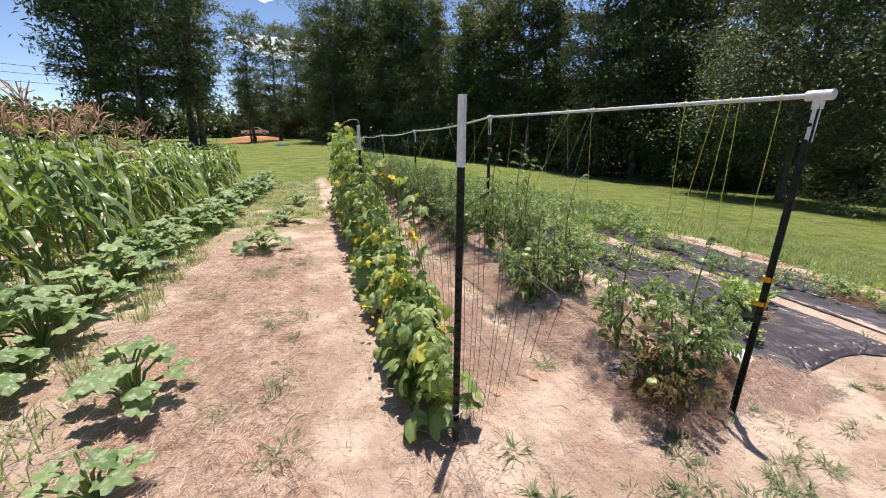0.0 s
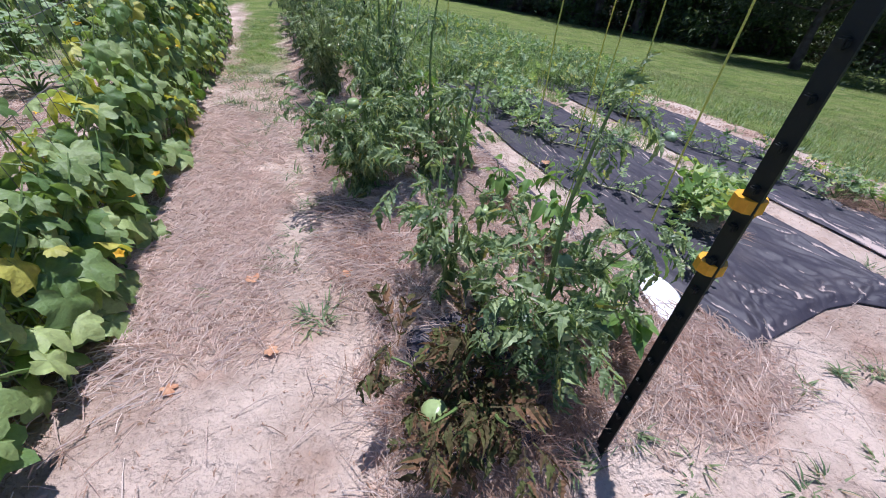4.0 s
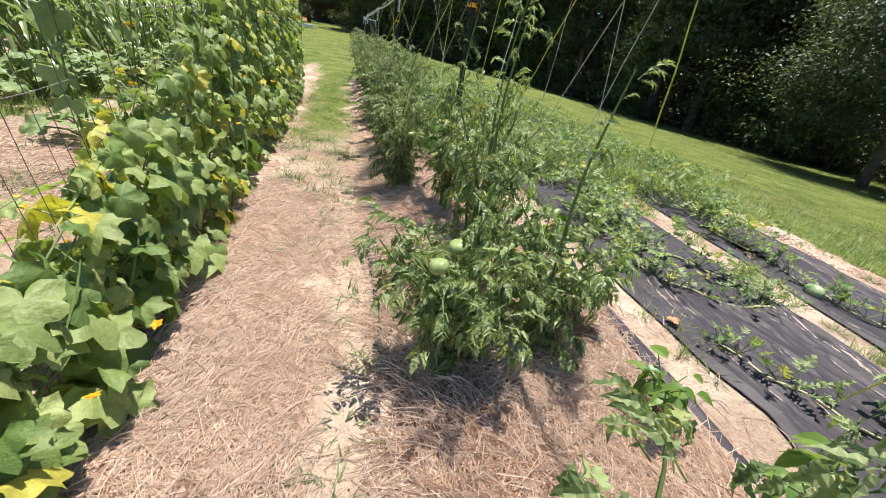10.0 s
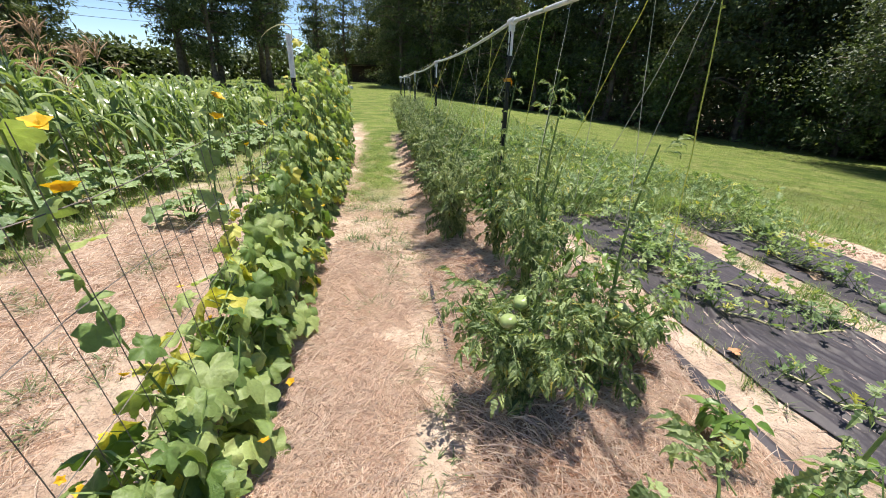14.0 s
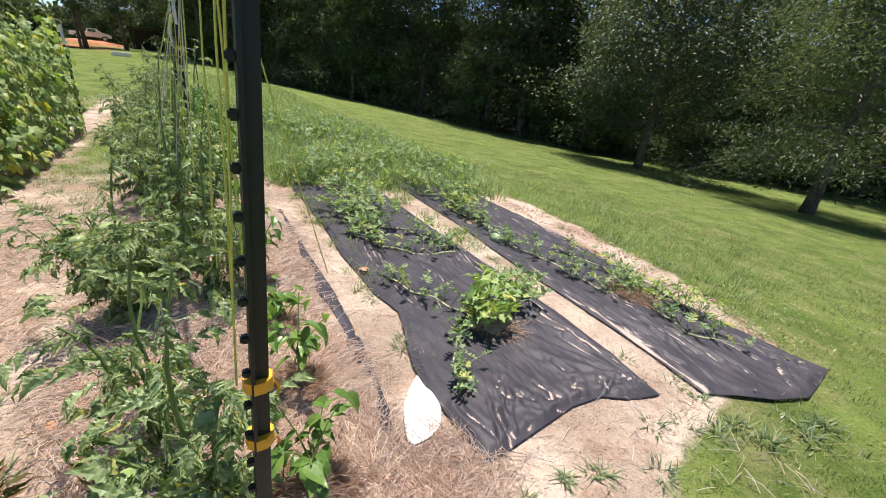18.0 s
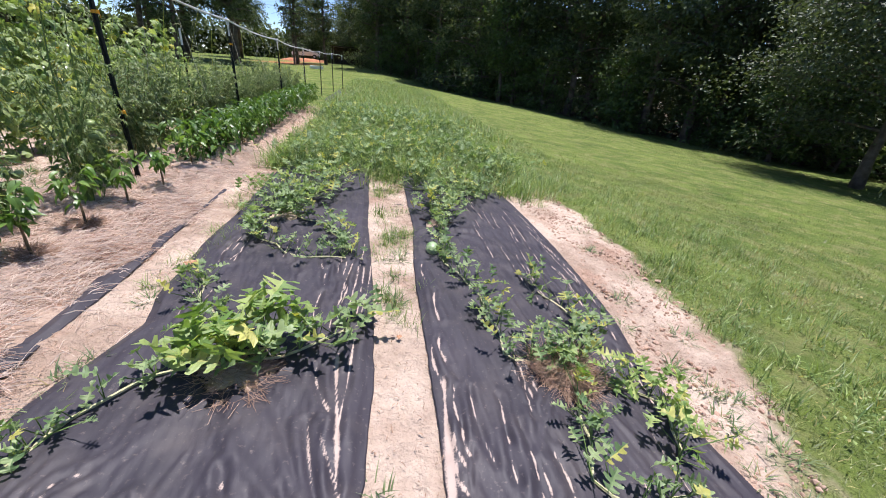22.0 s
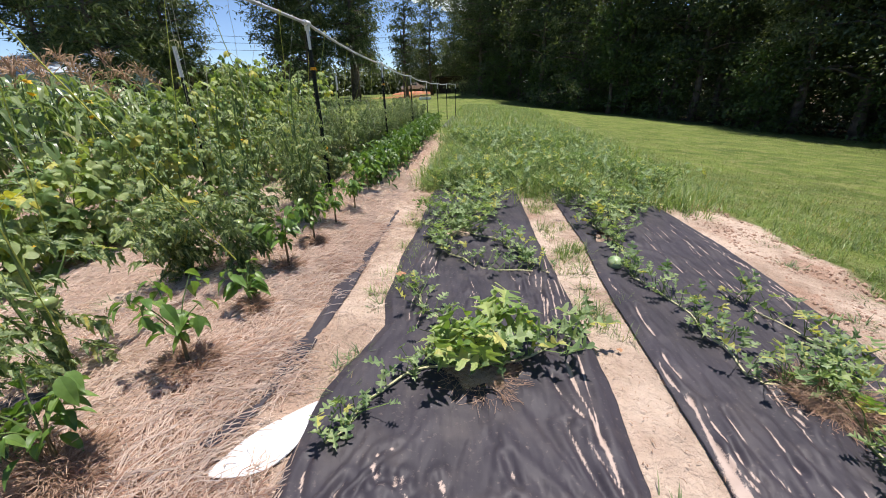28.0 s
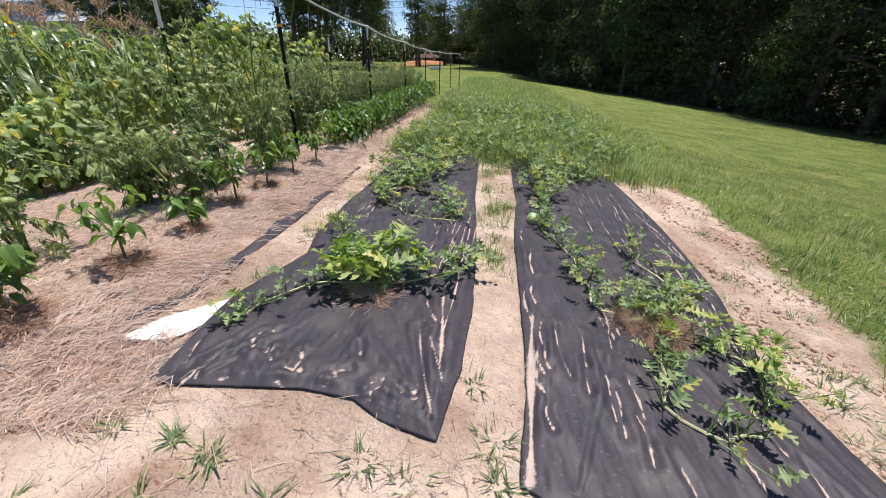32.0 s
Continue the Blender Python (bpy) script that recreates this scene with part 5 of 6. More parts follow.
rc = np.random.default_rng(21)
for y, h, w, n, fl in ((0.66, 0.56, 0.30, 66, 8), (0.95, 0.52, 0.33, 56, 8), (1.25, 0.50, 0.33, 62, 8), (1.7, 0.58, 0.32, 66, 7), (2.15, 0.70, 0.31, 72, 6), (2.6, 0.86, 0.31, 80, 5), (3.05, 1.05, 0.31, 90, 4), (3.50, 1.25, 0.30, 95, 3), (3.95, 1.38, 0.30, 95, 2), (4.50, 1.50, 0.30, 92, 2), (4.75, 1.58, 0.30, 92, 1), (5.1, 1.60, 0.30, 88, 1),
                       (5.7, 1.60, 0.30, 82, 1), (6.3, 1.58, 0.30, 78, 0), (6.9, 1.52, 0.30, 74, 0), (7.5, 1.56, 0.28, 70, 0), (8.0, 1.60, 0.26, 60, 0)):
    cucumber_plant(y, h, w, n, fl, rc, size=0.165 if y < 2.4 else 0.135, right=0.35 if y < 1.0 else 0.62)
# stray stems above the fence near its front
for y, h, lean in ((0.75, 1.25, 0.10), (1.35, 1.30, -0.15), (2.0, 1.35, 0.12), (2.6, 1.3, -0.1)):
    z0 = float(gz(FX, y))
    ob = thing("cucumber_shoot", "young cucumber shoot with flowers above the wire", "vine", "cucumbers on the fence", at=(FX, y, z0))
    t = np.linspace(0, 1, 10)
    part("vine", fast_mesh("vine", *tube(np.c_[0.06 * np.sin(4 * t + y), lean * t, h * t], 0.0034, 5, False), M_STEM), ob)
    for k in range(9):
        u = 0.5 + 0.5 * k / 8
        set_leaf(CUKE_MESH, ob, (0.06 * math.sin(4 * u + y) + rc.normal(0, 0.03), lean * u, h * u), rc.uniform(0, 6.3), rc.uniform(-0.9, 0.2), rc.normal(0, 0.3), 0.10 * rc.uniform(0.6, 1.2), rc)
    for k in range(2):
        set_leaf([FLOWER_MESH], ob, (rc.normal(0, 0.06), lean * 0.8 + rc.normal(0, 0.05), h * rc.uniform(0.8, 1.0)), rc.uniform(0, 6), 0.6, 0, 0.065, rc, "flower")
# curling dry tendrils on the fence tips
for y, z in ((3.70, 1.66), (8.6, 1.5)):
    t = np.linspace(0, 1, 12)
    pts = np.c_[FX + 0.22 * t * np.cos(3.2 * t), y + 0.1 * t, z - 0.05 + 0.16 * np.sin(2.9 * t)]
    thing("tendril", "dry curled vine tendril on the post tip", "vine", "tendrils", "", fast_mesh("tendril", *tube(pts, [0.004] * 8 + [0.003, 0.002, 0.0015, 0.001], 4), M_VINE))


def squash_plant(x, y, leaves, size, height, r, label="silvery-veined squash plant on sandy soil"):
    ob = thing("squash_plant", label, "squash", "squash plants", at=on(x, y))
    for k in range(leaves):
        a = k * 2.4 + r.normal(0, 0.3)
        u = (k + 0.5) / leaves
        reach = size * (0.3 + 1.0 * u)
        top = height * (1.05 - 0.75 * u) * r.uniform(0.8, 1.15) + 0.04
        tip = np.array([math.cos(a) * reach, math.sin(a) * reach, top])
        pts = [np.zeros(3), tip * np.array([0.4, 0.4, 0.75]), tip]
        stalk = part("stalk", fast_mesh("stalk", *tube(pts, [0.010, 0.008, 0.006], 5, False), M_STEM), ob)
        set_leaf(SQUASH_MESH, stalk, tuple(tip), a - math.pi / 2, r.uniform(-0.45, 0.35), r.normal(0, 0.25), size * 0.80 * r.uniform(0.6, 1.15), r)
    return ob


rs = np.random.default_rng(33)
squash_plant(-3.35, 1.15, 18, 0.22, 0.36, rs, "young bright green squash plant on bare sand")
squash_plant(-3.28, 0.45, 11, 0.17, 0.22, rs, "young bright green squash plant on bare sand")
squash_plant(-2.95, 4.4, 15, 0.25, 0.25, rs)
squash_plant(-2.75, 6.4, 15, 0.25, 0.28, rs)
squash_plant(-2.6, 8.6, 12, 0.25, 0.28, rs)
SQ = [squash_plant(-4.30 + 0.03 * k, 1.5 + 0.62 * k, 24, 0.245, 0.42, rs) for k in range(6)]
for k in range(14):
    s = k + 6
    copy_thing(SQ[k % 6], pose(*on(-4.30 + 0.035 * s + rs.normal(0, 0.08), 1.5 + 0.62 * s), 0, 0, float(rs.uniform(0, 360))))

ball = bmesh.new()
bmesh.ops.create_uvsphere(ball, u_segments=14, v_segments=9, radius=1.0)
for v in ball.verts:
    v.co.z *= 0.84
    v.co.z -= 0.22 * math.exp(-(v.co.x**2 + v.co.y**2) * 5) * (v.co.z > 0)
    v.co.xy *= 1 + 0.04 * math.cos(5 * math.atan2(v.co.y, v.co.x))
TOMATO_MESH = bm_data("fruit", ball, M_TOMATO, True)


def tomato_plant(x, y, height, width, leaves, fruits, r, leaf_mat, size=0.2, label="staked green tomato plant with unripe fruit", stems=5, top=None):
    z0 = float(soil(x, y))
    ob = thing("tomato_plant", label, "tomato plant", "tomatoes in the bed", at=(x, y, z0))
    at, yaw, pit = [], [], []
    for k in range(stems):
        a = k * 6.283 / stems + r.normal(0, 0.3)
        h = height * r.uniform(0.7, 1.0) if k else (top or height)
        out = width * r.uniform(0.45, 0.9) * (1 if k else 0.25)
        t = np.linspace(0, 1, 8)
        pts = np.c_[out * np.cos(a) * t**1.4 + 0.02 * np.sin(7 * t + k), out * np.sin(a) * t**1.4, h * t ** (0.8 if k else 1)]
        part("stem", fast_mesh("stem", *tube(pts, np.linspace(0.011, 0.003, 8), 5, False), M_STEM), ob)
        m = int(leaves * 1.75) // stems
        u = np.r_[0.12 + 0.88 * r.random(m), 0.93, 0.97, 1.0]
        m += 3
        base = np.stack([np.interp(u, t, pts[:, j]) for j in range(3)], -1)
        at.append(base + r.normal(0, 0.03, (m, 3)))
        yaw.append(a - math.pi / 2 + r.normal(0, 1.5, m))
        pit.append(r.normal(0.12, 0.55, m))
    at, yaw, pit = np.concatenate(at), np.concatenate(yaw), np.concatenate(pit)
    n = len(at)
    s = 0.95 * size * r.uniform(0.45, 1.2, n) * (1.1 - 0.45 * at[:, 2] / max(height, top or 0))
    part("foliage", fast_mesh("foliage", *many(L_TOM, at, turns(yaw, pit, r.normal(0, 0.4, n)), s), leaf_mat), ob)
    for k in range(fruits):
        a = r.uniform(0, 6.3)
        fr = part("fruit", TOMATO_MESH, ob, "unripe pale green tomato")
        q = r.uniform(0.024, 0.036)
        fr.matrix_basis = Matrix.LocRotScale(Vector((width * 0.4 * math.cos(a), width * 0.4 * math.sin(a), height * r.uniform(0.3, 0.65))), Euler((r.uniform(-0.4, 0.4), r.uniform(-0.4, 0.4), a)), Vector((q, q, q)))
    return ob


rm = np.random.default_rng(44)
tomato_plant(-0.42, 0.14, 0.34, 0.27, 56, 1, rm, M_DEADTOM, 0.20, "half-withered tomato plant with brown lower leaves")
TOM_A = tomato_plant(-0.16, 0.22, 0.62, 0.28, 62, 2, rm, M_TOM, 0.19, top=0.90, stems=6)
tomato_plant(-0.27, 0.64, 0.60, 0.27, 24, 1, rm, M_TOM, 0.24, "thin leggy tomato plant with few hanging leaves", stems=4, top=0.82)
TOM_B = tomato_plant(-0.40, 1.58, 0.54, 0.37, 210, 3, rm, M_TOM, 0.165, stems=12, top=0.85)
TOM_C = tomato_plant(-0.04, 1.64, 0.66, 0.34, 80, 3, rm, M_TOM, 0.17, stems=7, top=1.1)
tomato_plant(-0.18, 2.12, 0.92, 0.32, 88, 3, rm, M_TOM, 0.17, stems=7, top=1.3)
tomato_plant(-0.02, 2.62, 1.0, 0.32, 84, 2, rm, M_TOM, 0.17, stems=7, top=1.35)
tomato_plant(-0.12, 3.02, 0.9, 0.32, 84, 2, rm, M_TOM, 0.17, stems=7, top=1.3)
for plant, spots in ((TOM_A, ((0.02, -0.10, 0.30), (0.09, -0.07, 0.31), (0.06, 0.02, 0.42))), (TOM_B, ((-0.13, -0.08, 0.48), (-0.04, 0.03, 0.49))), (TOM_C, ((0.06, -0.06, 0.37), (0.13, -0.04, 0.34)))):
    for q in spots:
        fr = part("fruit", TOMATO_MESH, plant, "unripe pale green tomato")
        fr.matrix_basis = Matrix.LocRotScale(Vector(q), Euler((0.2, -0.2, 9 * q[0])), Vector((0.034, 0.034, 0.033)))
tomato_plant(-0.42, 3.42, 0.85, 0.38, 240, 2, rm, M_TOMG, 0.16, "bushy greyish tomato plant with curled leaves", 8)
BUSH = [tomato_plant(-0.34, 4.0, 0.95, 0.40, 250, 2, rm, M_TOMG, 0.16, "bushy greyish tomato plant with curled leaves", 8), tomato_plant(-0.42, 4.6, 1.05, 0.40, 250, 2, rm, M_TOMG, 0.16, "bushy greyish tomato plant with curled leaves", 8), tomato_plant(-0.36, 5.2, 1.0, 0.40, 250, 1, rm, M_TOM, 0.16, stems=8)]
for k in range(11):
    y = 5.85 + 0.62 * k
    copy_thing(BUSH[k % 3], pose(-0.36 + rm.normal(0, 0.06), y, float(soil(-0.36, y)), 0, 0, float(rm.uniform(0, 360))))


def pepper_plant(x, y, height, width, leaves, r, label="small bright green pepper plant in straw mulch"):
    z0 = float(soil(x, y))
    ob = thing("pepper_plant", label, "pepper plant", "peppers along the bed", at=(x, y, z0))
    part("stem", fast_mesh("stem", *tube([(0, 0, -0.03), (0.006, 0, height * 0.3), (0.0, 0.01, height * 0.5)], [0.008, 0.007, 0.005], 6, False), M_BROWNSTEM), ob)
    at, yaw = [], []
    for k in range(5):
        a = k * 1.257 + r.normal(0, 0.3)
        tip = np.array([math.cos(a) * width * 0.6, math.sin(a) * width * 0.6, height * r.uniform(0.75, 1.0)])
        base = np.array([0, 0, height * 0.42])
        part("branch", fast_mesh("branch", *tube([base, (base + tip) / 2 + (0, 0, 0.02), tip], [0.0045, 0.003, 0.002], 4, False), M_STEM), ob)
        m = int(leaves * 1.5) // 5
        u = r.random(m)[:, None] ** 0.7
        at.append(base + (tip - base) * u + r.normal(0, 0.018, (m, 3)))
        yaw.append(a - math.pi / 2 + r.normal(0, 1.1, m))
    at, yaw = np.concatenate(at), np.concatenate(yaw)
    n = len(at)
    leaf = fast_mesh("leaf", *L_LANCE, M_PEPPERO, True)
    for k in range(n):
        lf = part("leaf", leaf, ob)
        s = 0.088 * r.uniform(0.55, 1.15)
        lf.matrix_basis = Matrix.LocRotScale(Vector(at[k]), Euler((r.uniform(-0.9, 0.25), r.normal(0, 0.3), yaw[k])), Vector((s * 1.25, s, s)))
    return ob


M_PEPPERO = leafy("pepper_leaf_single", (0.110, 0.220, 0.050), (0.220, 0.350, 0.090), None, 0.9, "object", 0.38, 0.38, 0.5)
rp = np.random.default_rng(55)
PEP = [pepper_plant(x, y, h, w, n, rp) for x, y, h, w, n in ((0.16, 0.21, 0.36, 0.17, 38), (0.23, 0.71, 0.42, 0.20, 36), (0.24, 1.20, 0.28, 0.13, 26), (0.22, 1.71, 0.46, 0.18, 38), (0.22, 2.16, 0.40, 0.15, 30), (0.24, 2.60, 0.42, 0.17, 34), (0.28, 3.05, 0.42, 0.17, 34))]
for k in range(7):
    y = 3.75 + 0.5 * k
    copy_thing(PEP[(3, 5, 1)[k % 3]], pose(0.24 + 0.01 * k, y, float(soil(0.24, y)), 0, 0, float(rp.uniform(0, 360))))
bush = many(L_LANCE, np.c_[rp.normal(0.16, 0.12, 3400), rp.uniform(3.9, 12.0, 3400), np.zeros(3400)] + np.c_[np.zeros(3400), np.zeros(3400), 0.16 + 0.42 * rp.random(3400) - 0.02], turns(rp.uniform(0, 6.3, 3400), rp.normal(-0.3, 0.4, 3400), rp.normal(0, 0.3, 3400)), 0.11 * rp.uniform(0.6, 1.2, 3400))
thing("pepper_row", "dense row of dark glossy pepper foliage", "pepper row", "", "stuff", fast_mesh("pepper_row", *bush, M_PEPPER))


def corn_plant(x, y, height, leaves, r, single, group="corn in the field", tassel=True):
    ob = thing("corn_plant", "tall green corn stalk with a dry pinkish tassel" if tassel else "green corn stalk not yet in tassel", "corn", group, at=on(x, y))
    t = np.linspace(0, 1, 5)
    part("stalk", fast_mesh("stalk", *tube(np.c_[0.03 * np.sin(3 * t), 0.02 * t, height * 0.95 * t], np.linspace(0.016, 0.006, 5), 6, False), M_STEM), ob)
    data, at, rot, size = [], [], [], []
    a0 = r.uniform(0, 6.3)
    for k in range(leaves):
        u = 0.12 + 0.78 * k / leaves
        a = a0 + (k % 2) * math.pi + r.normal(0, 0.5)
        s = r.uniform(0.36, 0.58) * (0.75 + 0.6 * math.sin(math.pi * u))
        if single:
            lf = part("leaf", CORN_MESH[k % 3], ob)
            lf.matrix_basis = Matrix.LocRotScale(Vector((0, 0, height * u)), Euler((r.uniform(-0.2, 0.2), r.normal(0, 0.15), a)), Vector((s * 1.3, s, s)))
        else:
            data.append(many(L_CORNS[k % 3], [(0, 0, height * u)], turns(a, r.uniform(-0.2, 0.2), r.normal(0, 0.15)), np.array([[s * 1.3, s, s]])))
    if data:
        part("leaves", fast_mesh("leaves", *joined(*data), M_CORNF, True), ob)
    if not tassel:
        return ob
    sp = [tube([(0, 0, height * 0.93), (0, 0, height * 1.12)], [0.004, 0.006], 4)]
    for k in range(14):
        a = k * 0.9 + r.normal(0, 0.2)
        reach = r.uniform(0.10, 0.21)
        tip = np.array([reach * math.cos(a), reach * math.sin(a), height * 1.0 + r.uniform(0.02, 0.26)])
        b = np.array([0, 0, height * (0.95 + 0.008 * k)])
        sp.append(tube([b, (b + tip) / 2 + (0, 0, 0.04), tip], [0.003, 0.0075, 0.004], 4))
    part("tassel", fast_mesh("tassel", *joined(*sp), M_TASSEL), ob, "dry pinkish-brown tassel")
    return ob


CORN_MESH = [fast_mesh("leaf", v, f, M_CORN, True) for v, f in L_CORNS]
rk = np.random.default_rng(66)
for k in range(16):
    corn_plant(-5.0 + 0.01 * k, 2.3 + 0.36 * k, 1.58 + rk.normal(0, 0.14), 15, rk, True, tassel=k < 15)
BACK = [corn_plant(-5.72, 2.0 + 0.3 * k, 1.68 + rk.normal(0, 0.16), 16, rk, False) for k in range(8)]
YOUNG = [corn_plant(-5.0, 8.2 + 0.36 * k, 1.42 + rk.normal(0, 0.12), 15, rk, False, tassel=False) for k in range(5)]
for row in range(6):
    for k in range(40):
        x, y = -5.0 - 0.72 * row + rk.normal(0, 0.07), 0.6 + 0.36 * k + rk.normal(0, 0.07)
        if row == 0 and y < 8.0 and y > 2.2:
            continue
        if row == 1 and 1.9 < y < 4.3:
            continue
        if row == 0 and 8.0 <= y < 9.9:
            continue
        stock = BACK if y < 8.4 + rk.normal(0, 0.5) else YOUNG
        copy_thing(stock[int(rk.integers(0, len(stock)))], pose(float(x + 0.01 * (y - 2)), float(y), float(gz(x, y)), 0, 0, float(rk.uniform(0, 360))))


# ---- watermelon vines on the cloth ----
def melon_vine(name, label, path, leaves, size, r, spread=0.10, height=0.16, mat=None, near=True):
    leaves, size = int(leaves * 0.95), size * 0.84
    path = np.array(path, float)
    d = np.r_[0, np.cumsum(np.linalg.norm(np.diff(path, axis=0), axis=1))]
    s = np.linspace(0, d[-1], max(8, int(d[-1] / 0.06)))
    xy = np.c_[np.interp(s, d, path[:, 0]), np.interp(s, d, path[:, 1])] + np.c_[0.02 * np.sin(19 * s), 0.02 * np.cos(15 * s)]
    z = soil(xy[:, 0], xy[:, 1]) + 0.045
    ob = thing(name, label, "vine", "watermelons on the cloth", at=(0, 0, 0))
    part("vine", fast_mesh("vine", *tube(np.c_[xy, z], 0.0065, 5), M_VINE), ob)
    k = r.integers(0, len(s), leaves)
    at = np.c_[xy[k] + r.normal(0, spread, (leaves, 2)), z[k] + height * r.uniform(0.15, 1.0, leaves)]
    rot = turns(r.uniform(0, 6.3, leaves), r.uniform(0.1, 1.35, leaves), r.normal(0, 0.35, leaves))
    scale = np.stack([size * r.uniform(0.5, 1.2, leaves) * q for q in (r.uniform(0.75, 1.15, leaves), np.ones(leaves), r.uniform(0.6, 1.6, leaves))], -1)
    if near:
        form = np.minimum(r.integers(0, 18, leaves), 3)
        blades = joined(*[many((L_MELONS + [L_FEATHER])[j], at[form == j], rot[form == j], scale[form == j] * (0.75 if j < 3 else 1.1)) for j in range(4) if (form == j).any()])
    else:
        blades = many(L_MELON, at, rot, scale)
    part("foliage", fast_mesh("foliage", *blades, mat or M_MELON), ob)
    stalks = [tube([np.r_[xy[j], z[j]], at[i]], [0.003, 0.002], 3, False) for i, j in enumerate(k)]
    tagged(part("leaf_stem", fast_mesh("leaf_stem", *joined(*stalks), M_STEM), ob), kind="stuff")
    return ob


rv = np.random.default_rng(77)
V1 = "green watermelon vine with cut leaves on black cloth"
melon_vine("watermelon_plant", V1, [(1.48, 0.90), (1.26, 0.90), (1.13, 0.80), (1.02, 0.62), (0.92, 0.42)], 44, 0.105, rv, 0.04, 0.11)
melon_vine("watermelon_plant", V1, [(1.50, 0.90), (1.36, 0.98), (1.62, 1.0), (1.45, 1.08)], 36, 0.24, rv, 0.10, 0.22, M_MELONY)
melon_vine("watermelon_plant", V1, [(1.50, 0.90), (1.75, 1.0), (2.02, 1.20)], 34, 0.17, rv, 0.06, 0.14)
melon_vine("watermelon_plant", V1, [(1.48, 0.93), (1.32, 1.15), (1.18, 1.40), (1.08, 1.62)], 44, 0.10, rv, 0.05, 0.12)
melon_vine("watermelon_plant", V1, [(1.32, 2.75), (1.12, 2.5), (1.25, 2.25), (1.50, 1.98), (1.75, 1.93), (1.98, 1.95)], 90, 0.11, rv, 0.06, 0.13)
melon_vine("watermelon_plant", V1, [(1.32, 2.75), (1.6, 2.6), (1.78, 2.35), (1.9, 2.05)], 56, 0.11, rv, 0.06, 0.14)
melon_vine("watermelon_plant", V1, [(1.32, 2.75), (1.25, 3.1), (1.5, 3.4)], 95, 0.15, rv, 0.15, 0.22)
melon_vine("watermelon_plant", V1, [(1.4, 3.2), (1.65, 3.6), (1.5, 4.1)], 80, 0.14, rv, 0.16, 0.22)
melon_vine("watermelon_plant", V1, [(2.95, 0.88), (2.74, 0.94), (2.72, 1.25), (2.70, 1.62), (2.58, 1.9), (2.58, 2.2), (2.63, 2.6)], 110, 0.115, rv, 0.06, 0.15)
melon_vine("watermelon_plant", V1, [(3.0, 0.88), (3.25, 1.10), (3.36, 1.25), (3.22, 1.45), (3.12, 1.75)], 58, 0.125, rv, 0.06, 0.15)
melon_vine("watermelon_plant", V1, [(3.0, 0.82), (2.95, 0.55), (2.86, 0.30), (3.0, 0.16), (3.2, 0.22)], 44, 0.105, rv, 0.06, 0.13)
melon_vine("watermelon_plant", V1, [(3.0, 0.84), (3.26, 0.76), (3.42, 0.60), (3.26, 0.35)], 54, 0.125, rv, 0.07, 0.17, M_MELONY)
melon_vine("watermelon_plant", V1, [(2.63, 2.75), (2.6, 3.1), (2.9, 3.3)], 80, 0.13, rv, 0.14, 0.22)
melon_vine("watermelon_plant", V1, [(2.7, 3.4), (3.1, 3.7), (3.3, 3.9)], 80, 0.13, rv, 0.14, 0.22)
for k in range(36):
    x, y = rv.uniform(1.0, 3.9), rv.uniform(4.2, 11.0)
    melon_vine("watermelon_plant", V1, [(x, y), (x + rv.normal(0, 0.3), y + rv.normal(0, 0.4)), (x + rv.normal(0, 0.5), y + rv.normal(0, 0.5))], 120, 0.13, rv, 0.22, 0.36, near=False)
mb = bmesh.new()
bmesh.ops.create_uvsphere(mb, u_segments=20, v_segments=12, radius=1.0)
for v in mb.verts:
    v.co = Vector((v.co.x * 0.050, v.co.y * 0.066, v.co.z * 0.048))
thing("watermelon", "small pale striped watermelon lying in vines", "watermelon", data=bm_data("watermelon", mb, M_MELONF, True), at=(2.50, 2.12, float(soil(2.5, 2.12)) + 0.065))
# dry straw crowns in the planting holes
for x, y, n, rise in ((2.98, 0.84, 1700, 0.09), (1.50, 0.84, 420, 0.02)):
    a = rv.uniform(0, 6.3, n)
    rr = 0.16 * np.sqrt(rv.random(n))
    v, f = many((np.array([(-0.5, 0, 0), (0.5, 0, 0), (0, 0, 0.6), (-0.5, 1, 0), (0.5, 1, 0), (0, 1, 0.6)]), np.array([(0, 1, 4), (0, 4, 3), (1, 2, 5), (1, 5, 4), (2, 0, 3), (2, 3, 5)])), np.c_[x + rr * np.cos(a), y + rr * np.sin(a), soil(x, y) + 0.03 + rise * rv.random(n) * (1 - (rr / 0.16) ** 2)], turns(a - 1.57 + rv.normal(0, 0.8, n), rv.normal(0.05, 0.3, n)), np.stack([np.full(n, 0.0014), rv.uniform(0.04, 0.13, n), np.full(n, 0.0014)], -1))
    thing("dry_straw_crown", "dry brown straw heaped in a planting hole", "straw", "straw crowns", "stuff", fast_mesh("dry_straw_crown", v, f, M_STRAWB))

# ---- mulch, grass, weeds ----
STRAND = (np.array([(-0.5, 0, 0), (0.5, 0, 0), (0, 0, 0.8), (-0.45, 0.5, 3.0), (0.45, 0.5, 3.0), (0, 0.5, 3.8), (-0.4, 1, 0), (0.4, 1, 0), (0, 1, 0.6)]),
          np.array([(1, 2, 5), (1, 5, 4), (2, 0, 3), (2, 3, 5), (4, 5, 8), (4, 8, 7), (5, 3, 6), (5, 6, 8)]))


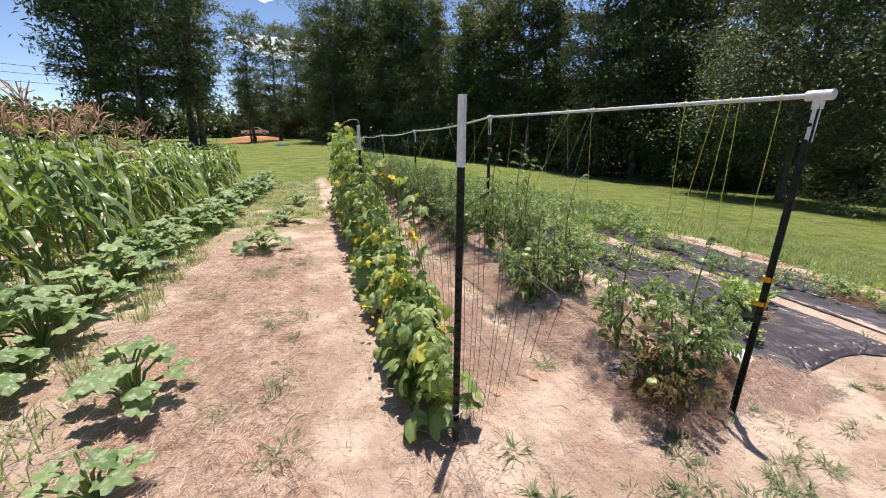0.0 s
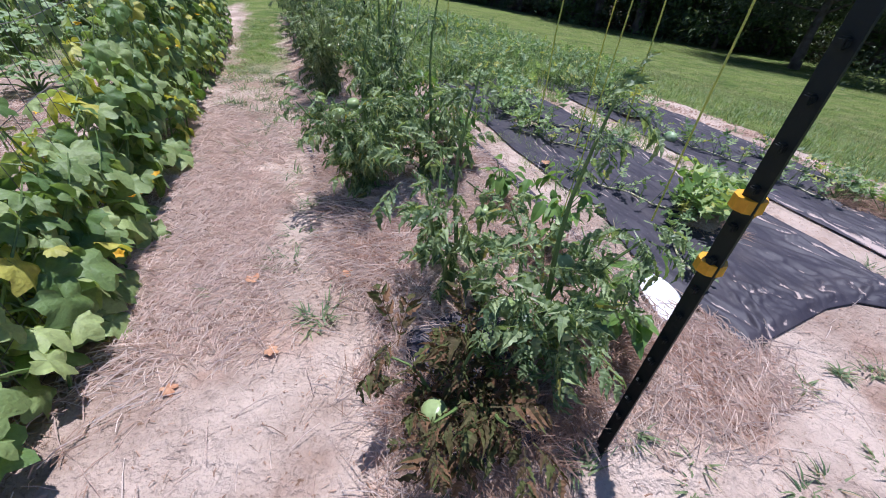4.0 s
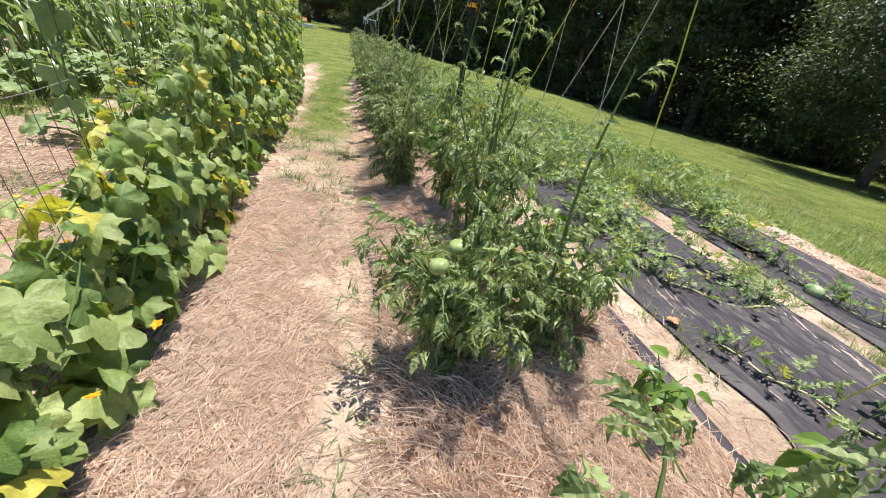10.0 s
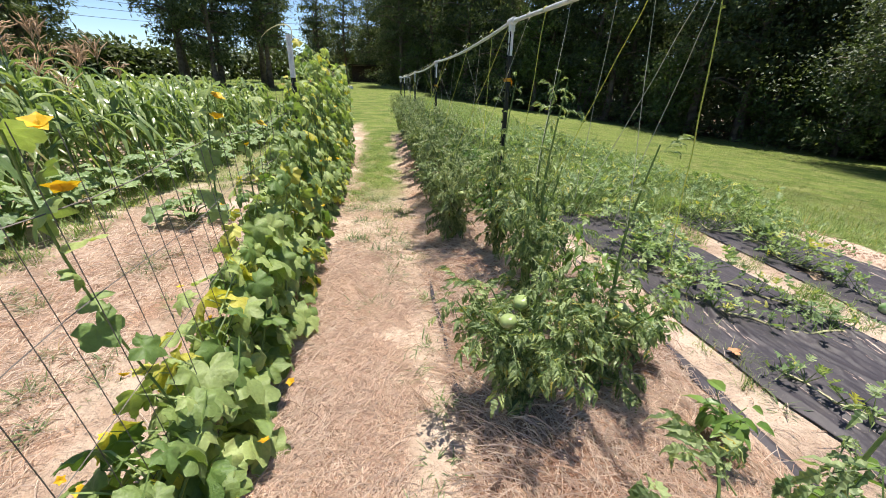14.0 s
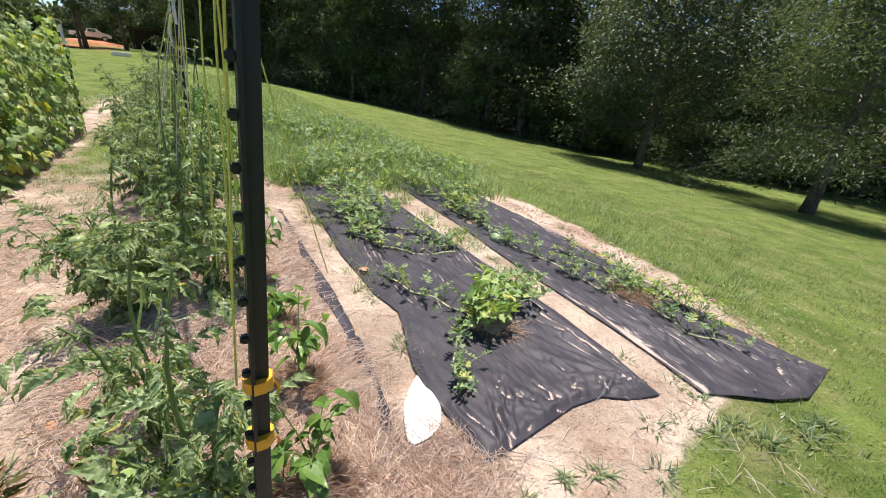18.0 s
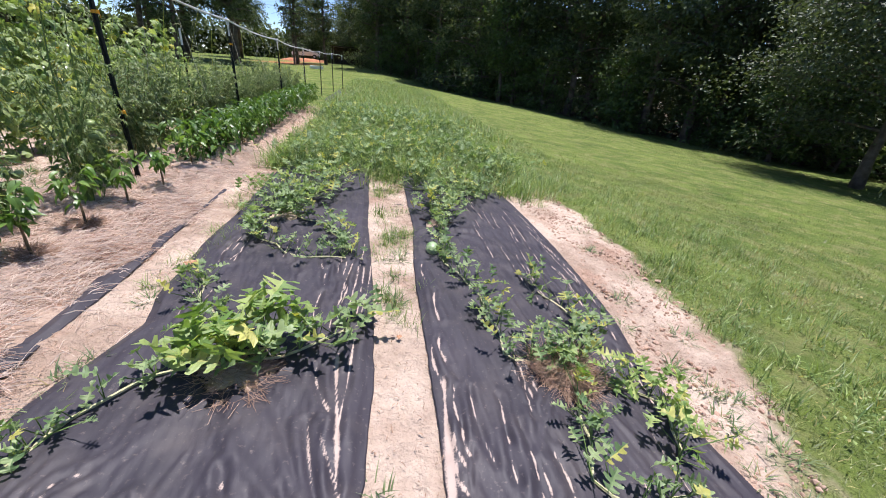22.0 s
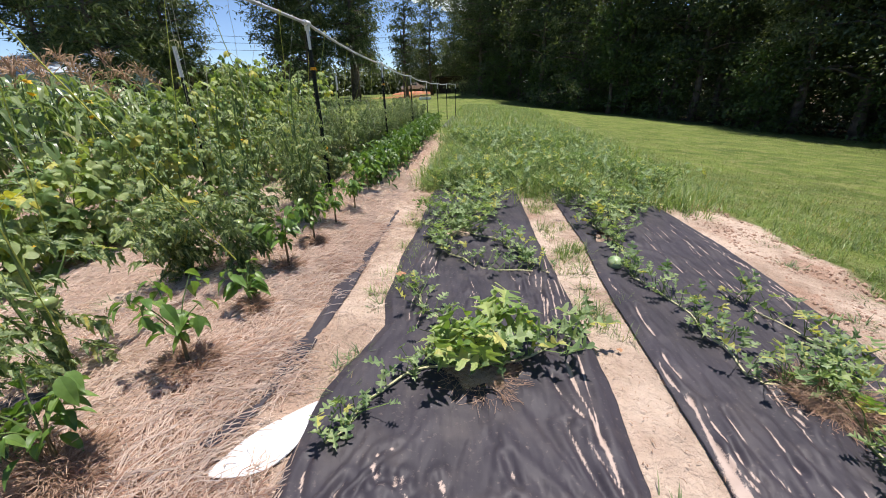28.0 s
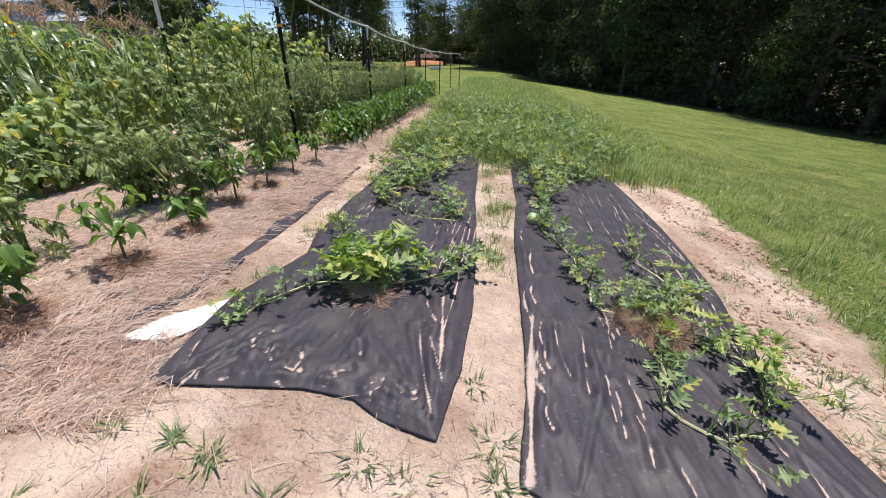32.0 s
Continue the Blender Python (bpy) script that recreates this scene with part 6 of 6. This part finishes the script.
def strands(n, x0, x1, y0, y1, keep, r, long=(0.06, 0.20)):
    x, y = r.uniform(x0, x1, n), r.uniform(y0, y1, n)
    ok = r.random(n) < keep(x, y)
    ok &= ~((x > 0.56) & (x < 0.9) & (y > 0.25) & (np.abs(y - 0.28 - 1.4 * (x - 0.58)) < 0.12))
    ok &= ~((x > 0.90) & (y > 0.10) & (r.random(n) < 0.95))
    x, y = x[ok], y[ok]
    n = len(x)
    flow = 1.6 * wobble(x, y, 2.6) + r.normal(0, 1.0, n)
    size = np.stack([r.uniform(0.0014, 0.0030, n), r.uniform(*long, n) * r.uniform(0.5, 1.0, n), r.uniform(0.002, 0.006, n)], -1)
    lift = 0.010 + 0.016 * r.random(n) ** 3 + 0.006 * wobble(x, y, 5.0)
    return many(STRAND, np.c_[x, y, soil(x, y) + lift], turns(flow, r.normal(0, 0.09, n)), size)


rg = np.random.default_rng(88)
thing("straw_mulch", "loose pinkish-tan pine straw strewn over the bed", "straw", "", "stuff", fast_mesh("straw_mulch", *strands(58000, -0.72, 1.0, -0.35, 5.0, straw_at, rg), M_STRAW))
thing("straw_mulch", "greyer weathered straw mixed into the mulch", "straw", "", "stuff", fast_mesh("straw_mulch", *strands(16000, -1.7, 1.1, -0.35, 4.0, lambda x, y: 0.7 * straw_at(x, y), rg, (0.05, 0.16)), M_STRAWG))
thing("straw_mulch", "loose pinkish-tan pine straw strewn on the path", "straw", "", "stuff", fast_mesh("straw_mulch", *strands(46000, -1.7, -0.75, 0.3, 3.8, straw_at, rg), M_STRAW))
thing("straw_mulch", "thin scattered straw on open sandy soil", "straw", "", "stuff", fast_mesh("straw_mulch", *strands(40000, -4.2, 2.2, -2.0, 5.0, lambda x, y: 0.12 + 0.9 * straw_at(x, y) * ((x < -1.75) | (y < 0.1)), rg), M_STRAW))
thing("straw_mulch", "old brown straw heaped at the plants' feet", "straw", "", "stuff", fast_mesh("straw_mulch", *strands(16000, -2.1, 0.7, -0.1, 8.0, lambda x, y: np.exp(-((np.abs(x + 1.68) / 0.25) ** 2)) + 0.7 * np.exp(-(((x + 0.25) / 0.35) ** 2)) * (y > 0.1), rg, (0.04, 0.13)), M_STRAWB))


# dark tangled straw standing round the foot of each pepper, and under the withered tomato
for fx, fy, fr in ((0.16, 0.20, 0.13), (0.23, 0.71, 0.11), (0.24, 1.20, 0.07), (0.22, 1.71, 0.08), (0.22, 2.16, 0.07), (-0.36, 0.10, 0.24), (-0.12, 0.16, 0.18)):
    n = int(9000 * fr * (1 if fr < 0.15 else 0.6))
    a, d = rg.uniform(0, 6.3, n), fr * np.sqrt(rg.random(n))
    heap = 0.55 * fr * (1 - (d / fr) ** 2) * rg.random(n)
    v, f = many(STRAND, np.c_[fx + d * np.cos(a), fy + d * np.sin(a), soil(fx, fy) + 0.01 + heap], turns(a - 1.57 + rg.normal(0, 0.9, n), rg.normal(0.15, 0.45, n)), np.stack([rg.uniform(0.0015, 0.003, n), rg.uniform(0.03, 0.09, n), np.full(n, 0.003)], -1))
    thing("straw_clump", "tangled dark brown straw heaped round a plant's foot", "straw", "straw heaps", "stuff", fast_mesh("straw_clump", v, f, M_STRAWB))


def tufts(n, x0, x1, y0, y1, keep, r, tall, wide, clump=0.0):
    x, y = r.uniform(x0, x1, n), r.uniform(y0, y1, n)
    ok = r.random(n) < keep(x, y)
    x, y = x[ok], y[ok]
    if clump:
        m = max(1, len(x) // 22)
        c = r.integers(0, m, len(x))
        x, y = x[:m][c] + r.normal(0, clump, len(x)), y[:m][c] + r.normal(0, clump, len(x))
    n = len(x)
    h = tall * r.uniform(0.5, 1.3, n)
    return many(L_BLADE, np.c_[x, y, gz(x, y) - 0.012], turns(r.uniform(0, 6.3, n), -r.uniform(0.0, 1.2, n)), np.stack([wide * r.uniform(0.7, 1.4, n), h, h], -1))


def clover(n):
    """Places, turns and sizes of low leaves lying in drifts on the lawn."""
    x, y = rg.uniform(0.6, 9.0, n), rg.uniform(-2.2, 8.0, n)
    ok = (lawn_at(x, y) > 0.5) & (wobble(x, y, 1.6) + 0.5 * wobble(x, y, 5) > 0.15) & (x > np.interp(y, RIGHT_Y, RIGHT_X) - 0.1)
    x, y = x[ok], y[ok]
    m = len(x)
    return np.c_[x, y, gz(x, y) + rg.uniform(0.01, 0.05, m)], turns(rg.uniform(0, 6.3, m), rg.normal(0.1, 0.4, m)), rg.uniform(0.012, 0.035, m)


on_lawn = lambda x, y: lawn_at(x, y) * (x > np.interp(y, RIGHT_Y, RIGHT_X) - 0.15) * np.clip(0.62 + 0.75 * wobble(x, y, 1.9) + 0.5 * wobble(x + 3, y, 5.3), 0.12, 1)
thing("lawn_grass", "short bright green grass of the mown lawn", "grass", "", "stuff", fast_mesh("lawn_grass", *tufts(190000, 0.6, 9.5, -2.2, 8.5, on_lawn, rg, 0.052, 0.0034), M_GRASS))
thing("lawn_grass", "bright green lawn grass further down the slope", "grass", "", "stuff", fast_mesh("lawn_grass", *tufts(150000, 2.5, 24, -4, 34, on_lawn, rg, 0.065, 0.007), M_GRASS))
thing("lawn_grass", "coarser darker tussocks scattered through the lawn", "grass", "", "stuff", fast_mesh("lawn_grass", *tufts(50000, 1.0, 12, -2.4, 10, on_lawn, rg, 0.06, 0.0035, 0.07), M_GRASS))
thing("lawn_grass", "rough unmown grass along the edge of the garden", "grass", "", "stuff", fast_mesh("lawn_grass", *tufts(90000, 3.2, 9.0, 0.5, 22, lambda x, y: on_lawn(x, y) * (1 - step(1.2, 3.4, x - np.interp(y, RIGHT_Y, RIGHT_X) + 0.7 * wobble(x, y, 1.1))), rg, 0.15, 0.006, 0.07), M_WEED))
thing("lawn_grass", "low pale clover leaves scattered in the lawn", "grass", "", "stuff", fast_mesh("lawn_grass", *many(L_TWO, *clover(24000)), M_WEED))
thing("path_grass", "soft green grass closing over the path", "grass", "", "stuff", fast_mesh("path_grass", *tufts(26000, -1.6, -0.6, 3.6, 11, lambda x, y: step(-0.25, 0.5, wobble(x, y, 2.4)) * step(3.5, 4.4, y), rg, 0.055, 0.004, 0.05), M_WEED))
thing("tall_weeds", "tall green weeds grown over the black cloth", "weeds", "", "stuff", fast_mesh("tall_weeds", *tufts(90000, 0.75, 5.0, 3.6, 11.0, lambda x, y: step(3.7, 5.2, y + 0.7 * wobble(x, y, 2)) * (1 - step(3.9, 4.9, x + 0.3 * wobble(x, y, 1.3))), rg, 0.26, 0.008, 0.08), M_WEED))
thing("tall_weeds", "rank green weeds and grass at the far end of the rows", "weeds", "", "stuff", fast_mesh("tall_weeds", *tufts(60000, 0.5, 6.0, 10.0, 34.0, lambda x, y: 1 - step(4.2, 6.0, x - 0.03 * y + 0.4 * wobble(x, y, 0.9)), rg, 0.30, 0.016, 0.16), M_WEED))
thing("strip_weeds", "thin weeds in the sandy strip between cloths", "weeds", "", "stuff", fast_mesh("strip_weeds", *tufts(46000, 0.72, 2.4, 0.3, 5.5, lambda x, y: (((x > 2.08) & (x < 2.36) & (y > 1.2)) * 0.9 + ((x > 0.80) & (x < 1.06) & (y > 1.1)) * np.clip(0.2 + 0.3 * (y - 1.1), 0, 1)) * step(-0.2, 0.4, wobble(x, y, 4)), rg, 0.11, 0.004, 0.03), M_WEED))
thing("corn_weeds", "rank green weeds between the corn and squash", "weeds", "", "stuff", fast_mesh("corn_weeds", *tufts(34000, -5.6, -3.7, 0.4, 14, lambda x, y: 0.55 + 0.45 * wobble(x, y, 3), rg, 0.20, 0.007, 0.06), M_WEED))
thing("aisle_grass", "thin grass creeping over the sandy aisle", "grass", "", "stuff", fast_mesh("aisle_grass", *tufts(24000, -4.6, -1.9, 4.2, 14.5, lawn_at, rg, 0.10, 0.006, 0.05), M_WEED))
thing("straw_mulch", "reddish straw blown into loose heaps on the bed", "straw", "", "stuff", fast_mesh("straw_mulch", *strands(22000, -0.7, 0.95, -0.4, 3.4, lambda x, y: straw_at(x, y) * step(0.1, 0.5, wobble(x + 2, y, 3.1) + 0.3 * wobble(x, y, 8)), rg, (0.05, 0.15)), M_STRAWR))
thing("straw_mulch", "matted old brown straw on the aisle", "straw", "", "stuff", fast_mesh("straw_mulch", *strands(13000, -3.9, -2.1, -0.9, 4.8, lambda x, y: straw_at(x, y) * 0.95, rg, (0.04, 0.14)), M_STRAWB))
PATH_WEEDS = [(-1.1, 2.6, 0.2), (-0.8, 3.5, 0.28), (-1.2, 3.7, 0.26), (-1.0, 4.1, 0.3), (-0.85, 4.5, 0.3), (-1.25, 4.7, 0.3), (-1.05, 5.1, 0.3), (-0.8, 0.75, 0.14), (-0.86, 1.15, 0.12), (-0.74, 1.65, 0.1), (-0.9, 1.9, 0.14), (-0.72, 2.6, 0.13), (-0.95, 2.9, 0.2), (-0.85, 3.2, 0.24), (-1.05, 3.4, 0.22), (-0.95, 3.8, 0.24), (-1.2, 4.2, 0.24), (-0.8, 1.35, 0.1), (-0.78, 2.1, 0.12), (-1.15, 1.0, 0.09)]
AISLE_WEEDS = [(-2.65, 1.97, 0.2), (-2.58, 0.97, 0.17), (-2.5, 0.5, 0.2), (-3.45, 2.92, 0.2), (-2.35, 2.7, 0.16), (-3.9, 1.15, 0.17), (-2.9, 3.4, 0.2), (-2.4, 3.6, 0.2), (-3.6, 0.3, 0.18), (-2.7, 0.1, 0.16)]
FRONT_WEEDS = [(-1.32, -0.26, 0.16), (-0.83, -0.42, 0.17), (-0.70, -0.46, 0.12), (-0.45, -0.51, 0.15), (0.02, -1.03, 0.16), (0.36, -0.61, 0.13), (0.10, -0.46, 0.11), (-0.57, -0.20, 0.12), (-1.36, 0.10, 0.10), (-0.23, -0.47, 0.10), (-1.06, -0.46, 0.14), (-1.7, -0.5, 0.15), (-1.9, -0.1, 0.14), (0.75, -0.75, 0.14), (0.3, -0.9, 0.12), (-2.1, -0.8, 0.18), (-2.9, -0.6, 0.18)]
EDGE_WEEDS = [(2.10, 0.31, 0.06), (2.15, 0.02, 0.10), (3.85, 0.4, 0.16), (3.95, 0.75, 0.14), (4.05, 1.25, 0.15), (3.9, 1.7, 0.1), (4.2, 2.0, 0.14), (4.1, 2.6, 0.12), (4.3, 3.1, 0.14), (3.7, 0.15, 0.15), (3.75, 0.95, 0.13), (3.72, 0.6, 0.12), (2.22, -0.3, 0.10), (0.86, 0.72, 0.1), (0.84, 0.92, 0.08), (3.62, 0.3, 0.1), (3.66, 1.3, 0.1), (0.85, -1.1, 0.18), (2.2, -0.1, 0.07), (1.75, -0.12, 0.08), (1.9, -0.2, 0.1), (2.05, -0.3, 0.1), (3.85, 0.75, 0.12), (3.7, 0.5, 0.12), (0.9, 1.0, 0.07), (0.88, 1.45, 0.07), (2.3, -0.45, 0.12), (2.55, -0.5, 0.14), (2.8, -0.55, 0.12), (1.5, -0.3, 0.08), (1.25, -0.15, 0.07), (2.21, 1.45, 0.10), (2.2, 1.75, 0.12), (2.24, 2.05, 0.12)]
WEEDS = PATH_WEEDS + AISLE_WEEDS + FRONT_WEEDS + EDGE_WEEDS
WEEDS += [(float(rg.uniform(-2.2, 1.2)), float(rg.uniform(-1.7, -0.05)), float(rg.uniform(0.02, 0.06))) for k in range(130)]
WEEDS += [(float(rg.uniform(-3.9, -2.2)), float(rg.uniform(-0.8, 4.5)), float(rg.uniform(0.05, 0.14))) for k in range(26)]
for x, y, s in WEEDS:
    s *= 0.75
    n = int(115 * s / 0.2) + 9
    m = int(rg.integers(3, 7))
    cx, cy = x + rg.normal(0, 0.28 * s, m), y + rg.normal(0, 0.28 * s, m)
    c = rg.integers(0, m, n)
    px, py = cx[c] + rg.normal(0, 0.28 * s, n), cy[c] + rg.normal(0, 0.28 * s, n)
    a = np.arctan2(py - cy[c], px - cx[c]) + rg.normal(0, 0.9, n)
    h = rg.uniform(0.02, 0.13, n) * (0.7 + s * 1.5)
    v, f = many(L_BLADE, np.c_[px, py, soil(px, py) - 0.004], turns(a - 1.57, -rg.uniform(0.5, 1.35, n)), np.stack([rg.uniform(0.004, 0.0095, n), h * 1.1, h * 1.1], -1))
    thing("weed_tuft", "low spreading tuft of green crabgrass on sand", "weed", "weeds on the sand", "", fast_mesh("weed_tuft", v, f, M_CRAB))

# ---- small things ----
thing("dry_leaf", "single dry brown leaf on the black cloth", "leaf", "", "", fast_mesh("dry_leaf", *many(L_SQUASH[0], [(0.96, 1.81, float(soil(0.96, 1.81)) + 0.06)], turns(0.6, 0.1), 0.07), M_DRYLEAF))
thing("dry_leaf", "single dry brown leaf on the black cloth", "leaf", "", "", fast_mesh("dry_leaf", *many(L_SQUASH[1], [(1.76, 0.25, float(soil(1.76, 0.25)) + 0.035)], turns(2.0, 0.1), 0.034), M_DRYLEAF))
for x, y, s in ((-1.50, -0.30, 0.050), (-1.45, -0.23, 0.034), (-1.55, -0.36, 0.026), (-1.41, -0.31, 0.014), (-1.57, -0.24, 0.012), (-1.49, -0.18, 0.010)):
    cb = bmesh.new()
    bmesh.ops.create_icosphere(cb, subdivisions=4 if s > 0.02 else 2, radius=s)
    for v in cb.verts:
        q = v.co / s
        v.co *= 1 + 0.45 * noise.noise(q * 1.5 + Vector((x, y, 0)) * 9) + 0.26 * noise.noise(q * 4.0 + Vector((y, x, 1)) * 7) + 0.12 * noise.noise(q * 10.0)
        v.co.z *= 0.5
    thing("clay_clod", "crumbling lump of reddish clay on the sand", "clod", "clay clods", "", bm_data("clay_clod", cb, M_CLAYCLOD), (x, y, float(soil(x, y)) + s * 0.2))

# clods along the sandy edge between cloth and lawn, and dry leaves
n = 2600
ky = rg.uniform(-0.1, 4.6, n)
kx = np.interp(ky, RIGHT_Y, RIGHT_X) - rg.uniform(-0.10, 0.62, n)
clod = bmesh.new()
bmesh.ops.create_icosphere(clod, subdivisions=1, radius=1.0)
cv = np.array([tuple(v.co) for v in clod.verts])
cf = np.array([[v.index for v in q.verts] for q in clod.faces])
clod.free()
ks = 0.004 + 0.018 * rg.random(n) ** 3
thing("soil_clods", "crumbly reddish clods along the lawn's edge", "clods", "", "stuff", fast_mesh("soil_clods", *many((cv * (1 + 0.25 * np.sin(7 * cv[:, [1, 2, 0]])), cf), np.c_[kx, ky, soil(kx, ky) + 0.008], turns(rg.uniform(0, 6.3, n), rg.uniform(0, 3, n)), np.stack([ks, ks * 0.8, ks * 0.6], -1)), M_CLOD))
for x, y, s, k in ((-0.95, 0.62, 0.05, 0), (-1.02, 1.05, 0.06, 1), (-1.25, 0.55, 0.05, 2), (-0.62, 0.95, 0.05, 0), (2.2, 1.1, 0.03, 1), (-2.6, 1.4, 0.05, 1)):
    thing("dry_leaf", "single curled dry brown leaf on sandy soil", "leaf", "dry leaves", "", fast_mesh("dry_leaf", *many(L_SQUASH[k], [(x, y, float(soil(x, y)) + 0.03)], turns(9 * x, 0.2), s), M_DRYLEAF))

# crumbs of leaf and stem on the sand
n = 15000
dx, dy = rg.uniform(-4.2, 3.8, n), rg.uniform(-1.8, 4.5, n)
ok = (lawn_at(dx, dy) < 0.4) & ~((dx > 0.95) & (dx < 2.06) & (dy > 0.15)) & ~((dx > 2.38) & (dx < 3.45) & (dy > 0.0))
dx, dy = dx[ok], dy[ok]
n = len(dx)
crumbs = many(STRAND, np.c_[dx, dy, soil(dx, dy) + 0.014], turns(rg.uniform(0, 6.3, n), rg.normal(0, 0.2, n)), np.stack([rg.uniform(0.0015, 0.005, n), rg.uniform(0.006, 0.028, n), rg.uniform(0.0012, 0.003, n)], -1))
thing("plant_litter", "brown crumbs of dead leaf on the sand", "litter", "", "stuff", fast_mesh("plant_litter", *crumbs, M_STRAWB))
